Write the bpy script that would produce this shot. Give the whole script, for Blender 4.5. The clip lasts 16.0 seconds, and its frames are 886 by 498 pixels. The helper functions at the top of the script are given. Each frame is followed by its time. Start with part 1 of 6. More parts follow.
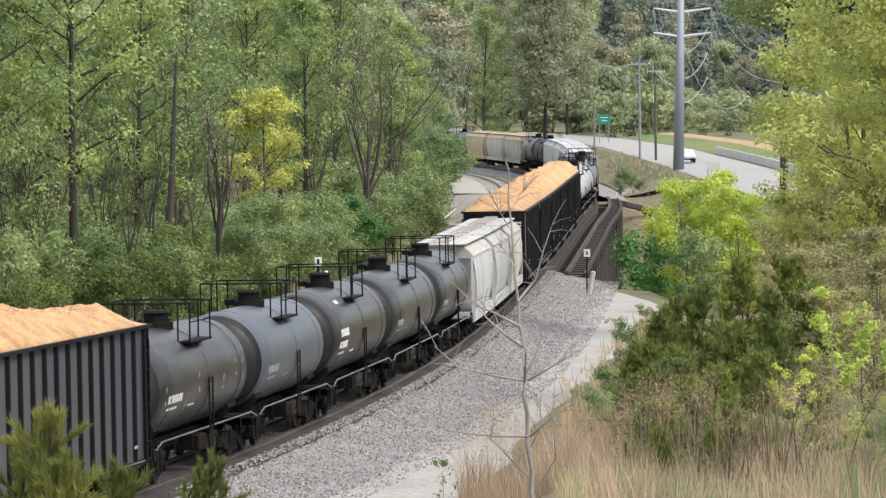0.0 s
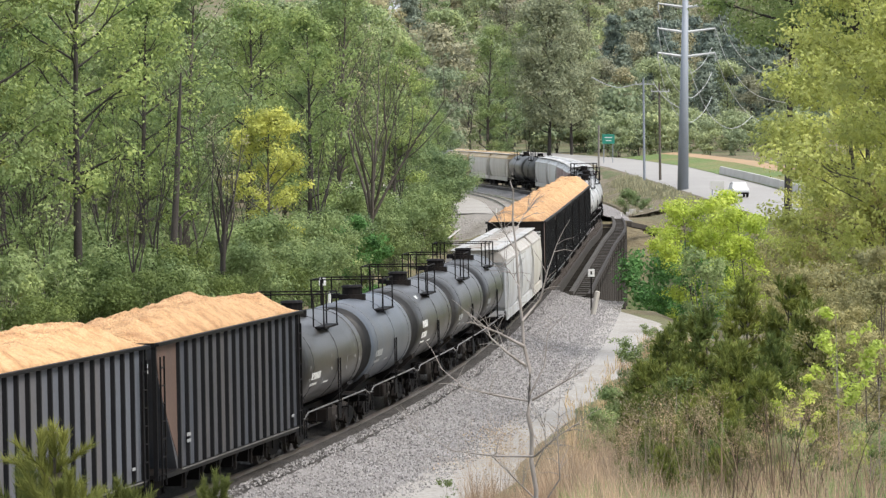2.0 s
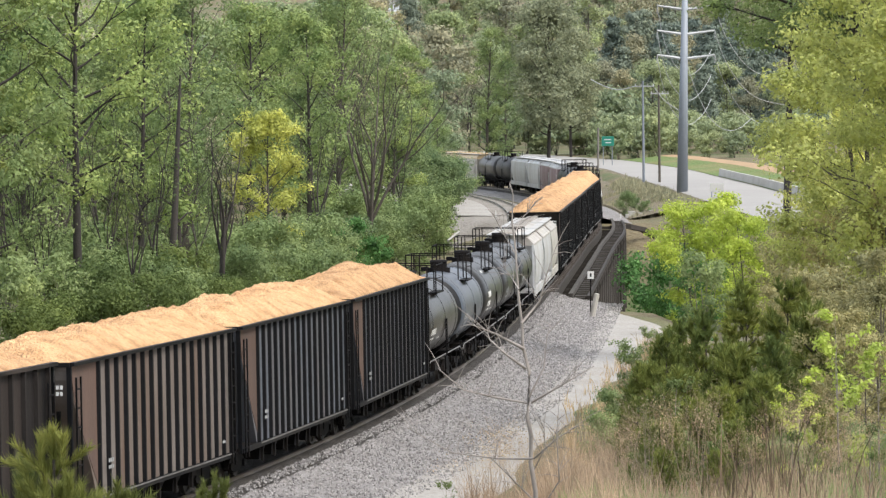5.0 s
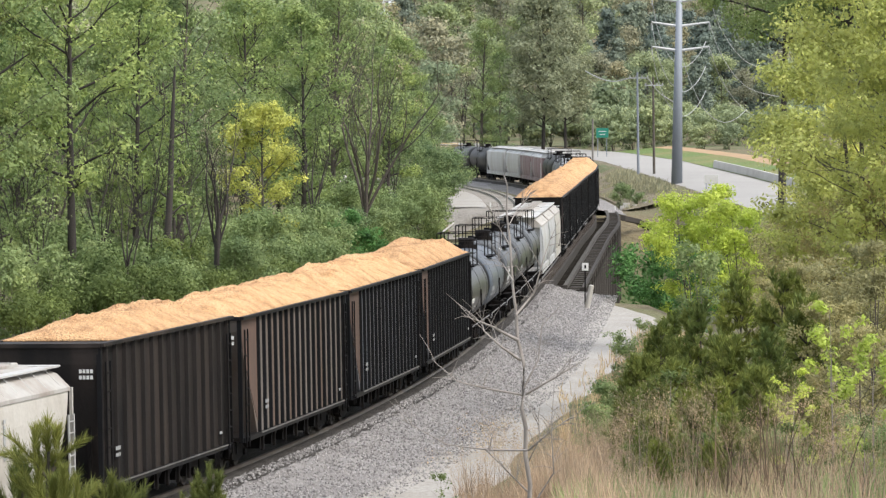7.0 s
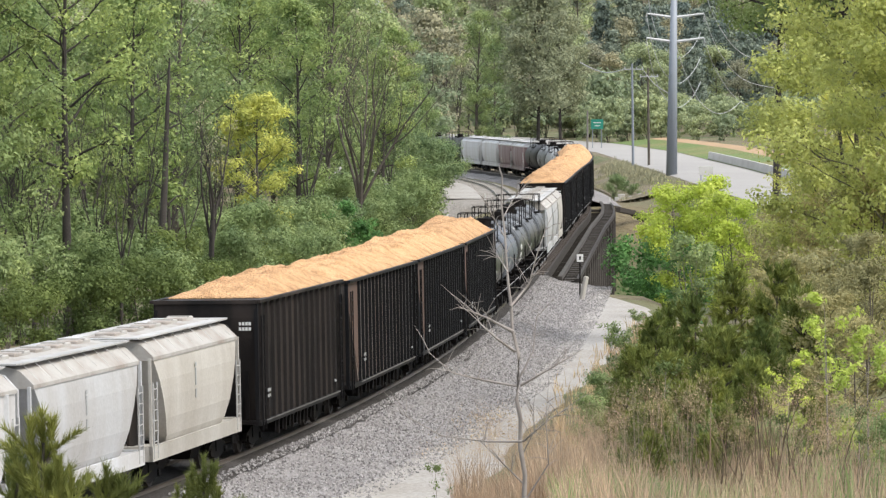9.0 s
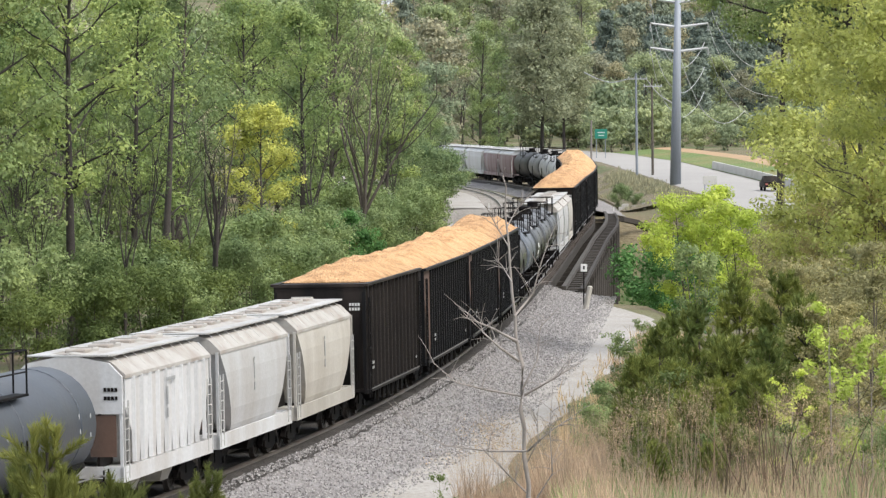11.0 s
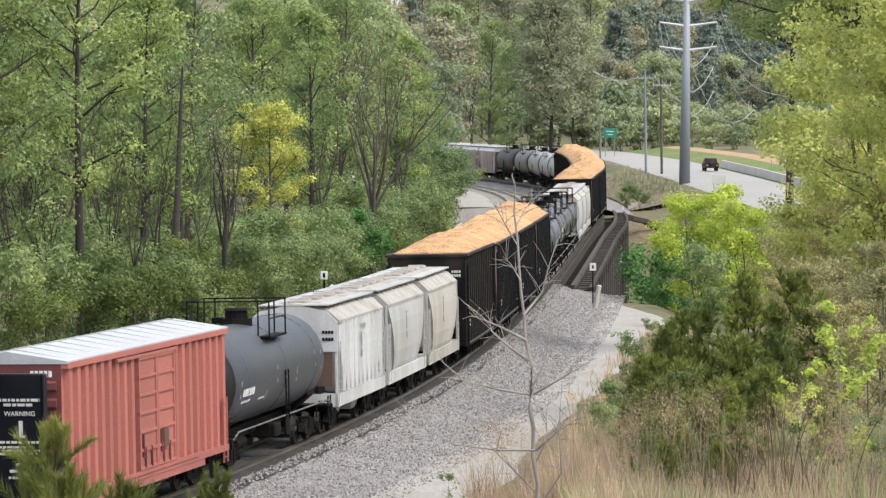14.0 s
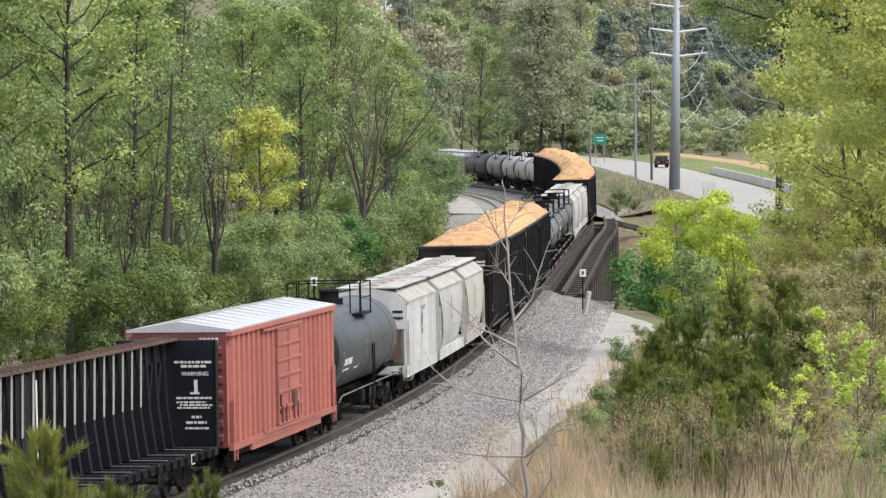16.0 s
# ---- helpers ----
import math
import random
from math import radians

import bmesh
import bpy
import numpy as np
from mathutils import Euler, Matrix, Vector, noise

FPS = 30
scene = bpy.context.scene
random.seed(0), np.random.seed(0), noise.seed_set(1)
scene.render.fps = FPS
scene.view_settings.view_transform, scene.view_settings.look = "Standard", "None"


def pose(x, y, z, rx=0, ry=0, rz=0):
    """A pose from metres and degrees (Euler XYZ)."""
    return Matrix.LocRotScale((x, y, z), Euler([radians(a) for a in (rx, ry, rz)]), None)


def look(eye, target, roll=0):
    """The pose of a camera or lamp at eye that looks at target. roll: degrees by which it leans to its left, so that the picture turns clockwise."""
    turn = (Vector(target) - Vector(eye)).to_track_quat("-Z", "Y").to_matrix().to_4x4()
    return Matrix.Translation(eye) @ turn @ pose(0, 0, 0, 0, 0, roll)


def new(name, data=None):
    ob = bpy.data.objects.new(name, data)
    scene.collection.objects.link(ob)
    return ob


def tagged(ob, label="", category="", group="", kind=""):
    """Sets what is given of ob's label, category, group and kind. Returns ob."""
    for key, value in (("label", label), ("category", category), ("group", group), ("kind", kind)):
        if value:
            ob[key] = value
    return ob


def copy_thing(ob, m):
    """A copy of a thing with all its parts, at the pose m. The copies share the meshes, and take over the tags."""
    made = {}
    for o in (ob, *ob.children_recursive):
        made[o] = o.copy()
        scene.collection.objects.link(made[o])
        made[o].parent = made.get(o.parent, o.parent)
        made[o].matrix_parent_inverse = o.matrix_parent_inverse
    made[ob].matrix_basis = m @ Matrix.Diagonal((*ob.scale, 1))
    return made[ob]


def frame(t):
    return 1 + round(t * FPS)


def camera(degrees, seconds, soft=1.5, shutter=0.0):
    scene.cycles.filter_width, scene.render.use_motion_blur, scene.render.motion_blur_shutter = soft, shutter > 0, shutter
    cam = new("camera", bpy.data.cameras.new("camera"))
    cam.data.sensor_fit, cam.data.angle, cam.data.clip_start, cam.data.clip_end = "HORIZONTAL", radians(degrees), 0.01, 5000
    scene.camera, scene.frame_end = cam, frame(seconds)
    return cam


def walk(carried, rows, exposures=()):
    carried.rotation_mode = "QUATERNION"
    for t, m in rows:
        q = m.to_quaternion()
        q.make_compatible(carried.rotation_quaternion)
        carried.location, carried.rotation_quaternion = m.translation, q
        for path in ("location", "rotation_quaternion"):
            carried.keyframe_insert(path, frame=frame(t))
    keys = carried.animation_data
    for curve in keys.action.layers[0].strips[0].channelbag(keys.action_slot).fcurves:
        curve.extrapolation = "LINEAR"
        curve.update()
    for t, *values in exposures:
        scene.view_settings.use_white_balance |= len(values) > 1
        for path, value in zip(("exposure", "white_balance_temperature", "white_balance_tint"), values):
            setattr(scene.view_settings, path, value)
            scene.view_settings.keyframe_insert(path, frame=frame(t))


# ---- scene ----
# camera: a hand-held long lens at one spot on a bank above the line
EYE_Z = 10.93
cam = camera(13.08, 16.0, soft=1.35)
# small swings of the hand: seconds, degrees of yaw to the left, degrees of tilt down
SWAY = ((0, -0.051, 2.325), (0.5, -0.051, 2.274), (1, -0.026, 2.197), (1.5, 0, 2.107), (2, 0.013, 2.030), (2.5, 0.026, 1.991),
        (3, 0.025, 1.966), (3.5, 0.025, 1.979), (4, 0.025, 1.991), (4.8, 0.01, 1.994), (5.7, -0.015, 2.014), (6.5, -0.039, 2.043),
        (7, -0.077, 2.120), (7.5, -0.116, 2.210), (8, -0.142, 2.274), (8.5, -0.154, 2.286), (9, -0.154, 2.249), (9.8, -0.135, 2.174),
        (10.7, -0.105, 2.114), (11.5, -0.077, 2.094), (12, -0.039, 2.081), (12.5, 0, 2.094), (13, 0.025, 2.120), (13.5, 0.039, 2.120),
        (14, 0.037, 2.120), (14.5, 0.004, 2.094), (15, -0.026, 2.068), (15.5, -0.065, 2.043), (16, -0.112, 2.028))
walk(cam, [(t, pose(0, 0, EYE_Z, 90 - d, 0, y)) for t, y, d in SWAY], [(0, 0.65), (16, 0.65)])

# ---- light: a bright, thinly overcast spring sky ----
SUN_UP, SUN_TURN = radians(52), radians(122)
world = bpy.data.worlds.new("sky")
scene.world = world
world.use_nodes = True
wt = world.node_tree
wt.nodes.clear()
sky = wt.nodes.new("ShaderNodeTexSky")
sky.sky_type, sky.sun_disc = "NISHITA", False
sky.sun_elevation, sky.sun_rotation, sky.dust_density, sky.air_density, sky.ozone_density = SUN_UP, SUN_TURN, 4.0, 1.0, 1.0
veil = wt.nodes.new("ShaderNodeMix")
veil.data_type = "RGBA"
veil.inputs[0].default_value = 0.72
veil.inputs[7].default_value = (7.2, 7.7, 8.5, 1)
bg = wt.nodes.new("ShaderNodeBackground")
bg.inputs[1].default_value = 0.112
wo = wt.nodes.new("ShaderNodeOutputWorld")
wt.links.new(sky.outputs[0], veil.inputs[6])
wt.links.new(veil.outputs[2], bg.inputs[0])
wt.links.new(bg.outputs[0], wo.inputs[0])
sun = new("sun", bpy.data.lights.new("sun", "SUN"))
sun.data.energy, sun.data.angle, sun.data.color = 2.3, radians(24), (1.0, 0.95, 0.88)
sun.matrix_world = look((0, 0, 60), Vector((0, 0, 60)) - Vector((math.sin(SUN_TURN) * math.cos(SUN_UP), math.cos(SUN_TURN) * math.cos(SUN_UP), math.sin(SUN_UP))))


# ---- materials ----
def nodes_of(name):
    m = bpy.data.materials.new(name)
    m.use_nodes = True
    return m, m.node_tree, m.node_tree.nodes["Principled BSDF"]


def mix_node(nt, a, b, fac=None, kind="MIX"):
    n = nt.nodes.new("ShaderNodeMix")
    n.data_type, n.blend_type = "RGBA", kind
    for sock, val in ((6, a), (7, b), (0, fac)):
        if isinstance(val, bpy.types.NodeSocket):
            nt.links.new(val, n.inputs[sock])
        elif val is not None:
            n.inputs[sock].default_value = (*val, 1) if isinstance(val, tuple) else val
    return n.outputs[2]


def noise_node(nt, scale, detail=4.0, coord="Object", stretch=None, lo=0.3, hi=0.7):
    tc = nt.nodes.new("ShaderNodeTexCoord")
    src = tc.outputs[coord]
    if stretch:
        mp = nt.nodes.new("ShaderNodeMapping")
        mp.inputs[3].default_value = stretch
        nt.links.new(src, mp.inputs[0])
        src = mp.outputs[0]
    n = nt.nodes.new("ShaderNodeTexNoise")
    n.inputs["Scale"].default_value, n.inputs["Detail"].default_value = scale, detail
    nt.links.new(src, n.inputs["Vector"])
    r = nt.nodes.new("ShaderNodeMapRange")
    r.inputs[1].default_value, r.inputs[2].default_value = lo, hi
    nt.links.new(n.outputs[0], r.inputs[0])
    return r.outputs[0]


def bump(nt, b, height, strength, dist):
    n = nt.nodes.new("ShaderNodeBump")
    n.inputs["Strength"].default_value, n.inputs["Distance"].default_value = strength, dist
    nt.links.new(height, n.inputs["Height"])
    nt.links.new(n.outputs[0], b.inputs["Normal"])


def surface(name, col, dirt, rough=0.6, metal=0.0, big=0.5, fine=9.0, amount=0.6, streak=False, relief=0.3, rel_dist=0.01, coord="Object", grain=None, spec=0.5):
    """Paint, steel, timber or soil: a base colour with broad dirt, fine grain and relief."""
    m, nt, b = nodes_of(name)
    a = noise_node(nt, big, 3.5, coord, (1.6, 1.6, 0.25) if streak else None, 0.42, 0.72)
    f = noise_node(nt, fine, 3, coord, grain)
    k = nt.nodes.new("ShaderNodeMath")
    k.operation = "MULTIPLY"
    nt.links.new(a, k.inputs[0])
    k.inputs[1].default_value = amount
    c = mix_node(nt, col, dirt, k.outputs[0])
    g = 0.2 if relief >= 0.6 else 0.06
    shade = mix_node(nt, (1 - g, 1 - g, 1 - g), (1 + g, 1 + g, 1 + g), f)
    c = mix_node(nt, c, shade, 1.0, "MULTIPLY")
    oi = nt.nodes.new("ShaderNodeObjectInfo")
    vary = mix_node(nt, (0.88, 0.88, 0.88), (1.12, 1.12, 1.12), oi.outputs["Random"])
    c = mix_node(nt, c, vary, 1.0, "MULTIPLY")
    nt.links.new(c, b.inputs["Base Color"])
    b.inputs["Roughness"].default_value, b.inputs["Metallic"].default_value = rough, metal
    b.inputs["Specular IOR Level"].default_value = spec
    bump(nt, b, f, relief, rel_dist)
    return m


def foliage(name, c1, c2, c3, through_light=0.36):
    """Leaves: three tones by leaf and by tree, partly translucent."""
    m, nt, b = nodes_of(name)
    geo = nt.nodes.new("ShaderNodeNewGeometry")
    oi = nt.nodes.new("ShaderNodeObjectInfo")
    c = mix_node(nt, c1, c2, geo.outputs["Random Per Island"])
    patch = noise_node(nt, 0.45, 3, "Object", None, 0.4, 0.65)
    c = mix_node(nt, c, c3, patch)
    bunch = noise_node(nt, 1.3, 2, "Object", None, 0.35, 0.65)
    c = mix_node(nt, c, mix_node(nt, (0.72, 0.76, 0.74), (1.22, 1.2, 1.1), bunch), 1.0, "MULTIPLY")
    vary = mix_node(nt, (0.78, 0.82, 0.85), (1.2, 1.14, 1.0), oi.outputs["Random"])
    c = mix_node(nt, c, vary, 1.0, "MULTIPLY")
    nt.links.new(c, b.inputs["Base Color"])
    b.inputs["Roughness"].default_value = 0.7
    b.inputs["Specular IOR Level"].default_value = 0.25
    tr = nt.nodes.new("ShaderNodeBsdfTranslucent")
    nt.links.new(c, tr.inputs[0])
    ms = nt.nodes.new("ShaderNodeMixShader")
    ms.inputs[0].default_value = through_light
    out = nt.nodes["Material Output"]
    nt.links.new(b.outputs[0], ms.inputs[1])
    nt.links.new(tr.outputs[0], ms.inputs[2])
    nt.links.new(ms.outputs[0], out.inputs[0])
    return m


M_BLACK = surface("black_tank_paint", (0.014, 0.0145, 0.016), (0.06, 0.055, 0.05), 0.5, amount=0.5, streak=True, spec=0.3)
M_TANK_DK = surface("worn_black_tank_paint", (0.019, 0.019, 0.02), (0.06, 0.056, 0.05), 0.34, amount=0.55, streak=True, spec=0.5)
M_TANK_BL = surface("blue_grey_tank_paint", (0.07, 0.085, 0.108), (0.12, 0.115, 0.11), 0.4, amount=0.45, streak=True, spec=0.45)
M_TANK_GR = surface("grey_tank_paint", (0.13, 0.135, 0.14), (0.07, 0.06, 0.05), 0.45, amount=0.5, streak=True)
M_TANK_LT = surface("pale_tank_paint", (0.42, 0.43, 0.43), (0.2, 0.17, 0.14), 0.45, amount=0.6, streak=True)
M_TANK_SLATE = surface("slate_tank_paint", (0.056, 0.066, 0.082), (0.08, 0.078, 0.075), 0.45, amount=0.4, streak=True, spec=0.35)
M_IRON = surface("black_iron", (0.006, 0.006, 0.007), (0.022, 0.017, 0.014), 0.7, 0.0, amount=0.7, spec=0.1)
M_RUSTY = surface("rusty_brown_steel", (0.115, 0.07, 0.052), (0.06, 0.045, 0.038), 0.8, 0.1, amount=0.7, streak=True)
M_WHEEL = surface("wheel_steel", (0.02, 0.017, 0.015), (0.045, 0.034, 0.028), 0.6, 0.0)
M_GOND_BR = surface("brown_stained_gondola_paint", (0.17, 0.15, 0.135), (0.13, 0.085, 0.06), 0.55, amount=0.8, streak=True, spec=0.2)
M_GOND_DK = surface("dark_slate_gondola_paint", (0.075, 0.082, 0.096), (0.11, 0.10, 0.092), 0.5, amount=0.65, streak=True, spec=0.2)
M_GOND = surface("slate_gondola_paint", (0.115, 0.127, 0.148), (0.13, 0.115, 0.105), 0.5, amount=0.65, streak=True, spec=0.2)
M_GOND_OLD = surface("soot_black_gondola_paint", (0.013, 0.012, 0.012), (0.06, 0.047, 0.04), 0.55, amount=0.7, streak=True, spec=0.12)
# The ribs' shadow lines are put into this black; rails and posts share it.
M_GOND_RIB = surface("black_rib_shadow_and_trim_paint", (0.007, 0.0075, 0.009), (0.02, 0.018, 0.017), 0.55, amount=0.7, streak=True, spec=0.12)
M_WHITE = surface("white_hopper_paint", (0.54, 0.55, 0.56), (0.31, 0.27, 0.23), 0.5, amount=0.5, streak=True)
M_CREAM = surface("cream_hopper_paint", (0.47, 0.45, 0.41), (0.27, 0.235, 0.19), 0.55, amount=0.5, streak=True)
M_TAN = surface("tan_hopper_paint", (0.55, 0.42, 0.24), (0.3, 0.22, 0.15), 0.55, amount=0.6, streak=True)
M_MAROON = surface("faded_maroon_hopper_paint", (0.22, 0.14, 0.15), (0.4, 0.37, 0.36), 0.6, amount=0.8, streak=True)
M_GREY = surface("grey_roof_paint", (0.46, 0.46, 0.45), (0.25, 0.22, 0.19), 0.6, amount=0.7)
M_DIRTY_ROOF = surface("sooty_cream_roof_paint", (0.40, 0.385, 0.36), (0.22, 0.17, 0.13), 0.7, big=0.9, amount=0.75)
M_RED = surface("faded_salmon_red_boxcar_paint", (0.39, 0.13, 0.105), (0.30, 0.105, 0.088), 0.6, amount=0.7, streak=True)
# The boxcar red darkened for the shade on its ends; lock bars share it.
M_RED_DK = surface("boxcar_red_with_end_shade", (0.15, 0.04, 0.037), (0.085, 0.03, 0.028), 0.65, amount=0.7, streak=True)
M_ROOF = surface("galvanised_boxcar_roof", (0.39, 0.40, 0.42), (0.32, 0.315, 0.31), 0.65, 0.0, amount=0.6)
M_NAVY = surface("navy_black_flatcar_paint", (0.010, 0.012, 0.017), (0.028, 0.028, 0.03), 0.5, amount=0.5, streak=True, spec=0.15)
M_CHAFED = surface("chafed_pale_steel", (0.36, 0.34, 0.30), (0.1, 0.1, 0.1), 0.55, 0.2, amount=0.7)
M_MARK = surface("white_lettering", (0.72, 0.72, 0.70), (0.5, 0.5, 0.48), 0.6, amount=0.4)
M_STREAK = surface("pale_paint_run", (0.34, 0.35, 0.35), (0.2, 0.2, 0.2), 0.6, amount=0.5)
M_CHIPS = surface("fresh_wood_chips", (0.74, 0.45, 0.23), (0.45, 0.23, 0.10), 0.9, big=1.6, fine=14, amount=0.9, relief=0.9, rel_dist=0.09)
M_RAIL = surface("worn_rail_steel", (0.14, 0.115, 0.10), (0.24, 0.22, 0.20), 0.45, 0.7)
M_TIE = surface("creosoted_timber", (0.062, 0.05, 0.042), (0.12, 0.10, 0.085), 0.85, fine=16, relief=0.6, grain=(1, 8, 8))
M_TRESTLE = surface("weathered_trestle_timber", (0.045, 0.038, 0.033), (0.025, 0.022, 0.019), 0.85, fine=14, relief=0.6)
M_WORNTIMBER = surface("bleached_timber", (0.07, 0.062, 0.054), (0.038, 0.033, 0.028), 0.85, fine=14, relief=0.6)
M_STONY = surface("bare_stony_soil", (0.27, 0.25, 0.225), (0.17, 0.15, 0.125), 0.95, big=0.25, fine=4, amount=0.9, relief=0.9, rel_dist=0.08)
M_BALLAST = surface("grey_ballast_stone", (0.30, 0.285, 0.28), (0.17, 0.155, 0.15), 0.9, big=0.5, fine=11, amount=0.6, relief=1.0, rel_dist=0.06)
M_OILED = surface("oiled_ballast_with_train_shade", (0.042, 0.037, 0.033), (0.085, 0.075, 0.068), 0.9, big=0.8, fine=11, amount=0.8, relief=1.0, rel_dist=0.06)
M_GRABRAIL = surface("worn_grab_rail_steel", (0.17, 0.165, 0.16), (0.06, 0.055, 0.05), 0.5, 0.2, big=1.2, amount=0.8)
M_GRAVEL = surface("pale_gravel", (0.37, 0.35, 0.325), (0.29, 0.265, 0.23), 0.95, big=0.3, fine=5, amount=0.7, relief=0.6, rel_dist=0.03)
M_ASPHALT = surface("sun_bleached_road", (0.37, 0.355, 0.335), (0.31, 0.295, 0.28), 0.9, big=0.1, fine=3, amount=0.6)
M_GROUND = surface("leaf_littered_soil_and_grass", (0.16, 0.13, 0.075), (0.075, 0.11, 0.035), 0.95, big=0.09, fine=1.8, amount=1.0, relief=0.8, rel_dist=0.15)
M_VERGE = surface("spring_verge_grass", (0.13, 0.19, 0.05), (0.26, 0.20, 0.09), 0.95, big=0.06, fine=2.0, amount=0.8, relief=0.8, rel_dist=0.1)
M_CLAY = surface("orange_clay_soil", (0.44, 0.29, 0.165), (0.33, 0.25, 0.14), 0.95, big=0.15, fine=2.0)
M_DIRT = surface("brown_bank_grass", (0.20, 0.165, 0.11), (0.11, 0.10, 0.055), 0.95, big=0.2, fine=2.5, amount=0.9, relief=0.8, rel_dist=0.1)
M_BARK = surface("grey_brown_bark", (0.085, 0.072, 0.058), (0.14, 0.125, 0.105), 0.9, fine=12, relief=0.7, rel_dist=0.02)
M_BARK_DK = surface("dark_bark", (0.04, 0.034, 0.03), (0.08, 0.07, 0.06), 0.9, fine=12, relief=0.7)
M_TWIG = surface("pale_bare_twig", (0.27, 0.235, 0.21), (0.16, 0.135, 0.12), 0.85, fine=12)
M_BIRCH = surface("pale_sapling_bark", (0.35, 0.315, 0.29), (0.19, 0.16, 0.14), 0.85, big=2.0, fine=12)
M_STEELPOLE = surface("galvanised_grey_pole", (0.24, 0.265, 0.30), (0.19, 0.21, 0.235), 0.6, 0.2, big=0.1, amount=0.5)
M_WOODPOLE = surface("grey_utility_pole_wood", (0.19, 0.175, 0.16), (0.12, 0.11, 0.1), 0.85)
M_WIRE = surface("dull_cable", (0.47, 0.48, 0.49), (0.38, 0.38, 0.38), 0.5, 0.3)
M_SIGN = surface("green_road_sign", (0.01, 0.19, 0.13), (0.02, 0.23, 0.16), 0.5, amount=0.3)
M_CONC = surface("pale_concrete", (0.50, 0.49, 0.46), (0.36, 0.34, 0.31), 0.85, big=0.4)
M_CARGLASS = surface("dark_window_glass", (0.02, 0.022, 0.025), (0.03, 0.03, 0.03), 0.1, amount=0.2)
M_LF_SPRING = foliage("fresh_spring_leaves", (0.27, 0.355, 0.135), (0.42, 0.49, 0.20), (0.20, 0.285, 0.11))
M_LF_MID = foliage("mid_green_leaves", (0.235, 0.31, 0.145), (0.34, 0.41, 0.20), (0.185, 0.26, 0.125))
M_LF_GOLD = foliage("golden_green_leaves", (0.58, 0.61, 0.19), (0.70, 0.70, 0.27), (0.50, 0.51, 0.16), 0.45)
# Distance haze is put into this paler mid green.
M_LF_FARMID = foliage("hazed_far_mid_green_leaves", (0.31, 0.38, 0.21), (0.39, 0.455, 0.26), (0.27, 0.34, 0.20))
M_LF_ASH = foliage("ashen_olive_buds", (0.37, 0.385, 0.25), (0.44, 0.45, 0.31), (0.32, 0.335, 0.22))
# Darker leaf greens hold the shade under the wood; open-bank sprigs share them.
M_LF_UNDER = foliage("shade_darkened_leaves", (0.14, 0.19, 0.065), (0.22, 0.28, 0.10), (0.10, 0.14, 0.052))
M_LF_DEEP = foliage("deep_green_leaves", (0.09, 0.22, 0.07), (0.18, 0.35, 0.12), (0.075, 0.18, 0.06))
M_LF_YEL = foliage("yellow_green_blossom", (0.62, 0.61, 0.14), (0.70, 0.68, 0.22), (0.50, 0.52, 0.14))
M_LF_OLIVE = foliage("olive_catkin_leaves", (0.40, 0.37, 0.18), (0.50, 0.45, 0.25), (0.33, 0.30, 0.15))
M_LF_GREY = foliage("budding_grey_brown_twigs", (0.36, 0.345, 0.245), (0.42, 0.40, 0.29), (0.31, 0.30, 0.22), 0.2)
M_LF_LIME = foliage("lime_young_leaves", (0.44, 0.54, 0.10), (0.60, 0.68, 0.19), (0.36, 0.46, 0.09), 0.45)
M_LF_PINE = foliage("pine_needles", (0.13, 0.175, 0.05), (0.32, 0.345, 0.10), (0.10, 0.15, 0.05), 0.2)
# The next two far tones also carry distance haze in their colour.
M_LF_FARPINE = foliage("hazed_far_conifer", (0.20, 0.245, 0.215), (0.25, 0.295, 0.255), (0.17, 0.21, 0.19), 0.15)
M_LF_FAR = foliage("hazed_far_soft_green_leaves", (0.33, 0.39, 0.25), (0.40, 0.455, 0.30), (0.30, 0.355, 0.235))
M_LF_TIP = foliage("young_pine_needles", (0.16, 0.19, 0.055), (0.29, 0.29, 0.095), (0.13, 0.16, 0.045), 0.3)
M_STRAW = foliage("dry_broomsedge", (0.55, 0.43, 0.29), (0.70, 0.58, 0.42), (0.40, 0.28, 0.20), 0.3)
M_STALK = foliage("dead_weed_stalks", (0.16, 0.115, 0.085), (0.25, 0.18, 0.135), (0.11, 0.08, 0.06), 0.1)
M_REDTWIG = foliage("reddish_dry_brush", (0.46, 0.335, 0.26), (0.58, 0.45, 0.36), (0.37, 0.26, 0.20), 0.25)


# ---- mesh helpers ----
def part(name, bm, material, parent=None, label=""):
    me = bpy.data.meshes.new(name)
    bm.to_mesh(me)
    bm.free()
    me.materials.append(material)
    ob = new(name, me)
    ob.parent = parent
    return tagged(ob, label) if label else ob


def share(name, src, parent, m):
    ob = new(name, src.data)
    ob.parent, ob.matrix_basis = parent, m
    return ob


def raw(name, verts, faces, material, parent=None, smooth=False):
    me = bpy.data.meshes.new(name)
    me.from_pydata(verts, [], faces)
    me.materials.append(material)
    if smooth:
        me.polygons.foreach_set("use_smooth", [True] * len(me.polygons))
    ob = new(name, me)
    ob.parent = parent
    return ob


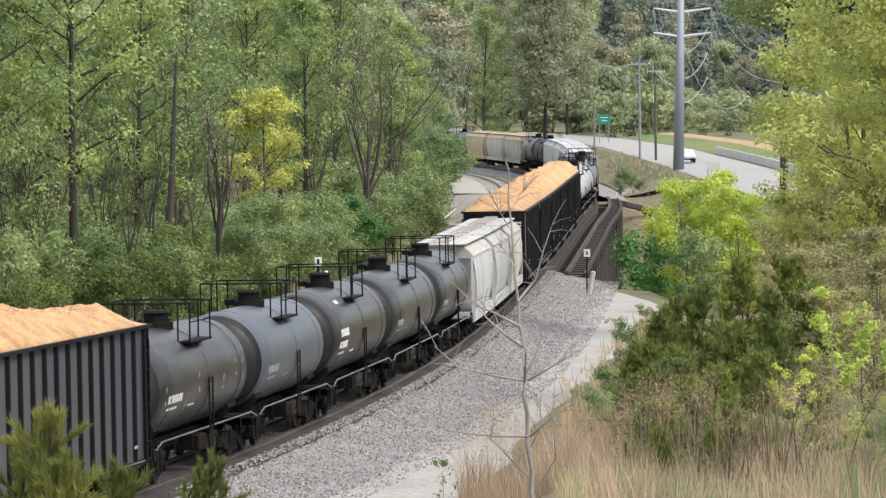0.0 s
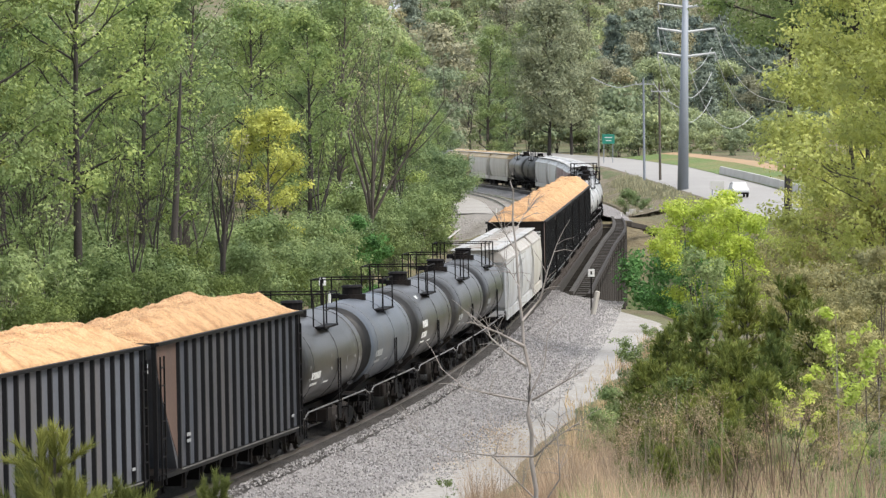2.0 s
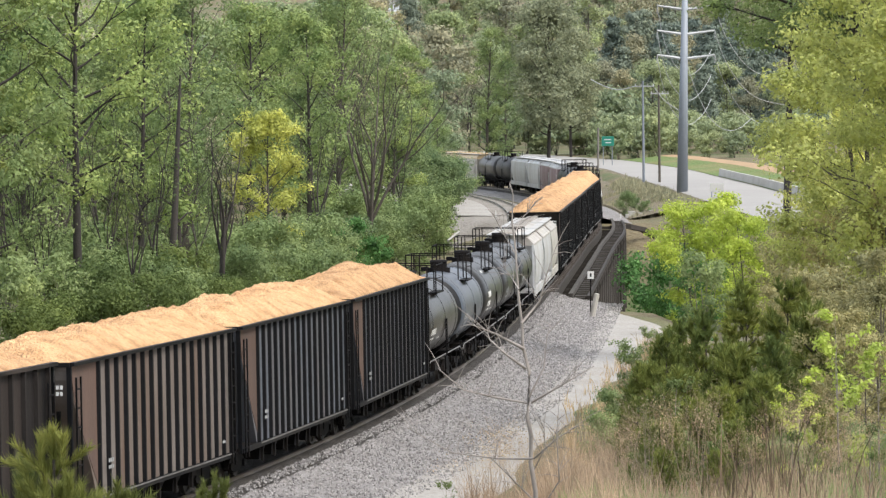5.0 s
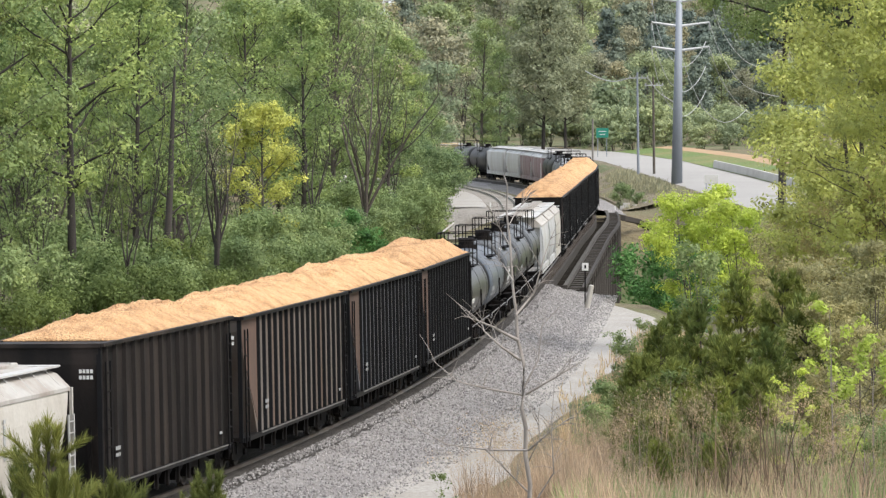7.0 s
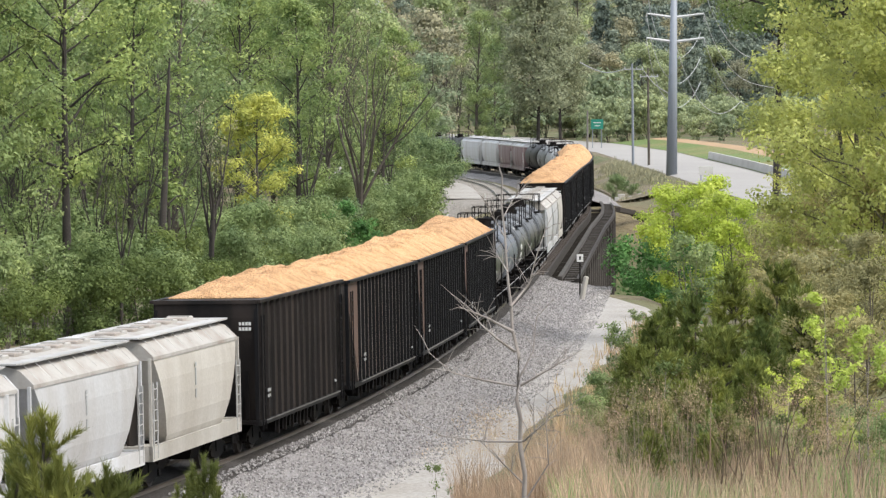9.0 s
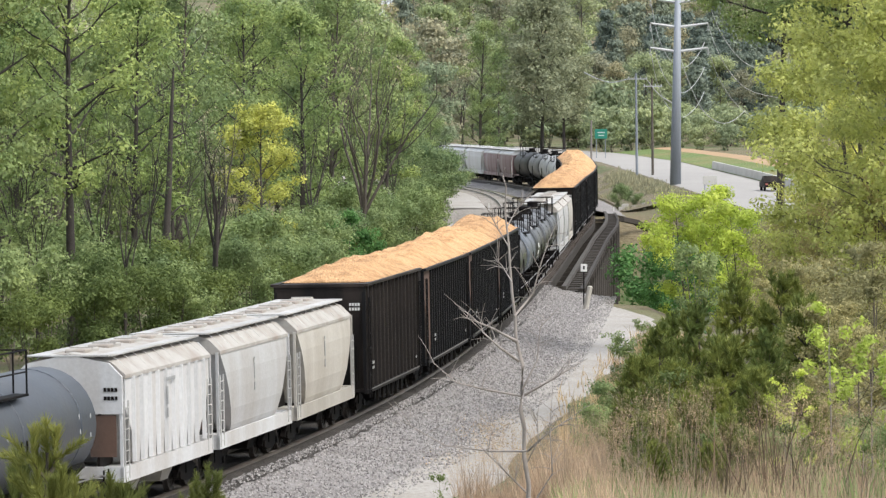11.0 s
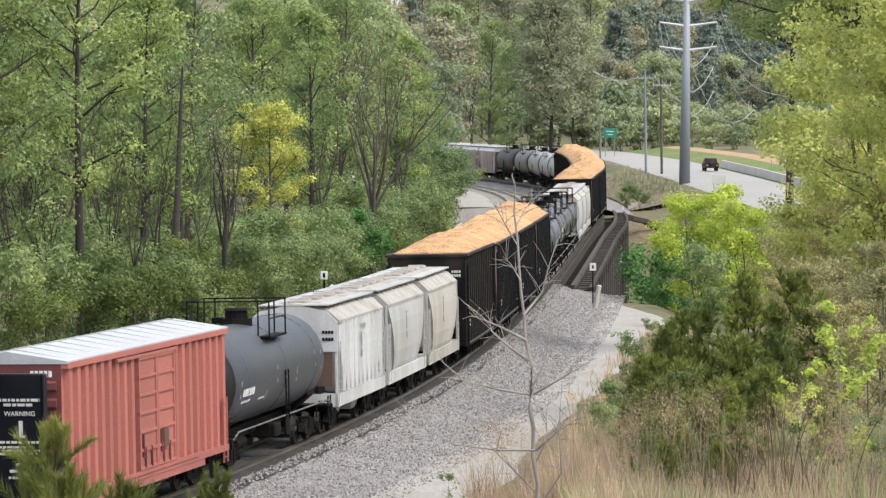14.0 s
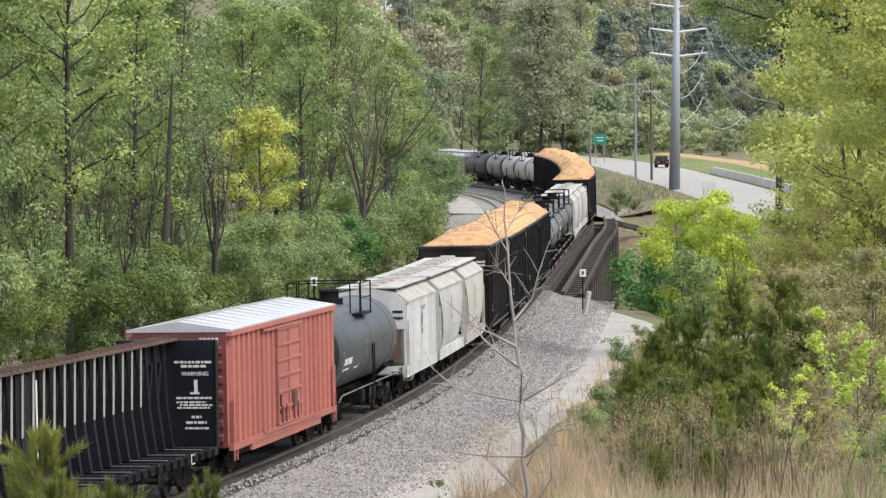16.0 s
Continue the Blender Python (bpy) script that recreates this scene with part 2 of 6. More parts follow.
def box(bm, x0, x1, y0, y1, z0, z1, bev=0.0, m=None):
    vs = [bm.verts.new((x, y, z)) for z in (z0, z1) for x, y in ((x0, y0), (x1, y0), (x1, y1), (x0, y1))]
    fs = [bm.faces.new([vs[i] for i in q]) for q in ((3, 2, 1, 0), (4, 5, 6, 7), (0, 1, 5, 4), (1, 2, 6, 5), (2, 3, 7, 6), (3, 0, 4, 7))]
    if m:
        bmesh.ops.transform(bm, matrix=m, verts=vs)
    if bev:
        bmesh.ops.bevel(bm, geom=list({e for f in fs for e in f.edges}), offset=bev, segments=1, affect="EDGES")
    return bm


def tube(bm, a, b, r0, r1=None, n=8, caps=True):
    a, b = Vector(a), Vector(b)
    r1 = r0 if r1 is None else r1
    q = (b - a).to_track_quat("Z", "Y")
    rings = []
    for p, r in ((a, r0), (b, r1)):
        rings.append([bm.verts.new(p + q @ Vector((r * math.cos(2 * math.pi * i / n), r * math.sin(2 * math.pi * i / n), 0))) for i in range(n)])
    for i in range(n):
        bm.faces.new((rings[0][i], rings[0][(i + 1) % n], rings[1][(i + 1) % n], rings[1][i]))
    if caps:
        bm.faces.new(rings[0][::-1])
        bm.faces.new(rings[1])
    return bm


def loft(bm, rings, close=True):
    """Skins a stack of equal rings of points; caps both ends."""
    rows = [[bm.verts.new(p) for p in r] for r in rings]
    n = len(rows[0])
    for a, b in zip(rows, rows[1:]):
        for i in range(n):
            bm.faces.new((a[i], a[(i + 1) % n], b[(i + 1) % n], b[i]))
    if close:
        bm.faces.new(rows[0][::-1])
        bm.faces.new(rows[-1])
    bmesh.ops.recalc_face_normals(bm, faces=bm.faces[:])
    return bm


def smooth(ob):
    ob.data.polygons.foreach_set("use_smooth", [True] * len(ob.data.polygons))
    return ob


def B():
    return bmesh.new()


# ---- the line of the track ----
KNOTS = (-40, 0, 40, 80, 120, 160, 190, 220, 250, 280, 310, 340, 380, 420, 500, 640)
TURNS = (0.3166, 0.214, 0.1399, 0.0816, 0.0679, 0.0606, 0.0621, 0.0620, 0.085, 0.0203, -0.0045, -0.0401, -0.0965, -0.1555, -0.35, -0.8)
S_AX = np.arange(-220, 640, 1.0)
_h = np.interp(S_AX, KNOTS, TURNS)
S_H = np.convolve(np.pad(_h, 10, "edge"), np.ones(21) / 21, "valid")
S_X, S_Y = np.cumsum(np.sin(S_H)), np.cumsum(np.cos(S_H))
S_X, S_Y = S_X - S_X[220] - 10.41, S_Y - S_Y[220] + 99.746
CANT = 0.0185


def grade(s):
    t = min(max((s - 200) / 150, 0), 1)
    return 1.3 * t * t * (3 - 2 * t)


def on_track(s, w=0.0, z=0.0):
    """The place at arc length s, w metres right of the centre line."""
    h = np.interp(s, S_AX, S_H)
    return Vector((np.interp(s, S_AX, S_X) + w * math.cos(h), np.interp(s, S_AX, S_Y) - w * math.sin(h), grade(s) + z))


def head(s):
    return float(np.interp(s, S_AX, S_H))


def track_x(y):
    return float(np.interp(y, S_Y, S_X))


# ---- ground ----
EDGE_Y = (0, 60, 100, 114, 131, 174, 206, 214, 240, 400)
EDGE_X = (-9, -6, -1.2, 0.3, 1.5, 6.8, 10.6, 11.0, 7.4, 30)


def sstep(a, b, v):
    t = min(max((v - a) / (b - a), 0), 1)
    return t * t * (3 - 2 * t)


def lump(x, y, k, amp):
    return amp * noise.noise(Vector((x * k, y * k, 3.3)))


ROAD = ((38, 300, 0.6), (34.5, 350, 1.5), (32.3, 394, 2.2), (30.2, 441, 2.9), (27.6, 522, 3.6), (22.8, 580, 4.0), (8, 650, 4.4), (-25, 740, 4.8))


def road_at(y):
    ys = [p[1] for p in ROAD]
    return float(np.interp(y, ys, [p[0] for p in ROAD])), float(np.interp(y, ys, [p[2] for p in ROAD]))


def ground_z(x, y):
    xt = track_x(y)
    s = float(np.interp(y, S_Y, S_AX))
    u = (x - xt) * math.cos(head(s))
    # valley floor under the trestle, low ground left of the line
    low = -2.2 - 5.0 * sstep(240, 262, y) * (1 - sstep(345, 385, y)) * (1 - sstep(7, 15, abs(u)))
    if u < 0:
        far_rise = 3.0 * sstep(30, 120, -u) + 14.0 * sstep(60, 420, -u) * sstep(150, 500, y)
        base = low + far_rise + lump(x, y, 0.05, 0.5)
    else:
        base = low - 1.5 * sstep(205, 235, y) * (1 - sstep(360, 400, y)) + lump(x, y, 0.05, 0.5)
    # land beyond the trestle climbs to the road and the wooded hills
    base += 3.0 * sstep(370, 520, y) + 22.0 * sstep(640, 1000, y) + 48 * sstep(950, 1500, y)
    # embankment of the line
    bench = grade(s) - 0.78
    gap = sstep(229, 244, y) * (1 - sstep(372, 386, y))
    wide = 4.2 + (9.0 * sstep(386, 398, y) if u < 0 else 2.5)
    k = (1 - sstep(wide, wide + 7, abs(u))) * (1 - gap) * (1 - sstep(540, 620, y))
    z = base * (1 - k) + bench * k
    # the far road's bank
    rx, rz = road_at(y)
    if y > 330:
        k = 1 - sstep(6, 12, abs(x - rx))
        z = z * (1 - k) + (rz - 0.25) * k
        if x > rx + 8:
            z = max(z, rz - 0.2 + 0.012 * (x - rx - 8))
    # the gravel bench right of the line
    xe = float(np.interp(y, EDGE_Y, EDGE_X))
    if u > 0 and y < 250:
        k = (1 - sstep(xe + 0.5, xe + 6, x)) * (1 - sstep(229, 246, y))
        z = z * (1 - k) + (-0.85) * k
        # the bank that rises from the bench to the camera's hill
        r = max(0.0, x - xe)
        bank = -0.85 + 0.16 * min(r, 40) * (1 - sstep(180, 214, y)) - 1.5 * sstep(190, 214, y)
        kk = sstep(0.3, 5, x - xe) * (1 - sstep(196, 222, y))
        z = z * (1 - kk) + bank * kk
    # the hill on which the camera stands
    hill = min(9.3, 10.93 - (0.104 - 0.0065 * sstep(0.0126 * max(y, 1), 0.042 * max(y, 1), x)) * y - 0.42) + lump(x, y, 0.12, 0.22)
    lx = -6.5 + 0.055 * y
    kh = sstep(lx - 5, lx + 1.5, x) * (1 - sstep(94, 112, y))
    if y < 112:
        hl = hill - 2.0 * (1 - sstep(lx, lx + 4, x)) * sstep(10, 40, y)
        z = z * (1 - kh) + max(hl, z) * kh
    if y < 25:
        k2 = (1 - sstep(8, 25, y)) * sstep(-16, -8, x)
        z = z * (1 - k2) + 9.3 * k2
    return z


def axis(stops):
    out = []
    for (a, b, st) in stops:
        out += list(np.arange(a, b, st))
    return out + [stops[-1][1]]


gx = axis(((-2500, -300, 200), (-300, -90, 14), (-90, -40, 4), (-40, 45, 1.25), (45, 120, 5), (120, 300, 20), (300, 2500, 200)))
gy = axis(((-400, -40, 40), (-40, 40, 5), (40, 300, 2), (300, 620, 5), (620, 1000, 20), (1000, 4000, 200)))
gv = [(x, y, ground_z(x, y)) for y in gy for x in gx]
nx = len(gx)
gf = [(j * nx + i, j * nx + i + 1, (j + 1) * nx + i + 1, (j + 1) * nx + i) for j in range(len(gy) - 1) for i in range(nx - 1)]
tagged(raw("ground", gv, gf, M_GROUND, smooth=True), "brown leaf-littered soil with patches of spring grass", "ground", kind="structure")


def ribbon(name, rows, material, label, category, drop=0.0):
    """A strip from cross rows of points."""
    n = len(rows[0])
    vs = [tuple(p) for r in rows for p in r]
    fs = [(j * n + i, j * n + i + 1, (j + 1) * n + i + 1, (j + 1) * n + i) for j in range(len(rows) - 1) for i in range(n - 1)]
    return tagged(raw(name, vs, fs, material, smooth=True), label, category, kind="structure")


# gravel service road beside the line
rows = []
for y in np.arange(60, 240, 1.5):
    xt, xe = track_x(y), float(np.interp(y, EDGE_Y, EDGE_X))
    x0, x1 = xt + 3.0, xe + 1.6 + 0.5 * noise.noise(Vector((y * 0.2, 0, 0)))
    rows.append([Vector((x0 + (x1 - x0) * i / 11, y, ground_z(x0 + (x1 - x0) * i / 11, y) + (0.035 if i < 11 else -0.1) + lump(x0 + i, y, 0.6, 0.03))) for i in range(12)])
ribbon("gravel_road", rows, M_GRAVEL, "pale packed gravel service road beside the railway", "gravel road")

# ballast bed, in two lengths either side of the trestle
for a, b in ((-150, 142), (287, 600)):
    rows = []
    for s in np.arange(a, b + 0.1, 1.5):
        j = lambda i: 0.04 * noise.noise(Vector((s * 0.7, i * 3.1, 0)))
        rows.append([on_track(s, w, z + j(i)) for i, (w, z) in enumerate(((-4.6, -1.0), (-3.2, -0.62), (-1.75, -0.20), (-0.8, -0.16), (0, -0.17), (0.8, -0.16), (1.75, -0.20), (2.9, -0.5), (4.3, -0.72), (5.2, -0.9)))])
    ribbon("ballast", rows, M_BALLAST, "bed of grey crushed-stone ballast under the track", "ballast")

# oil-stained bed, its colour darkened further to hold the shade under the train
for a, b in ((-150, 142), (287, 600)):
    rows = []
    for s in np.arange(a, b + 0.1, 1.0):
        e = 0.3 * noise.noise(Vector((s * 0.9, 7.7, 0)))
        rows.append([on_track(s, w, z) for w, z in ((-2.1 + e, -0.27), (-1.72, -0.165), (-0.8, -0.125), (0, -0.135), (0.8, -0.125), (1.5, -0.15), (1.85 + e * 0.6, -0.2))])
    ribbon("track_bed", rows, M_OILED, "oil-stained stones between and beside the rails, darkened with train shade", "ballast")

# rails
for w in (-0.755, 0.755):
    bm = B()
    prof = ((-0.07, -0.165), (0.07, -0.165), (0.03, -0.13), (0.012, -0.05), (0.036, -0.03), (0.036, 0.0), (-0.036, 0.0), (-0.036, -0.03), (-0.012, -0.05), (-0.03, -0.13))
    loft(bm, [[on_track(s, w + px, pz) for px, pz in prof] for s in np.arange(-150, 600, 3.0)])
    ob = part("rail", bm, M_RAIL)
    tagged(ob, "worn steel rail with a polished running head", "rail", "running rails", kind="structure")

# service lane and bare stony ground inside the far bend


def laid(s, w, lift):
    q = on_track(s, w)
    return Vector((q.x, q.y, ground_z(q.x, q.y) + lift + lump(q.x, q.y, 0.5, 0.04)))


rows = [[laid(s, w, 0.16 if w > -12 else 0.1) for w in (-5.0, -6.0, -7.5, -9.0, -11, -13, -15, -18, -21, -26)] for s in np.arange(284, 470, 2.0)]
ribbon("stony_slope", rows, M_STONY, "grey stony ground inside the railway bend", "stony ground")
rows = [[laid(s, w, 0.24) for w in (-9.2, -10.4, -11.6, -12.8)] for s in np.arange(301, 470, 3.0)]
ribbon("service_lane", rows, M_GRAVEL, "pale gravel lane following the railway bend", "gravel road")
# rails of a second track inside the bend
for w in (-6.0, -7.5):
    bm = B()
    loft(bm, [[on_track(s, w + px, pz - 0.4) for px, pz in prof] for s in np.arange(296, 470, 3.0)])
    tagged(part("rail", bm, M_CHAFED), "pale worn rail of the inner track", "rail", "running rails", kind="structure")

# far highway with its grass verges
rows, verge, clay = [], [], []
for y in np.arange(330, 738, 6.0):
    rx, rz = road_at(y)
    rx2, _ = road_at(y + 5)
    n = Vector((5, -(rx2 - rx), 0)).normalized()
    c = Vector((rx, y, rz))
    rows.append([c + n * w + Vector((0, 0, z)) for w, z in ((-5.4, -0.12), (-4.5, 0.0), (0, 0.06), (4.5, 0.0), (5.4, -0.1))])
    if y < 590:
        verge.append([c + n * w + Vector((0, 0, z)) for w, z in ((5.4, -0.06), (8, 0.12), (10, 0.3), (12, 0.5))])
    if y < 590:
        clay.append([c + n * w + Vector((0, 0, z)) for w, z in ((12, 0.5), (12.8, 0.6), (13.6, 0.68), (14.6, 0.72))])
ribbon("road", rows, M_ASPHALT, "pale sun-bleached two-lane highway", "road")
ribbon("verge", verge, M_VERGE, "green spring grass verge beside the highway", "grass verge")
ribbon("clay_verge", clay, M_CLAY, "bare orange clay strip beyond the verge", "clay strip")
rows = []
for y in np.arange(395, 560, 6.0):
    rx, rz = road_at(y)
    xt, s = track_x(y), float(np.interp(y, S_Y, S_AX))
    a, b = xt + 4.8, rx - 5.3
    rows.append([Vector((a + (b - a) * i / 5, y, (grade(s) - 0.7) * (1 - i / 5) + (rz - 0.15) * i / 5 + 0.03 + lump(i * 4, y, 0.2, 0.15) * (0 < i < 5))) for i in range(6)] if b > a + 1 else
                [Vector((b + i * 0.1, y, rz - 0.2)) for i in range(6)])
ribbon("road_bank", rows, M_DIRT, "brown grassy bank between railway and highway", "embankment")

# ---- timber trestle ----
TR0, TR1 = 142.0, 287.0
trestle = tagged(new("trestle_bridge"), "dark weathered timber trestle carrying the railway over a gully", "bridge")
for w in (-1.25, -0.75, 0.75, 1.25):
    bm = B()
    loft(bm, [[on_track(s, w + a, b) for a, b in ((-0.2, -1.0), (0.2, -1.0), (0.2, -0.36), (-0.2, -0.36))] for s in np.arange(TR0, TR1 + 1, 4.0)])
    part("stringer", bm, M_TRESTLE, trestle)
for w in (-2.9, 2.55):
    bm = B()
    loft(bm, [[on_track(s, w + a, b) for a, b in ((-0.14, -0.4), (0.14, -0.4), (0.14, -0.14), (-0.14, -0.14))] for s in np.arange(TR0 - 2, TR1 + 1, 4.0)])
    part("guard_timber", bm, M_WORNTIMBER, trestle)
for w in (-2.9, 3.6):
    bm = B()
    loft(bm, [[on_track(s, w + a, b) for a, b in ((-0.1, -0.62), (0.1, -0.62), (0.1, -0.36), (-0.1, -0.36))] for s in np.arange(TR0, TR1 + 1, 4.0)])
    part("edge_beam", bm, M_TRESTLE, trestle)
# walkway of long planks with raised cross cleats
for w in (2.87, 3.2):
    bm = B()
    loft(bm, [[on_track(s, w + a, b) for a, b in ((-0.15, -0.56), (0.15, -0.56), (0.15, -0.5), (-0.15, -0.5))] for s in np.arange(TR0, TR1 + 1, 4.0)])
    part("walkway_plank", bm, M_TRESTLE, trestle)
bm = B()
box(bm, -0.6, 0.35, -0.16, 0.16, 0.0, 0.1, 0.015)
cleat0 = part("cleat", bm, M_WORNTIMBER, trestle, "paler worn cross timber")
cleat0.matrix_basis = pose(*on_track(TR0 + 1, 3.3, -0.5), 0, 0, -math.degrees(head(TR0 + 1)))
for i in range(1, 48):
    s = TR0 + 1 + i * 3.0
    if s < TR1:
        share("cleat", cleat0, trestle, pose(*on_track(s, 3.3, -0.5 + 0.03 * random.random()), 0, 0, -math.degrees(head(s)) + random.uniform(-3, 3)))
for s in np.arange(TR0 + 8, TR1, 7.5):
    for w in (-2.6, 0.0, 2.4, 3.6):
        p = on_track(s, w, -0.62 if w > 3 else -1.0)
        q = on_track(s, w * (1.02 if w > 3 else 1.25), 0)
        bm = B()
        tube(bm, (q.x, q.y, ground_z(q.x, q.y) - 0.3), p, 0.19, 0.17, 7)
        part("timber_post", bm, M_TRESTLE, trestle)
    bm = B()
    box(bm, -3.1, 3.75, -0.18, 0.18, -1.35, -0.98)
    ob = part("bent_cap", bm, M_TRESTLE, trestle)
    ob.matrix_basis = pose(*on_track(s), 0, 0, -math.degrees(head(s)))
    for sg in (-1, 1):
        bm = B()
        tube(bm, (-3.0 * sg, 0.2, -1.4), (3.3 * sg, 0.2, -5.0), 0.1, 0.1, 5)
        ob = part("cross_brace", bm, M_TRESTLE, trestle)
        ob.matrix_basis = pose(*on_track(s), 0, 0, -math.degrees(head(s)))
# sloped wing walls at both abutments
for s, z0 in ((TR0 + 2, -2.6), (TR1 - 4, -3.0)):
    bm = B()
    for i in range(6):
        box(bm, 2.6, 3.8, -0.16, 0.16, z0 + 0.36 * i, z0 + 0.36 * i + 0.33, 0.02)
    ob = part("bulkhead", bm, M_TRESTLE, trestle)
    ob.matrix_basis = pose(*on_track(s), 0, 0, -math.degrees(head(s)))
bm = B()
loft(bm, [[Vector(p) + Vector((a, 0, b)) for a, b in ((-0.25, -0.45), (0.25, -0.45), (0.25, 0), (-0.25, 0))] for p in (on_track(TR1 - 8, 4.1, -0.5), on_track(TR1 - 6, 5.6, -0.9), on_track(TR1 - 5, 7.3, -2.0))])
part("wing_wall", bm, M_TRESTLE, trestle)

# sleepers: those of the length beside the gravel road and on the trestle
bm = B()
box(bm, -1.3, 1.3, -0.115, 0.115, -0.2, 0.0, 0.012)
tie0 = None
for i in range(500):
    s = 8 + i * 0.56
    if s > 287:
        break
    m = pose(*on_track(s, 0.03 * random.uniform(-1, 1), -0.165), 0, 0, -math.degrees(head(s)) + random.uniform(-1, 1))
    if tie0 is None:
        track = tagged(new("track"), "dark timber sleepers lying in the ballast and across the trestle", "sleepers", kind="structure")
        tie0 = part("sleeper", bm, M_TIE, track)
        tie0.matrix_basis = m
    else:
        share("sleeper", tie0, track, m)


# ---- railway cars: local y is forward, x to the right, z = 0 at the rail head ----
MOVERS = []          # (thing, s at the start) pairs keyed in motions()
_shared = {}
WHEELSETS = []       # (wheelset, its place along the truck)


def shared_part(key, name, make, material, parent, m, label=""):
    """One mesh for all alike parts."""
    if key not in _shared:
        bm = B()
        make(bm)
        ob = part(name, bm, material, parent, label)
        _shared[key] = ob
    else:
        ob = share(name, _shared[key], parent, m)
        if label:
            tagged(ob, label)
    ob.matrix_basis = m
    return ob


def mk_wheelset(bm):
    for sg in (-1, 1):
        rings = []
        for x, r in ((-0.07, 0.40), (-0.07, 0.485), (-0.045, 0.485), (-0.03, 0.46), (0.07, 0.45), (0.07, 0.36), (0.03, 0.33), (0.03, 0.13), (0.09, 0.11)):
            rings.append([((0.755 + x) * sg, r * math.cos(a), r * math.sin(a)) for a in np.linspace(0, 2 * math.pi, 13)[:-1]])
        loft(bm, rings)
        for k in range(3):
            a = k * 2.094
            box(bm, 0.785 * sg - 0.02, 0.785 * sg + 0.02, 0.2 * math.cos(a) - 0.03, 0.2 * math.cos(a) + 0.03, 0.2 * math.sin(a) - 0.03, 0.2 * math.sin(a) + 0.03)
    tube(bm, (-0.75, 0, 0), (0.75, 0, 0), 0.09, 0.09, 8)


def mk_truck(bm):
    for sx in (-1, 1):
        x = 1.0 * sx
        loft(bm, [[(x + dx, y, z) for y, z in ((-1.15, 0.42), (-0.95, 0.62), (-0.42, 0.78), (0.42, 0.78), (0.95, 0.62), (1.15, 0.42), (0.95, 0.36), (0.5, 0.30), (0.34, 0.24), (-0.34, 0.24), (-0.5, 0.30), (-0.95, 0.36))] for dx in (-0.07, 0.07)])
        for y in (-0.875, 0.875):
            tube(bm, (x - 0.1, y, 0.44), (x + 0.13 * sx, y, 0.44), 0.13, 0.11, 8)
        for y in (-0.16, 0, 0.16):
            tube(bm, (x, y, 0.30), (x, y, 0.62), 0.07, 0.07, 6)
    box(bm, -1.1, 1.1, -0.2, 0.2, 0.45, 0.82)


def mk_coupler(bm):
    box(bm, -0.09, 0.09, 0.0, 0.5, 0.74, 0.98)
    box(bm, -0.14, 0.16, 0.42, 0.62, 0.72, 1.0, 0.03)


def mk_ladder(bm):
    for x in (-0.2, 0.2):
        box(bm, x - 0.025, x + 0.025, -0.02, 0.02, 0.0, 2.6)
    for i in range(7):
        box(bm, -0.2, 0.2, -0.015, 0.015, 0.2 + i * 0.36, 0.23 + i * 0.36)


def ladder(car, x, y, z, rz, material=None, sz=1.0):
    material = material or M_IRON
    m = pose(x, y, z, 0, 0, rz) @ Matrix.Diagonal((1, 1, sz, 1))
    return shared_part(("ladder", material.name), "ladder", mk_ladder, material, car, m)


def running_gear(car, L, inset=2.0, sill=True):
    for sg in (-1, 1):
        truck = shared_part("truck", "truck", mk_truck, M_IRON, car, pose(0, sg * (L / 2 - inset), 0), "dark cast-steel wheel truck")
        for y in (-0.875, 0.875):
            ws = shared_part("wheelset", "wheelset", mk_wheelset, M_WHEEL, truck, pose(0, y, 0.455))
            WHEELSETS.append((ws, y))
        shared_part("coupler", "coupler", mk_coupler, M_IRON, car, pose(0, sg * (L / 2 - 0.05), 0, 0, 0, 0 if sg > 0 else 180))
    if sill:
        bm = B()
        box(bm, -0.28, 0.28, -L / 2 + 0.1, L / 2 - 0.1, 0.72, 1.08)
        part("center_sill", bm, M_IRON, car)


def bars(bm, x, y0, z0, rows, side=1):
    """Unreadable lettering: short dashes on a side wall."""
    for dz, wd, h in rows:
        n = max(1, int(wd / 0.15))
        for i in range(n):
            y = y0 + side * i * wd / n
            box(bm, x - 0.004, x + 0.012, min(y, y + side * wd / n * 0.72), max(y, y + side * wd / n * 0.72), z0 + dz, z0 + dz + h)


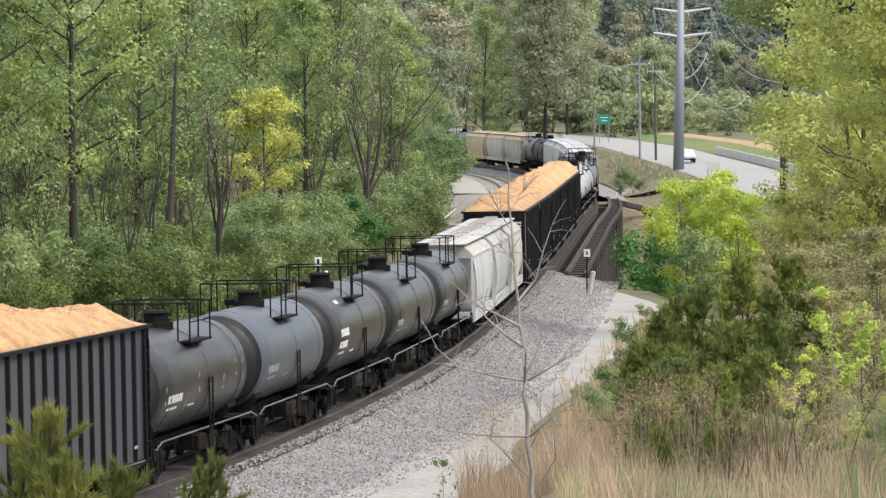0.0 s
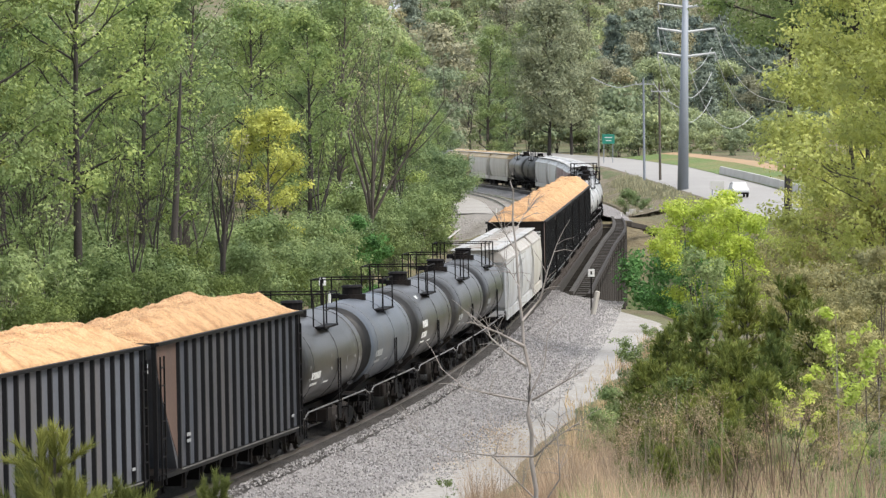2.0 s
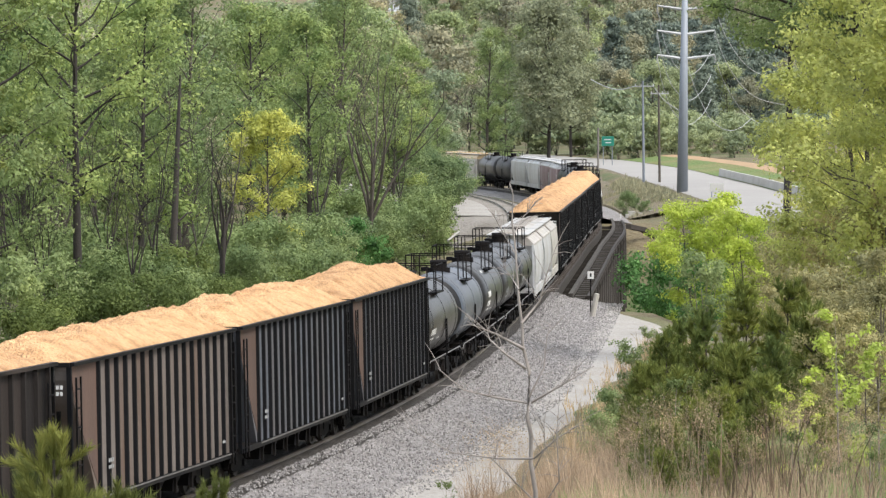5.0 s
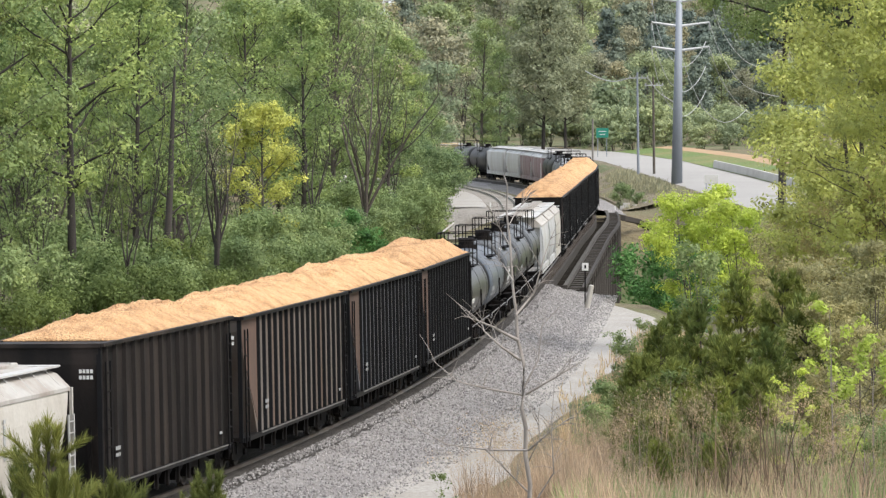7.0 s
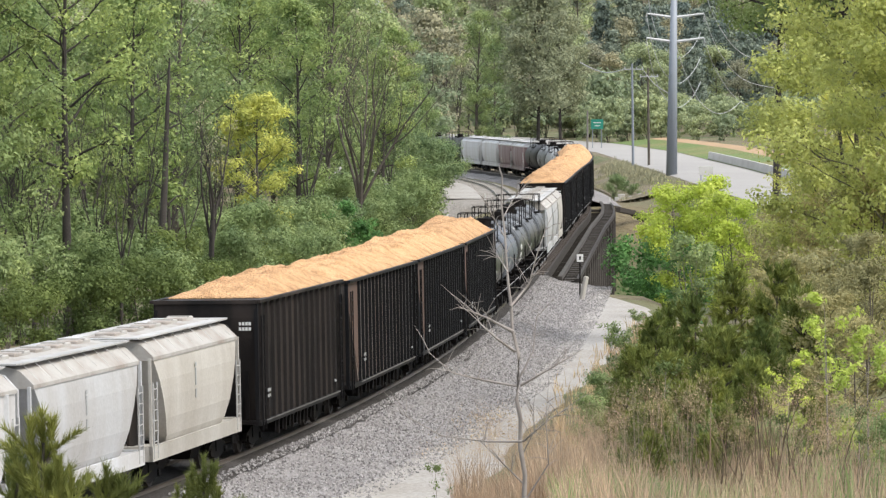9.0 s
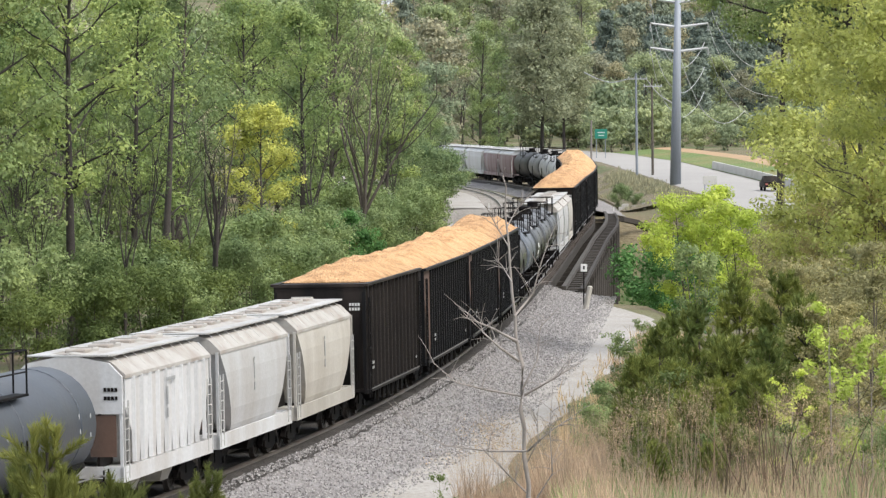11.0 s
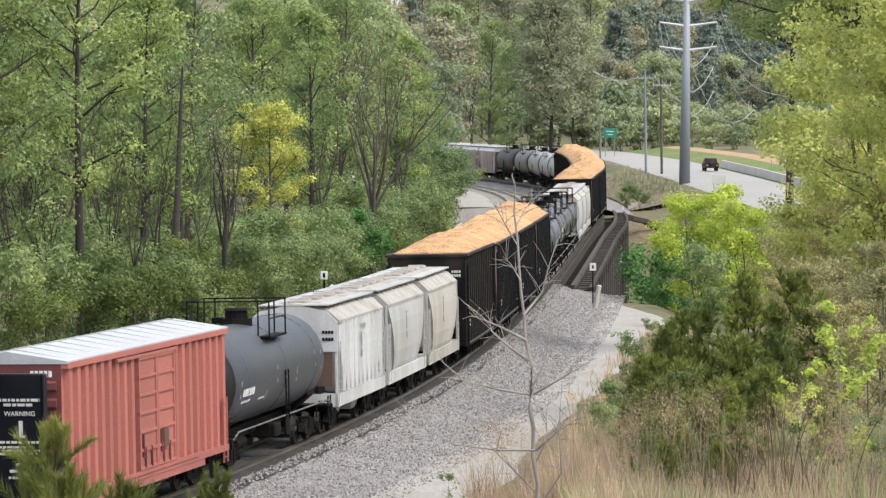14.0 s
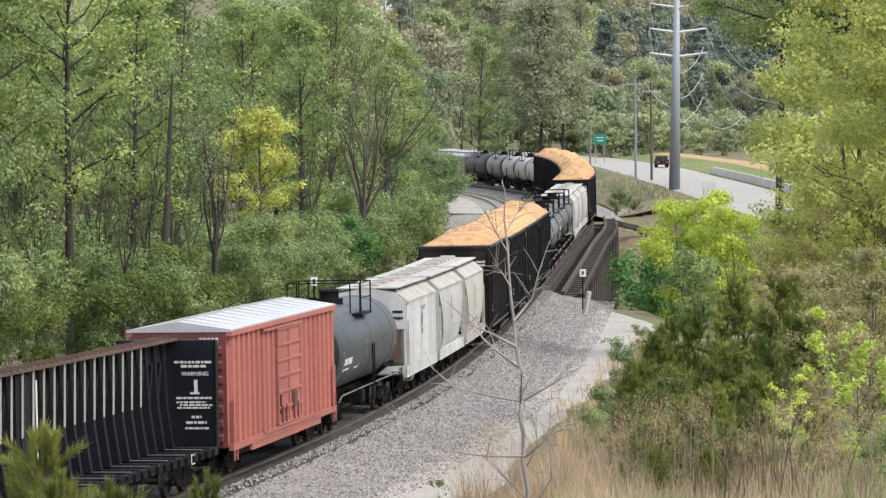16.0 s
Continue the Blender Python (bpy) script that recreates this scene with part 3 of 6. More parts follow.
def tank_car(s0, s1, material, label, mark=0, simple=False, runs=False, r=1.5):
    """A tank car whose tank reaches from s0 to s1 along the train."""
    L = s1 - s0
    car = tagged(new("tank_car"), label, "tank car", "train")
    hl, zc = L / 2 - 0.55, 1.18 + r
    n = 32
    prof = [(-hl, 0.0), (-hl + 0.03, 0.45), (-hl + 0.12, 0.85), (-hl + 0.28, 1.18), (-hl + 0.5, 1.4), (-hl + 0.75, r)]
    prof += [(-hl + 0.75 + (2 * hl - 1.5) * i / 4, r) for i in range(1, 4)] + [(-y, q) for y, q in prof[::-1]]
    prof[0], prof[-1] = (-hl, 0.02), (hl, 0.02)
    bm = B()
    loft(bm, [[(q * math.cos(2 * math.pi * i / n), y, zc + q * math.sin(2 * math.pi * i / n)) for i in range(n)] for y, q in prof])
    smooth(part("tank", bm, material, car))
    for y in ((-0.33 * L, 0.02 * L, 0.33 * L) if not simple else (0.02 * L,)):
        bm = B()
        loft(bm, [[((r + d) * math.cos(2 * math.pi * i / 28), y + e, zc + (r + d) * math.sin(2 * math.pi * i / 28)) for i in range(28)] for e, d in ((-0.05, -0.01), (-0.04, 0.018), (0.04, 0.018), (0.05, -0.01))])
        smooth(part("weld_band", bm, material, car))
    # dark jackets over the rounded ends
    for sg in (-1, 1):
        bm = B()
        ends = [(y, q + 0.012) for y, q in prof[:5]] if sg < 0 else [(y, q + 0.012) for y, q in prof[-5:]]
        ends = [(y + 0.012 * sg, q) for y, q in ends]
        loft(bm, [[(q * math.cos(2 * math.pi * i / n), y, zc + q * math.sin(2 * math.pi * i / n)) for i in range(n)] for y, q in ends], close=True)
        smooth(part("tank_head", bm, M_BLACK, car, "black rounded tank end"))
    # manway with lid and the fenced platform
    zt = zc + r

    def mk_manway(bm):
        tube(bm, (0, 0, -0.1), (0, 0, 0.14), 0.5, 0.5, 16)
        tube(bm, (0, 0, 0.14), (0, 0, 0.4), 0.36, 0.36, 14)
        tube(bm, (0, 0, 0.4), (0, 0, 0.47), 0.42, 0.34, 14)
        box(bm, -0.75, -0.45, -0.2, 0.2, 0.0, 0.18, 0.02)
    shared_part("manway", "manway", mk_manway, M_IRON, car, pose(0, 0, zt))

    def mk_platform(bm):
        for sx in (-1, 1):
            box(bm, sx * 1.05 - 0.3, sx * 1.05 + 0.3, -1.15, 1.15, -0.42, -0.36)
            for k in (-1.15, 1.15):
                box(bm, sx * 1.05 - 0.04, sx * 1.05 + 0.04, k - 0.04, k + 0.04, -0.8, -0.36)

    def mk_rail(bm):
        for sx in (-1, 1):
            for y in (-1.15, 1.15):
                tube(bm, (sx * 1.3, y, -0.4), (sx * 1.3, y, 0.72), 0.026, 0.026, 6)
                tube(bm, (sx * 0.95, y, -0.4), (sx * 0.95, y, 0.72), 0.026, 0.026, 6)
            tube(bm, (sx * 1.3, -1.15, 0.72), (sx * 1.3, 1.15, 0.72), 0.025, 0.025, 6)
            tube(bm, (sx * 1.3, -1.15, 0.18), (sx * 1.3, 1.15, 0.18), 0.022, 0.022, 5)
        for y in (-1.15, 1.15):
            tube(bm, (-1.3, y, 0.72), (1.3, y, 0.72), 0.025, 0.025, 6)
    shared_part("platform", "platform", mk_platform, M_IRON, car, pose(0, 0, zt))
    shared_part("safety_rail", "safety_rail", mk_rail, M_IRON, car, pose(0, 0, zt), "black tubular safety rail")
    # underframe, saddles, long side hand rails
    running_gear(car, L, 1.75)
    for sg in (-1, 1):
        bm = B()
        y = sg * (L / 2 - 1.75)
        loft(bm, [[(x, y + d, z) for x, z in ((-0.5, 1.0), (-1.15, 1.55), (-1.05, 1.9), (0, 1.25), (1.05, 1.9), (1.15, 1.55), (0.5, 1.0))] for d in (-0.5, 0.5)])
        part("saddle", bm, M_IRON, car)
        bm = B()
        box(bm, -1.5, 1.5, sg * (L / 2 - 0.12) - 0.1, sg * (L / 2 - 0.12) + 0.1, 0.85, 1.1)
        box(bm, -1.5, 1.5, min(sg * (L / 2 - 0.9), sg * (L / 2 - 0.1)), max(sg * (L / 2 - 0.9), sg * (L / 2 - 0.1)), 1.08, 1.13)
        part("end_sill", bm, M_IRON, car)
    for x in (-1.5, 1.5):
        bm = B()
        tube(bm, (x, -L / 2 + 0.9, 1.3), (x, L / 2 - 0.9, 1.3), 0.028, 0.028, 6)
        for k in (-1, 1):
            tube(bm, (x, k * (L / 2 - 0.9), 1.3), (x, k * (L / 2 - 0.15), 1.12), 0.028, 0.028, 6)
        part("grab_rail", bm, M_GRABRAIL if x > 0 else M_IRON, car, "pale worn steel grab rail")
        def mk_bracket(bm):
            tube(bm, (0, 0, 1.22), (-0.42, 0, 1.2), 0.025, 0.025, 5)
            tube(bm, (0, 0, 1.22), (0, 0, 0.85), 0.025, 0.025, 5)
        for k in np.linspace(-L / 2 + 0.3, L / 2 - 0.3, 7):
            shared_part("bracket", "rail_bracket", mk_bracket, M_IRON, car, pose(x, k, 0, 0, 0, 0 if x > 0 else 180))
        ladder(car, x * 1.02, 0.25, 1.2, 90, M_IRON, 0.58)
        bm = B()
        box(bm, x * 1.0 - 0.03, x * 1.0 + 0.03, 0.0, 0.5, 0.7, 1.22)
        part("step", bm, M_IRON, car)
    bm = B()
    box(bm, -0.9, 0.9, 1.2, 2.1, 0.5, 0.95, 0.04)
    tube(bm, (0.4, -2.6, 0.62), (0.4, -1.4, 0.62), 0.2, 0.2, 10)
    tube(bm, (0, 0, 0.55), (0, 0, 1.3), 0.16, 0.2, 10)
    part("brake_gear", bm, M_IRON, car)
    for sx in (-1, 1):
        for k in (-L / 2 + 0.5, L / 2 - 0.5):
            ladder(car, sx * 1.48, k, 0.5, 90, M_IRON, 0.35)
    if not simple:
        bm = B()
        a0 = 0.16
        for sx in (-1, 1):
            def dash(y, a, ly, la):
                ps = []
                for yy in (y, y + ly):
                    for d in (0.004, 0.014):
                        for aa in (a, a + la):
                            ps.append(bm.verts.new((sx * (r + d) * math.cos(aa), yy, zc + (r + d) * math.sin(aa))))
                bmesh.ops.convex_hull(bm, input=ps)
            y0 = -hl + 1.2 if sx > 0 else hl - 2.6
            for i in range(7):
                dash(y0 + i * 0.22, -0.28, 0.15, 0.15)
            for i in range(4):
                dash(y0 + i * 0.3, -0.42, 0.2, 0.05)
                dash(y0 + 2.4 + i * 0.2, -0.45, 0.13, 0.04)
            if mark:
                for i in range(6):
                    dash(-hl + 1.4 + i * 0.26, -0.02, 0.17, 0.17)
                for i in range(3):
                    dash(-hl + 2.6 + i * 0.2, 0.75, 0.14, 0.1)
        tagged(part("lettering", bm, M_MARK if mark or runs else M_STREAK, car, "faded white lettering"), kind="stuff")
        if runs:
            bm = B()
            for y, a, la in ((-hl + 0.9, -0.3, 0.34), (-0.9, -0.2, 0.36), (0.3, -0.14, 0.4), (hl - 2.1, -0.1, 0.34), (hl - 1.2, -0.2, 0.4), (-2.2, -0.5, 0.2), (1.9, -0.3, 0.3)):
                ps = []
                for yy in (y, y + 0.07):
                    for d in (0.003, 0.012):
                        for aa in (a, a + la):
                            ps.append(bm.verts.new(((r + d) * math.cos(aa), yy, zc + (r + d) * math.sin(aa))))
                bmesh.ops.convex_hull(bm, input=ps)
            part("paint_run", bm, M_STREAK, car, "pale streak down the tank side")
    MOVERS.append((car, (s0 + s1) / 2, L))
    return car


def chips(L, W, z0, seed, top):
    """A mounded load of wood chips, W wide and L long, with drooping rims."""
    rnd = random.Random(seed)
    ny, nxs = 120, 30
    f1, f2 = rnd.uniform(0, 50), rnd.uniform(0, 50)
    vs = []
    for j in range(ny + 1):
        v = j / ny
        ye = min(v, 1 - v) * L
        for i in range(nxs + 1):
            u = i / nxs
            xe = min(u, 1 - u) * W
            e = min(1, ye / 1.5) ** 0.7 * min(1, xe / 0.95) ** 0.8
            big = 0.72 + 0.3 * noise.noise(Vector((v * L * 0.22, u * 0.8, f1)))
            z = z0 + top * e * big + e * 0.15 * noise.noise(Vector((v * L * 0.7, u * 2.8, f2))) + 0.09 * e * noise.noise(Vector((v * L * 2.2, u * 7, f1))) + 0.09 * e * noise.noise(Vector((v * L * 6, u * 20, f2)))
            vs.append(((u - 0.5) * W, (v - 0.5) * L, z))
    top_n = len(vs)
    base = [(x, y, z0 - 0.03) for x, y, _ in vs]
    w = nxs + 1
    fs = [(j * w + i, j * w + i + 1, (j + 1) * w + i + 1, (j + 1) * w + i) for j in range(ny) for i in range(nxs)]
    rim = [i for i in range(nxs)] + [j * w + nxs for j in range(ny)] + [ny * w + i for i in range(nxs, 0, -1)] + [j * w for j in range(ny, 0, -1)]
    b0 = len(vs)
    vs += [base[k] for k in rim]
    nr = len(rim)
    fs += [(rim[k], b0 + k, b0 + (k + 1) % nr, rim[(k + 1) % nr]) for k in range(nr)]
    fs.append(tuple(range(b0 + nr - 1, b0 - 1, -1)))
    return raw("wood_chip_load", vs, fs, M_CHIPS, smooth=True)


def chip_hopper(s0, s1, seed, paint, rib_paint, label, old=False, top=4.62, load=1.0, brown=True):
    """A high-sided wood-chip hopper with ribs, sloped ends, ladders and chutes."""
    L = s1 - s0
    car = tagged(new("chip_hopper"), label, "hopper car", "train")
    hw, hl = 1.56, L / 2 - 0.25
    bm = B()
    levels = ((0.95, 2.35 if not old else 0.5), (1.9, 1.75 if not old else 0.35), (2.9, 0.95 if not old else 0.2), (3.6, 0.45 if not old else 0.1), (4.2, 0.12 if not old else 0.02), (top, 0.0))
    # the sloped rear end carries a rust-brown panel, the front stands nearly upright
    loft(bm, [[(hw * a, -(hl - d) if b < 0 else hl - 0.12 * d, z) for a, b in ((-1, -1), (1, -1), (1, 1), (-1, 1))] for z, d in levels])
    part("body", bm, paint, car)
    y_rear, y_rib = hl - (2.45 if not old else 0.5), hl - 0.4
    n = 17 if not old else 15
    ribs = np.linspace(-y_rear, y_rib, n)

    def mk_rib(bm):
        loft(bm, [[(x, y, z) for x, y in ((0, -0.08), (0.1, -0.045), (0.1, 0.045), (0, 0.08))] for z in (1.0, top - 0.05)])
    for y in ribs:
        z = 0.0
        for sx in (1, -1):
            shared_part(("rib", rib_paint.name, top), "rib", mk_rib, rib_paint, car, pose(sx * hw, y, 0, 0, 0, 0 if sx > 0 else 180))
    for sx in (1, -1):
        bm = B()
        box(bm, sx * hw - 0.06, sx * hw + 0.17, -hl - 0.02, hl + 0.02, top - 0.06, top + 0.03) if sx > 0 else box(bm, sx * hw - 0.17, sx * hw + 0.06, -hl - 0.02, hl + 0.02, top - 0.06, top + 0.03)
        part("top_chord", bm, M_GOND_RIB if not old else paint, car, "grimy black top rail")
        bm = B()
        x = sx * (hw + 0.02)
        box(bm, x - 0.08, x + 0.08, -hl + 0.1, hl - 0.1, 0.9, 1.04)
        part("side_sill", bm, M_GOND_RIB, car)
        bm = B()
        x = sx * (hw + 0.165)
        x = sx * (hw + 0.112)
        box(bm, x - 0.012, x + 0.012, -y_rear, y_rib, 1.0, 1.036)
        part("sill_edge", bm, M_GRABRAIL, car, "pale chafed lower edge")
        # end bays: corner posts, ladders, brown end gussets
        for sy in (-1, 1):
            bm = B()
            y = sy * (hl - 0.06)
            box(bm, sx * hw - 0.05, sx * hw + 0.07, y - 0.05, y + 0.05, 0.9, top - 0.05)
            part("corner_post", bm, M_GOND_RIB, car)
            ladder(car, sx * (hw + 0.13), sy * (hl - 0.45), 0.75, 90, M_IRON, 1.35)
            if brown and not old and sy < 0:
                bm = B()
                x0, x1 = sx * hw + 0.004 * sx, sx * hw + 0.016 * sx
                loft(bm, [[(x, sy * (hl - d), z) for d, z in ((0.12, top - 0.06), (2.36, top - 0.06), (2.36, 1.35), (1.75, 1.98), (0.95, 2.95), (0.45, 3.65))] for x in (x0, x1)])
                part("end_gusset", bm, M_RUSTY, car, "rust-brown end panel")
    for sy in (-1, 1):
        bm = B()
        y = sy * hl
        box(bm, -hw - 0.05, hw + 0.05, y - 0.06, y + 0.06, top - 0.08, top + 0.03)
        part("end_chord", bm, M_GOND_RIB if not old else paint, car)
        bm = B()
        box(bm, -hw, hw, min(y, y - sy * 2.2), max(y, y - sy * 2.2), 0.95, 1.05)
        for x in (-1.2, -0.4, 0.4, 1.2):
            box(bm, x - 0.05, x + 0.05, y - sy * 0.3 - 0.05, y - sy * 0.3 + 0.05, 1.0, 3.4)
        part("end_platform", bm, M_IRON, car)
    # discharge chutes
    def mk_chute(bm):
        loft(bm, [[(x * k, y, z) for x, y in ((-1.45, y0), (1.45, y0), (1.45, y1), (-1.45, y1))] for k, z, y0, y1 in ((1.0, 1.0, -0.55, 0.55), (0.92, 0.62, -0.28, 0.22), (0.9, 0.42, -0.2, 0.05))])
        for x in (-1.5, 1.42):
            box(bm, x, x + 0.08, -0.5, -0.38, 0.4, 1.0)
    for y in np.linspace(-hl + 3.9, hl - 3.9, 6):
        shared_part("chute", "discharge_chute", mk_chute, M_IRON, car, pose(0, y, 0))
    running_gear(car, L, 1.9)
    bm = B()
    bars(bm, hw + 0.105, -y_rear + 0.6, 1.7, ((0.0, 0.45, 0.09), (0.17, 0.45, 0.1)))
    bars(bm, hw + 0.105, y_rib - 1.2, 1.4, ((0.0, 0.3, 0.08),))
    tagged(part("lettering", bm, M_STREAK, car, "worn pale lettering"), kind="stuff")
    bm = B()
    for z in (3.98, 3.82):
        for i in range(4):
            box(bm, 1.06 + i * 0.1, 1.13 + i * 0.1, -hl - 0.09, -hl - 0.072, z, z + 0.1)
    part("end_mark", bm, M_MARK, car)
    MOVERS.append((car, (s0 + s1) / 2, L))
    gap = 1.5 if old else 0.0
    heap = tagged(chips(L - 0.55 - gap, 2 * hw + 0.06, top + 0.035, seed, load), "heaped orange-tan wood chips in a hopper car", "wood chips", "chip loads")
    MOVERS.append((heap, (s0 + s1) / 2 + gap / 2, L))
    return car


def covered_hopper(s0, s1, paint, label, ribbed=False, sill=None, simple=False, roof=None):
    """A covered hopper: bowed or ribbed sides, hatched roof, sloped ends."""
    L = s1 - s0
    car = tagged(new("covered_hopper"), label, "hopper car", "train")
    hl = L / 2 - 0.3
    sill, roof = sill or paint, roof or paint
    bm = B()
    if ribbed:
        lv = ((1.35, 1.46, 1.5), (2.0, 1.5, 1.1), (2.9, 1.5, 0.3), (3.72, 1.5, 0.3))
    else:
        lv = ((1.18, 1.30, 2.0), (1.5, 1.44, 1.75), (2.0, 1.53, 1.4), (2.6, 1.56, 1.05), (3.1, 1.55, 0.75), (3.5, 1.50, 0.5), (3.74, 1.46, 0.35))
    loft(bm, [[(w * a, (hl - d) * b, z) for a, b in ((-1, -1), (1, -1), (1, 1), (-1, 1))] for z, w, d in lv])
    part("body", bm, paint, car)
    w0 = lv[-1][1]
    d0 = lv[-1][2]
    bm = B()
    loft(bm, [[(x, y, z) for x, z in ((-w0 - 0.04, 3.68), (-w0 - 0.04, 3.78), (-1.15, 4.12), (-0.6, 4.3), (0, 4.36), (0.6, 4.3), (1.15, 4.12), (w0 + 0.04, 3.78), (w0 + 0.04, 3.68))] for y in np.linspace(-hl + d0 - 0.06, hl - d0 + 0.06, 8)])
    part("roof", bm, roof, car, "weathered pale roof")
    bm = B()
    for x in (-0.95, 0.95):
        box(bm, x - 0.22, x + 0.22, -hl + 0.2, hl - 0.2, 4.27, 4.31)
    for y in (-hl + 0.25, hl - 0.25):
        box(bm, -1.15, 1.15, y - 0.25, y + 0.25, 4.28, 4.32)
    part("running_board", bm, M_GREY, car, "grey grated roof walkway")

    def mk_hatch(bm):
        box(bm, -0.3, 0.3, -0.62, 0.62, -0.1, 0.07, 0.03)
        box(bm, -0.34, 0.34, -0.05, 0.05, 0.07, 0.1)
    nh = max(4, int(L / 2.0))
    for y in np.linspace(-hl + 1.4, hl - 1.4, nh):
        shared_part(("hatch", roof.name), "hatch", mk_hatch, roof, car, pose(0, y, 4.36))
    for y in np.linspace(-hl + 0.9, hl - 0.9, 9):
        bm = B()
        for sx in (-1, 1):
            tube(bm, (sx * 1.42, y, 3.86), (sx * 1.0, y, 4.26), 0.02, 0.02, 5)
        part("walkway_bracket", bm, M_GREY, car)
    if ribbed:
        def mk_r(bm):
            loft(bm, [[(x, y, z) for x, y in ((0, -0.09), (0.09, -0.05), (0.09, 0.05), (0, 0.09))] for z in (1.4, 3.7)])
        for y in np.linspace(-hl + 1.0, hl - 1.0, 10):
            for sx in (-1, 1):
                shared_part(("hrib", paint.name), "rib", mk_r, paint, car, pose(sx * 1.495, y, 0, 0, 0, 0 if sx > 0 else 180))
    # side sills, ends and hopper bottoms
    for sx in (-1, 1):
        bm = B()
        box(bm, sx * 1.46 - 0.06, sx * 1.46 + 0.06, -hl, hl, 0.92, 1.34)
        part("side_sill", bm, sill, car)
        for sy in (-1, 1):
            ladder(car, sx * 1.52, sy * (hl - 0.32), 1.0, 90, M_GREY, 0.8)
            bm = B()
            box(bm, sx * 1.45 - 0.04, sx * 1.45 + 0.04, sy * (hl - 0.08) - 0.04, sy * (hl - 0.08) + 0.04, 1.2, 3.75)
            part("corner_post", bm, paint, car)
    for sy in (-1, 1):
        bm = B()
        y = sy * (hl - 0.06)
        box(bm, -1.5, 1.5, y - 0.06, y + 0.06, 0.92, 1.34)
        box(bm, -1.46, 1.46, min(y, y - sy * 1.6), max(y, y - sy * 1.6), 1.2, 1.28)
        part("end_sill", bm, sill, car)
        # These braces carry the dark of the shaded gap between cars in their colour.
        bm = B()
        for x in (-0.75, 0.75):
            loft(bm, [[(x + dx, sy * (hl - d), z) for d, z in ((0.2, 1.3), (1.7, 1.3), (0.85, 3.0), (0.5, 3.4))] for dx in (-0.04, 0.04)])
        part("end_brace", bm, M_GOND_OLD, car, "end bracing, darkened for the shade between cars")
        if ribbed:
            bm = B()
            loft(bm, [[(x, y2, z) for x, z in ((-1.5, 2.75), (-1.5, 3.74), (-1.15, 4.1), (0, 4.34), (1.15, 4.1), (1.5, 3.74), (1.5, 2.75))] for y2 in (y - 0.05, y + 0.05)])
            part("end_panel", bm, paint, car, "white arched end panel")
            # Solid brown plates give the shaded end openings their dark as colour.
            bm = B()
            for x in (-1.02, -0.05, 0.95):
                box(bm, x - 0.36, x + 0.36, y - 0.02, y + 0.02, 1.6, 2.72)
            part("end_recess", bm, M_RUSTY, car)
            bm = B()
            for dz in (3.35, 3.12):
                for i in range(4):
                    yy = y + sy * 0.06
                    box(bm, 1.0 + i * 0.1, 1.075 + i * 0.1, yy - 0.01, yy + 0.01, dz, dz + 0.1)
            part("end_mark", bm, M_IRON, car)
    def mk_gate(bm):
        loft(bm, [[(x * kx, y, z) for x, y in ((-1.2, y0), (1.2, y0), (1.2, y1), (-1.2, y1))] for kx, z, y0, y1 in ((1.0, 1.36, -1.6, 1.6), (0.8, 0.75, -0.55, 0.55), (0.7, 0.4, -0.4, 0.4))])
    for y in (-L * 0.17, L * 0.17):
        shared_part(("gate", ribbed), "hopper_bottom", mk_gate, M_CREAM if ribbed else M_IRON, car, pose(0, y, 0))
    running_gear(car, L, 1.55)
    if not simple:
        bm = B()
        xs = 1.565 if not ribbed else 1.595
        bars(bm, xs, -0.5, 2.35, ((0.0, 0.16, 0.25), (0.35, 0.16, 0.5), (1.0, 0.9, 0.1) if ribbed else (0.9, 0.2, 0.1)))
        tagged(part("lettering", bm, M_STREAK, car, "faded grey lettering"), kind="stuff")
    MOVERS.append((car, (s0 + s1) / 2, L))
    return car


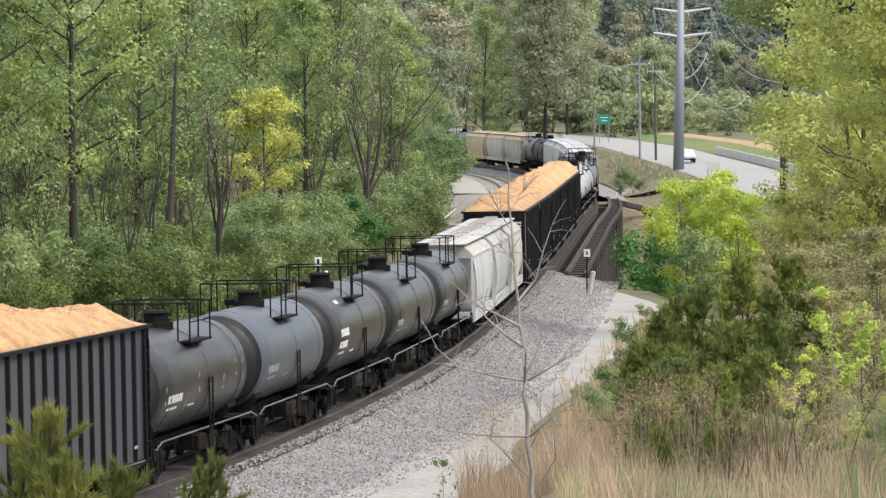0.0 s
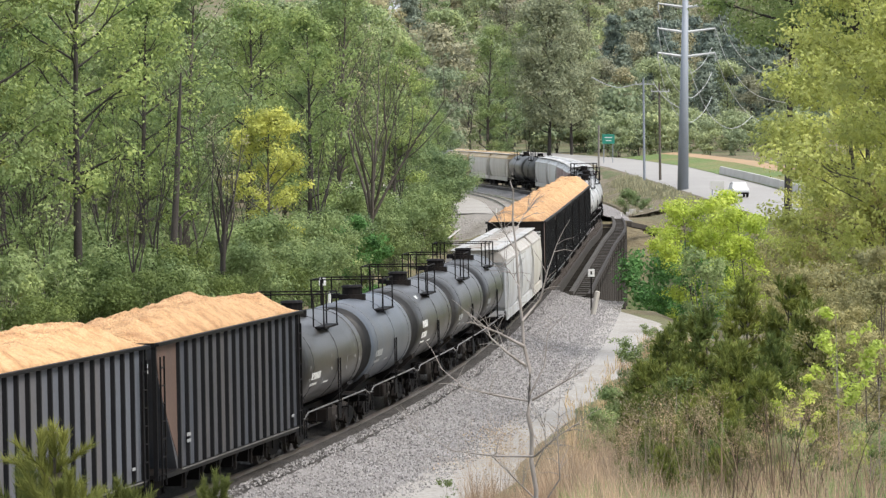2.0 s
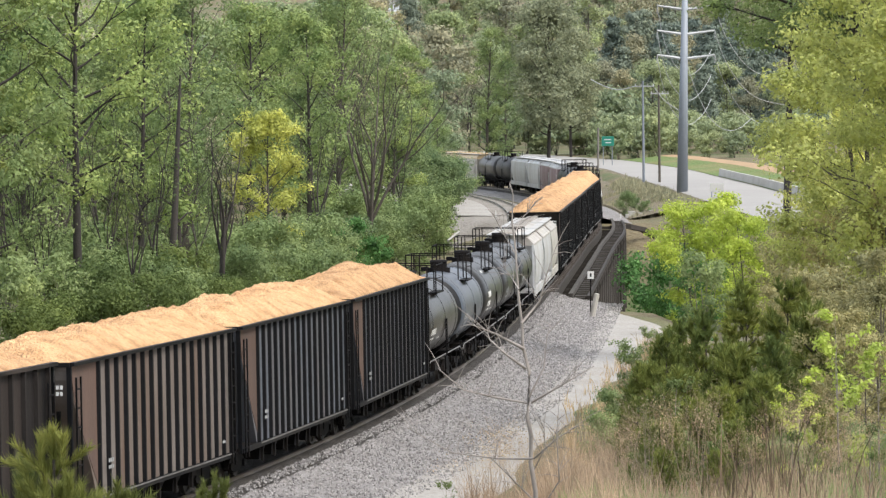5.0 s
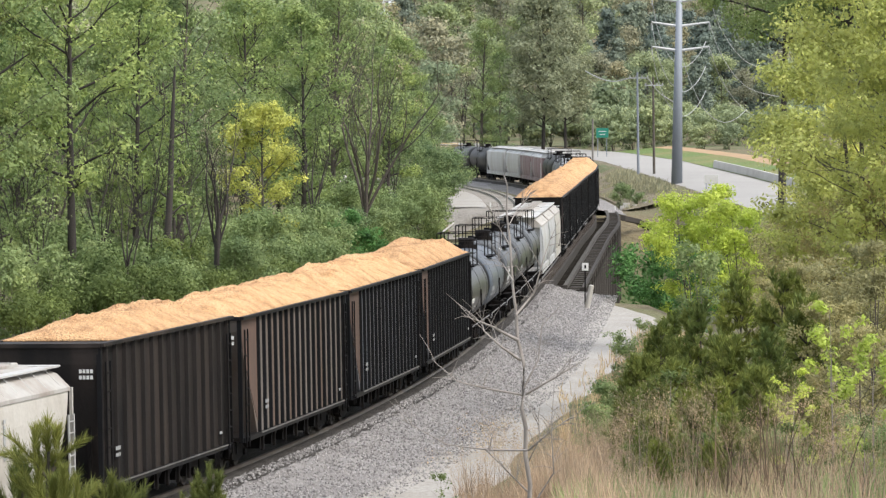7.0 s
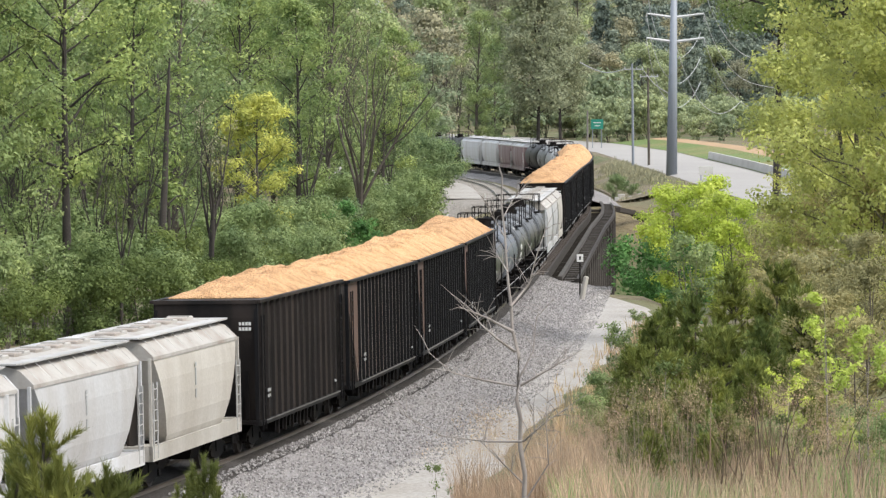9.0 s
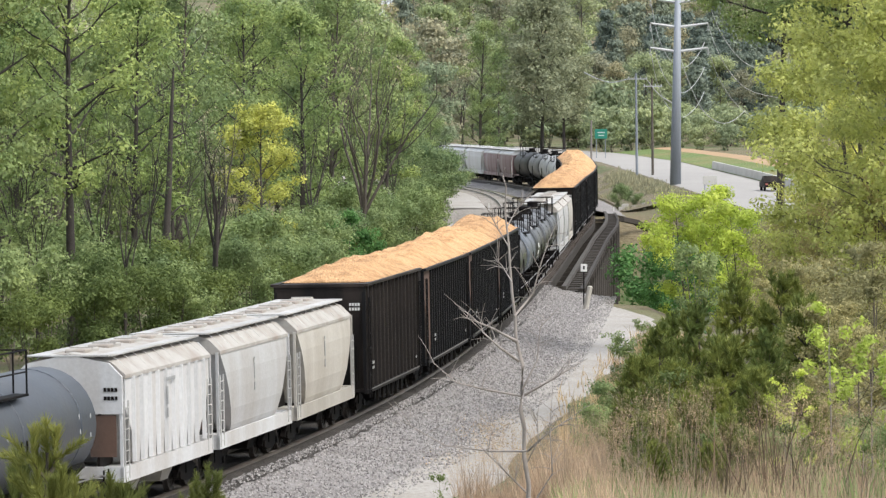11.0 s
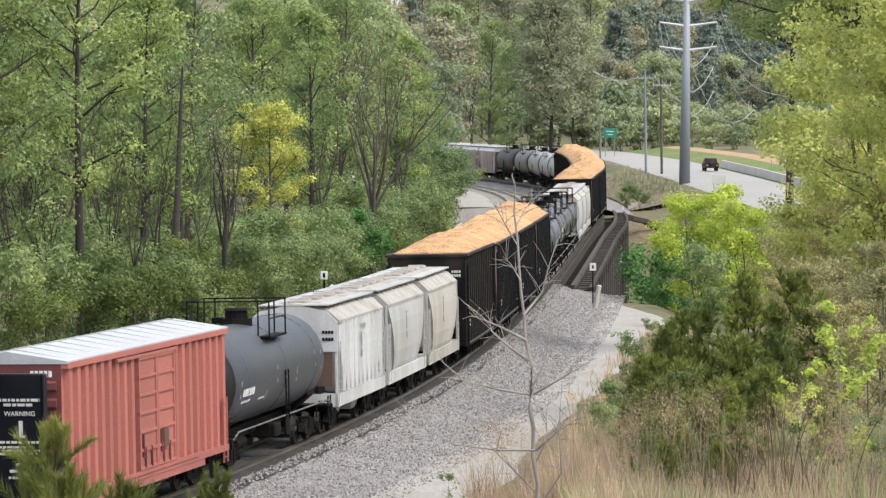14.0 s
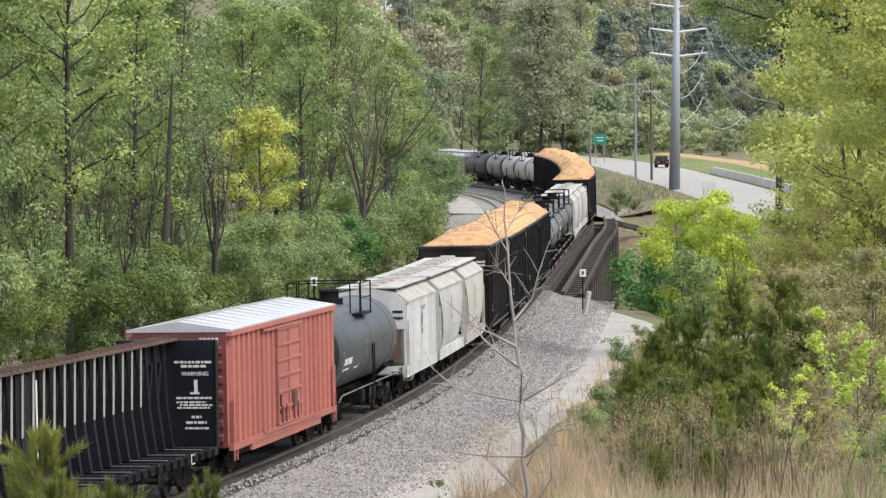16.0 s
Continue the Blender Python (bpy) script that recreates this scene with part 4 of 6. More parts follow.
def boxcar(s0, s1):
    L = s1 - s0
    car = tagged(new("boxcar"), "faded salmon-red ribbed steel boxcar with a pale roof", "boxcar", "train")
    hl, hw, top = L / 2 - 0.05, 1.42, 4.45
    bm = B()
    box(bm, -hw, hw, -hl, hl, 1.0, top)
    part("body", bm, M_RED, car)
    bm = B()
    loft(bm, [[(x, y, z) for x, z in ((-1.6, top - 0.02), (-1.6, top + 0.05), (0, top + 0.3), (1.6, top + 0.05), (1.6, top - 0.02))] for y in np.linspace(-hl - 0.04, hl + 0.04, 13)])
    part("roof", bm, M_ROOF, car, "pale grey galvanised roof")
    bm = B()
    for y in np.linspace(-hl + 0.6, hl - 0.6, 13):
        loft(bm, [[(x, y + d, z) for x, z in ((-1.58, top + 0.05), (0, top + 0.34), (1.58, top + 0.05), (1.58, top + 0.02), (0, top + 0.3), (-1.58, top + 0.02))] for d in (-0.04, 0.04)])
    part("roof_seam", bm, M_ROOF, car)

    def mk_rib(bm):
        loft(bm, [[(x, y, z) for x, y in ((0, -0.17), (0.15, -0.13), (0.15, 0.13), (0, 0.17))] for z in (1.08, top - 0.12)])
    door_a, door_b = -1.5, 2.0
    for sx in (1, -1):
        for y in list(np.linspace(-hl + 0.35, door_a - 0.4, 9)) + list(np.linspace(door_b + 0.4, hl - 0.35, 8)):
            shared_part("box_rib", "rib", mk_rib, M_RED, car, pose(sx * hw, y, 0, 0, 0, 0 if sx > 0 else 180))
        bm = B()
        x = sx * (hw + 0.1)
        box(bm, x - 0.1, x + 0.1, -hl - 0.02, hl + 0.02, top - 0.14, top + 0.01)
        part("eave_rail", bm, M_RED, car)
        bm = B()
        box(bm, x - 0.07, x + 0.07, -hl, hl, 0.92, 1.1)
        box(bm, x - 0.05, x + 0.05, -hl + 2.6, hl - 2.6, 0.72, 0.95)
        part("side_sill", bm, M_RED, car)
        # two-leaf sliding door with a grid of panels
        for y0, y1 in ((door_a, (door_a + door_b) / 2 - 0.02), ((door_a + door_b) / 2 + 0.02, door_b)):
            bm = B()
            xd = sx * (hw + 0.11)
            box(bm, xd - 0.05, xd + 0.05, y0, y1, 1.12, top - 0.22)
            door = part("door", bm, M_RED, car, "salmon-red panelled door leaf")
            bm = B()
            xo = sx * (hw + 0.175)
            for y in (y0 + 0.05, y1 - 0.05):
                box(bm, xo - 0.03, xo + 0.03, y - 0.05, y + 0.05, 1.15, top - 0.25)
            for z in np.linspace(1.2, top - 0.3, 7):
                box(bm, xo - 0.026, xo + 0.026, y0, y1, z - 0.04, z + 0.04)
            part("door_frame", bm, M_RED, door)
            bm = B()
            for i in range(2):
                y = y0 + 0.5 + i * 0.6
                tube(bm, (xo + sx * 0.03, y, 1.2), (xo + sx * 0.03, y, 1.75), 0.03, 0.03, 6)
            box(bm, xo - 0.01, xo + 0.05, y0 + 0.3, y0 + 0.36, 1.5, 2.1)
            part("lock_bar", bm, M_RED_DK, door)
        bm = B()
        box(bm, sx * (hw + 0.17) - 0.035, sx * (hw + 0.17) + 0.035, door_a - 2.0, door_b + 2.4, 1.04, 1.14)
        box(bm, sx * (hw + 0.19) - 0.035, sx * (hw + 0.19) + 0.035, door_a - 2.0, door_b + 0.3, top - 0.26, top - 0.18)
        part("door_track", bm, M_RED, car)
        bm = B()
        box(bm, sx * (hw + 0.2) - 0.03, sx * (hw + 0.2) + 0.03, 0.75, 1.2, 1.6, 2.1)
        part("placard_board", bm, M_RUSTY, car)
        for sy in (-1, 1):
            ladder(car, sx * (hw + 0.16), sy * (hl - 0.35), 0.6, 90, M_RED, 0.72)
    for sy in (-1, 1):
        bm = B()
        y = sy * hl
        for z in np.linspace(1.3, 3.9, 7):
            loft(bm, [[(x, y + sy * d, z + e) for d, e in ((0, -0.19), (0.1, -0.11), (0.1, 0.05), (0, 0.12))] for x in (-hw + 0.12, hw - 0.12)])
        box(bm, -hw, hw, min(y, y + sy * 0.02), max(y, y + sy * 0.02), 1.0, top)
        part("end_wall", bm, M_RED_DK, car, "corrugated end wall, its shade mixed into a deep red")
        bm = B()
        for i in range(5):
            x = 0.62 + i * 0.12
            box(bm, x, x + 0.08, y + sy * 0.03 - 0.01, y + sy * 0.03 + 0.01, 4.1, 4.26)
        part("end_mark", bm, M_MARK, car)
        ladder(car, -1.2, y + sy * 0.14, 0.9, 0, M_RED_DK, 1.2)
    running_gear(car, L, 2.0)
    MOVERS.append((car, (s0 + s1) / 2, L))


def centerbeam_flat(s0, s1):
    L = s1 - s0
    car = tagged(new("centerbeam_flatcar"), "empty navy-black centre-beam lumber flatcar with end bulkheads", "flatcar", "train")
    hl = L / 2 - 0.2
    bm = B()
    box(bm, -0.4, 0.4, -hl, hl, 0.8, 1.15)
    part("center_sill", bm, M_NAVY, car)
    for sx in (-1, 1):
        bm = B()
        box(bm, sx * 1.42 - 0.06, sx * 1.42 + 0.06, -hl, hl, 0.95, 1.2)
        part("side_sill", bm, M_NAVY, car)

    def mk_bearer(bm):
        box(bm, -1.5, 1.5, -0.1, 0.1, 1.12, 1.24, 0.015)
    def mk_edge(bm):
        box(bm, -1.5, 1.5, -0.022, 0.022, 1.242, 1.256)
    def mk_post(bm):
        loft(bm, [[(x * w, y, z) for x, y in ((-1, -0.1), (1, -0.1), (1, 0.1), (-1, 0.1))] for z, w in ((1.15, 0.42), (2.4, 0.24), (4.3, 0.14))])
    def mk_strut(bm):
        for k in (-0.09, 0.09):
            tube(bm, (k, 0, 1.3), (k, 0.95, 4.2), 0.03, 0.03, 5)
    def mk_wear(bm):
        box(bm, 0.145, 0.16, -0.1, 0.05, 2.6, 4.28)
    for i, y in enumerate(np.linspace(-hl + 0.9, hl - 0.9, 24)):
        shared_part("bearer", "deck_bearer", mk_bearer, M_NAVY, car, pose(0, y, 0))
        if i % 2 == 0:
            shared_part("bearer_edge", "wear_strip", mk_edge, M_CHAFED, car, pose(0, y, 0))
        shared_part("cb_post", "beam_post", mk_post, M_NAVY, car, pose(0, y, 0))
        if i < 23:
            shared_part("cb_strut", "diagonal_strut", mk_strut, M_NAVY, car, pose(0, y, 0))
        if 3 < i < 21:
            shared_part("cb_wear", "wear_strip", mk_wear, M_CHAFED, car, pose(0.03, y, 0, 0, 1.2, 0), "pale chafed post edge")
    bm = B()
    box(bm, -0.34, 0.34, -hl + 0.1, hl - 0.1, 4.28, 4.36)
    for y in np.linspace(-hl + 0.3, hl - 0.3, 40):
        box(bm, -0.36, 0.36, y - 0.03, y + 0.03, 4.36, 4.39)
    part("top_chord", bm, M_RUSTY, car, "rust-brown top chord")
    bm = B()
    box(bm, -0.06, 0.06, -hl + 0.3, hl - 0.3, 3.7, 4.28)
    part("web_plate", bm, M_NAVY, car)
    for sy in (-1, 1):
        bm = B()
        y = sy * hl
        box(bm, -1.5, 1.5, y - 0.14, y + 0.14, 1.2, 4.3, 0.03)
        part("bulkhead", bm, M_NAVY, car, "navy bulkhead with white stencilled notices")
        yy = y - sy * 0.15
        if sy > 0:
            bm = B()
            for x in (-1.46, 1.46):
                box(bm, x - 0.03, x + 0.03, yy - 0.02, yy, 1.2, 4.28)
            part("bulkhead_frame", bm, M_IRON, car)
            bm = B()
            for z, x0, x1, h in ((3.62, 0.25, 1.4, 0.07), (3.5, 0.45, 1.2, 0.07), (2.58, 0.3, 1.38, 0.06), (2.46, 0.3, 1.2, 0.05), (2.38, 0.4, 1.38, 0.05), (2.30, 0.32, 1.3, 0.05), (2.02, 0.75, 1.05, 0.07), (1.86, 0.58, 1.2, 0.07), (1.70, 0.55, 1.25, 0.06)):
                x = x0
                while x < x1:
                    wd = random.uniform(0.06, 0.2)
                    box(bm, x, min(x + wd, x1), yy - 0.018, yy - 0.004, z, z + h)
                    x += wd + 0.035
            box(bm, 0.84, 0.94, yy - 0.018, yy - 0.004, 2.78, 3.14)
            box(bm, 0.72, 1.0, yy - 0.018, yy - 0.004, 2.72, 2.78)
            tagged(part("notice", bm, M_MARK, car, "white stencilled notice lines"), kind="stuff")
            cu = bpy.data.curves.new("warning", "FONT")
            cu.body, cu.size, cu.extrude, cu.align_x = "WARNING", 0.17, 0.004, "CENTER"
            cu.materials.append(M_MARK)
            ob = new("warning_text", cu)
            ob.parent = car
            ob.matrix_basis = pose(0.87, yy - 0.012, 3.26, 90, 0, 0)
    # a mid panel plate
    bm = B()
    box(bm, 0.15, 0.2, hl - 14.6, hl - 12.9, 1.2, 4.2)
    part("stencil_panel", bm, M_NAVY, car)
    bm = B()
    box(bm, 0.2, 0.225, hl - 13.0, hl - 12.92, 1.5, 4.0)
    part("panel_edge", bm, M_MARK, car)
    bm = B()
    for y in np.linspace(-hl + 0.6, hl - 0.6, 30):
        box(bm, 1.48, 1.56, y - 0.09, y + 0.09, 0.96, 1.16)
    part("winch", bm, M_IRON, car)
    bm = B()
    box(bm, 1.485, 1.5, hl - 2.9, hl - 2.55, 0.9, 1.2)
    part("stencil_plate", bm, M_MARK, car)
    running_gear(car, L, 2.4, sill=False)
    MOVERS.append((car, (s0 + s1) / 2, L))


# ---- the train, from its tail forward ----
centerbeam_flat(-149.6, -127.0)
boxcar(-125.7, -110.1)
tank_car(-109.5, -94.9, M_TANK_SLATE, "slate-grey tank car with white streaks and lettering", runs=True)
covered_hopper(-94.2, -84.3, M_WHITE, "white ribbed covered hopper with an arched end", ribbed=True, roof=M_DIRTY_ROOF)
covered_hopper(-84.1, -73.8, M_WHITE, "white bow-sided covered hopper stained along the base", roof=M_DIRTY_ROOF)
covered_hopper(-73.6, -62.9, M_CREAM, "dirty cream bow-sided covered hopper", roof=M_DIRTY_ROOF)
chip_hopper(-61.6, -47.7, 4, M_GOND_OLD, M_GOND_OLD, "soot-black chip hopper with straight ribbed sides", old=True, top=4.72, load=0.62)
chip_hopper(-47.0, -30.4, 3, M_GOND_BR, M_GOND_RIB, "dark slate ribbed chip hopper with rust-brown ends", load=0.7)
chip_hopper(-30.2, -13.3, 2, M_GOND, M_GOND_RIB, "dark slate ribbed chip hopper with worn lettering", load=0.78)
chip_hopper(-13.0, 5.1, 1, M_GOND_DK, M_GOND_RIB, "dark slate ribbed chip hopper, heaped full", load=0.86)
tank_car(5.6, 17.6, M_TANK_DK, "worn black tank car with pale streaks and lettering", runs=True)
tank_car(17.6, 29.0, M_TANK_BL, "blue-grey tank car with faint lettering")
tank_car(29.0, 41.5, M_TANK_DK, "black tank car with a white lettered panel", mark=1)
tank_car(41.5, 55.3, M_TANK_DK, "dull black tank car with faint lettering")
tank_car(55.3, 68.2, M_TANK_DK, "dull black tank car, a pale patch on top")
covered_hopper(68.6, 80.4, M_WHITE, "white covered hopper with bowed sides", simple=True, roof=M_DIRTY_ROOF)
covered_hopper(80.5, 92.3, M_WHITE, "white covered hopper with grey stains", simple=True, roof=M_DIRTY_ROOF)
covered_hopper(92.4, 104.2, M_CREAM, "off-white covered hopper with bowed sides", simple=True, roof=M_DIRTY_ROOF)
for i in range(6):
    chip_hopper(104.6 + i * 17.5, 122.0 + i * 17.5, 10 + i, M_GOND_OLD, M_GOND_RIB, "dark chip hopper heaped with wood chips", load=0.95)
for a, b, m, lb in ((210.2, 223.4, M_TANK_LT, "pale grey tank car with dark ends"), (223.4, 236.4, M_TANK_LT, "pale grey tank car with dark ends"),
                    (236.4, 249.8, M_TANK_LT, "pale grey tank car, rust-stained"), (249.8, 264.3, M_TANK_GR, "mid-grey tank car with dark ends"), (264.3, 281.6, M_BLACK, "black tank car with a bulky top")):
    tank_car(a, b, m, lb, simple=True)
covered_hopper(282.0, 296.0, M_MAROON, "faded maroon and white covered hopper", simple=True, roof=M_WHITE)
covered_hopper(296.2, 310.0, M_MAROON, "faded maroon covered hopper with a pale roof", simple=True, roof=M_WHITE)
covered_hopper(310.2, 326.0, M_WHITE, "white covered hopper with bowed sides", simple=True)
covered_hopper(326.2, 343.4, M_WHITE, "white covered hopper, lightly stained", simple=True)
tank_car(343.6, 358.8, M_BLACK, "black tank car with rounded ends", simple=True)
tank_car(358.8, 373.8, M_TANK_DK, "dark grey tank car with rounded ends", simple=True)
covered_hopper(374.0, 390.8, M_CREAM, "off-white covered hopper with a tan roof", simple=True, roof=M_TAN)
covered_hopper(391.0, 407.8, M_CREAM, "dirty grey covered hopper with a tan roof", simple=True, roof=M_TAN)
covered_hopper(408.0, 424.8, M_TAN, "tan covered hopper with bowed sides", simple=True, roof=M_TAN)
tank_car(425.0, 440.0, M_TANK_BL, "blue-grey tank car with rounded ends", simple=True)


# ---- plants ----
def px_place(px, d):
    """Sideways place of something seen in a given direction d metres away."""
    return (px - 784) / 6839 * d


def seen_z(py, d):
    return EYE_Z + (189.4 - py) / 6839 * d


def limb(vs, fs, pts, r0, r1, n=5):
    b0, m = len(vs), len(pts)
    for k, p in enumerate(pts):
        t = (pts[min(k + 1, m - 1)] - pts[max(k - 1, 0)]).normalized()
        q = t.to_track_quat("Z", "Y")
        r = r0 + (r1 - r0) * k / (m - 1)
        for i in range(n):
            a = 2 * math.pi * i / n
            vs.append(tuple(p + q @ Vector((r * math.cos(a), r * math.sin(a), 0))))
    for k in range(m - 1):
        for i in range(n):
            fs.append((b0 + k * n + i, b0 + k * n + (i + 1) % n, b0 + (k + 1) * n + (i + 1) % n, b0 + (k + 1) * n + i))


def leaves_mesh(pts, facing, size, rs, long=1.0, corners=4):
    """Folded leaves at the points, each turned to its own facing; returns vertices and faces."""
    n = len(pts)
    c = facing / (np.linalg.norm(facing, axis=1)[:, None] + 1e-9)
    a = np.cross(c, rs.normal(size=(n, 3)))
    a /= np.linalg.norm(a, axis=1)[:, None] + 1e-9
    b = np.cross(c, a)
    sz = size * rs.uniform(0.6, 1.4, (n, 1))
    if corners == 3:
        v = np.stack([pts - a * sz * long, pts + a * sz * 0.6 + b * sz * 0.75, pts + a * sz * 0.6 - b * sz * 0.75], 1)
    else:
        v = np.stack([pts - a * sz * long, pts + b * sz * 0.5 - c * sz * 0.12, pts + a * sz * long, pts - b * sz * 0.5 - c * sz * 0.12], 1)
    return v.reshape(-1, 3), np.arange(n * corners).reshape(-1, corners)


def crown(thing, tips, leaf_n, leaf, clump, per, leafmat, rs, long=1.0, corners=4):
    """Leaf bunches round some of the twig ends: every bunch a flattened, hollow cloud of leaves that face outward and up."""
    tips = np.array([tuple(p) for p in tips])
    nc = max(6, min(len(tips), leaf_n // per))
    mid = tips[rs.choice(len(tips), nc, replace=False)]
    rad = clump * rs.uniform(0.7, 1.9, nc)
    k = rs.choice(nc, leaf_n, p=rad ** 2 / (rad ** 2).sum())
    out = rs.normal(size=(leaf_n, 3))
    out /= np.linalg.norm(out, axis=1)[:, None]
    ragged = 1 + 0.35 * np.sin(out[:, 0] * 5 + k) * np.cos(out[:, 1] * 4 - k)
    pts = mid[k] + out * (rad[k] * rs.uniform(0.45, 1.1, leaf_n) * ragged)[:, None] * np.array((1, 1, 0.62))
    facing = out * 0.9 + np.array((0, 0, 0.4)) + rs.normal(size=(leaf_n, 3)) * 0.42
    v, f = leaves_mesh(pts, facing, leaf, rs, long, corners)
    me = bpy.data.meshes.new("crown")
    me.vertices.add(len(v))
    me.vertices.foreach_set("co", v.ravel())
    me.loops.add(len(v))
    me.loops.foreach_set("vertex_index", f.ravel())
    me.polygons.add(len(f))
    me.polygons.foreach_set("loop_start", np.arange(0, len(v), corners))
    me.materials.append(leafmat)
    me.update(calc_edges=True)
    ob = new("crown", me)
    ob.parent = thing


def bare_tree(seed, H, trunk_r, spread, fork_at, levels, bark, leafmat, label, leaf_n=600, limbs=5):
    """A leafless tree: a short trunk, upright limbs that fan out and fork again and again into fine twigs."""
    rnd, rs = random.Random(seed), np.random.RandomState(seed)
    tv, tf, tips = [], [], []

    def fork(p, d, ln, r, left):
        pts = [p]
        for j in range(4):
            d = (d + Vector((rnd.uniform(-0.14, 0.14), rnd.uniform(-0.14, 0.14), 0.05))).normalized()
            pts.append(pts[-1] + d * ln / 4)
        limb(tv, tf, pts if left > 1 else pts[::2], r, r * 0.45, 6 if left > 2 else 4 if left > 1 else 3)
        tips.append(pts[-1])
        if left:
            for k in range(3 if left > 1 else 4):
                side = Vector((rnd.uniform(-1, 1), rnd.uniform(-1, 1), rnd.uniform(-0.2, 0.5))) * rnd.uniform(0.3, 0.65)
                o = pts[4] if k == 0 else pts[rnd.choice((1, 2, 3))]
                fork(o, (d + side).normalized(), ln * rnd.uniform(0.5, 0.72), r * (0.5 if k == 0 else 0.4), left - 1)

    top = Vector((rnd.uniform(-0.02, 0.02) * H, 0, H * fork_at))
    limb(tv, tf, [Vector((0, 0, 0)), Vector((0.03, 0.02, H * fork_at * 0.5)), top], trunk_r, trunk_r * 0.75, 8)
    for k in range(limbs):
        az = k * 2.4 + rnd.uniform(-0.3, 0.3)
        tilt = spread * rnd.uniform(0.45, 1.1)
        p = top if k < 3 else Vector((0.03, 0.02, H * fork_at * rnd.uniform(0.6, 0.95)))
        fork(p, Vector((math.sin(tilt) * math.cos(az), math.sin(tilt) * math.sin(az), math.cos(tilt))), H * (1 - fork_at) * rnd.uniform(0.5, 0.62), trunk_r * 0.5, levels)
    thing = tagged(new("tree"), label, "tree")
    raw("trunk", tv, tf, bark, thing, smooth=True)
    if leaf_n:
        crown(thing, tips, leaf_n, 0.07, 0.3, 8, leafmat, rs, 1.0, 3)
    return thing


def grow(seed, H, R, clear, n_br, lift, leaf_n, leaf, clump, bark, leafmat, label, category="tree", trunk_r=None, name="tree", shape="oval", twigs=4, lean=0.04, sub=5, long=1.0, forks=1, low_leaf=0.35, twiggy=True, stout=1.0, per=90, corners=4):
    """A tree: tapered trunk, limbs, side twigs, and a crown of separate leaves round the twigs."""
    rnd, rs = random.Random(seed), np.random.RandomState(seed)
    tv, tf, tips = [], [], []
    trunk_r = trunk_r or H * 0.013
    for fk in range(forks):
        fx, fy = (rnd.uniform(-1, 1) * R * 0.35, rnd.uniform(-1, 1) * R * 0.35) if forks > 1 else (0, 0)
        Hk = H * (1 if fk == 0 else rnd.uniform(0.7, 0.98))
        trunk = []
        ph = rnd.uniform(0, 6)
        for k in range(9):
            q = k / 8
            trunk.append(Vector((fx * q ** 0.8 + lean * Hk * 0.5 * math.sin(q * 3 + ph) * q, fy * q ** 0.8 + lean * Hk * 0.4 * math.cos(q * 2.3 + ph) * q, Hk * q * 0.97)))
        limb(tv, tf, trunk, trunk_r / forks ** 0.4, trunk_r * 0.12, 7)
        nb = max(3, n_br // forks)
        for i in range(nb):
            q = clear + (1 - clear) * (i + rnd.uniform(0, 0.9)) / nb
            k = min(7, int(q * 8))
            p = trunk[k].lerp(trunk[k + 1], q * 8 - k)
            c = (q - clear) / (1 - clear)
            if shape == "oval":
                w = max(0.18, math.sin(math.pi * (0.12 + 0.86 * c)) ** 0.7)
            elif shape == "cone":
                w = max(0.08, 1.02 - c)
            elif shape == "vase":
                w = 0.55 + 0.45 * c
            else:
                w = max(0.25, math.cos(c * 1.4) ** 0.5)
            ln = R * w * rnd.uniform(0.75, 1.15)
            az = i * 2.4 + rnd.uniform(-0.5, 0.5)
            el = radians(lift + 25 * c + rnd.uniform(-12, 12))
            d = Vector((math.cos(az) * math.cos(el), math.sin(az) * math.cos(el), math.sin(el)))
            pts = [p]
            for j in range(1, 5):
                pts.append(pts[-1] + (d + Vector((rnd.uniform(-0.22, 0.22), rnd.uniform(-0.22, 0.22), rnd.uniform(-0.12, 0.2)))) * ln / 4)
            br = trunk_r * 0.42 * stout * (1 - 0.65 * c) * (0.6 if forks > 1 else 1)
            limb(tv, tf, pts, br, br * 0.2, 4 if stout > 1 else 3)
            tips.append(pts[-1])
            for j in range(sub):
                t = rnd.uniform(low_leaf, 1.0) * 4
                kk = min(3, int(t))
                o = pts[kk].lerp(pts[kk + 1], t - kk)
                dd = (d + Vector((rnd.uniform(-1, 1), rnd.uniform(-1, 1), rnd.uniform(-0.5, 0.8))) * 0.9).normalized() * ln * rnd.uniform(0.2, 0.42)
                mid = o + dd * 0.5 + Vector((0, 0, rnd.uniform(-0.05, 0.1))) * ln * 0.2
                e = o + dd
                tips += [mid, e]
                if not twiggy:
                    continue
                limb(tv, tf, [o, mid, e], br * 0.32, br * 0.1, 3)
                for g in range(twigs if leafmat is None or leaf_n < 950 else 0):
                    ee = mid.lerp(e, rnd.random()) + Vector((rnd.uniform(-1, 1), rnd.uniform(-1, 1), rnd.uniform(-0.3, 1))) * ln * 0.16
                    limb(tv, tf, [mid, mid.lerp(ee, 0.6), ee], br * 0.14, br * 0.05, 3)
    thing = tagged(new(name), label, category)
    raw("trunk", tv, tf, bark, thing, smooth=True)
    if leafmat is not None and leaf_n:
        crown(thing, tips, leaf_n, leaf, clump, per, leafmat, rs, long, corners)
    return thing


_used = set()


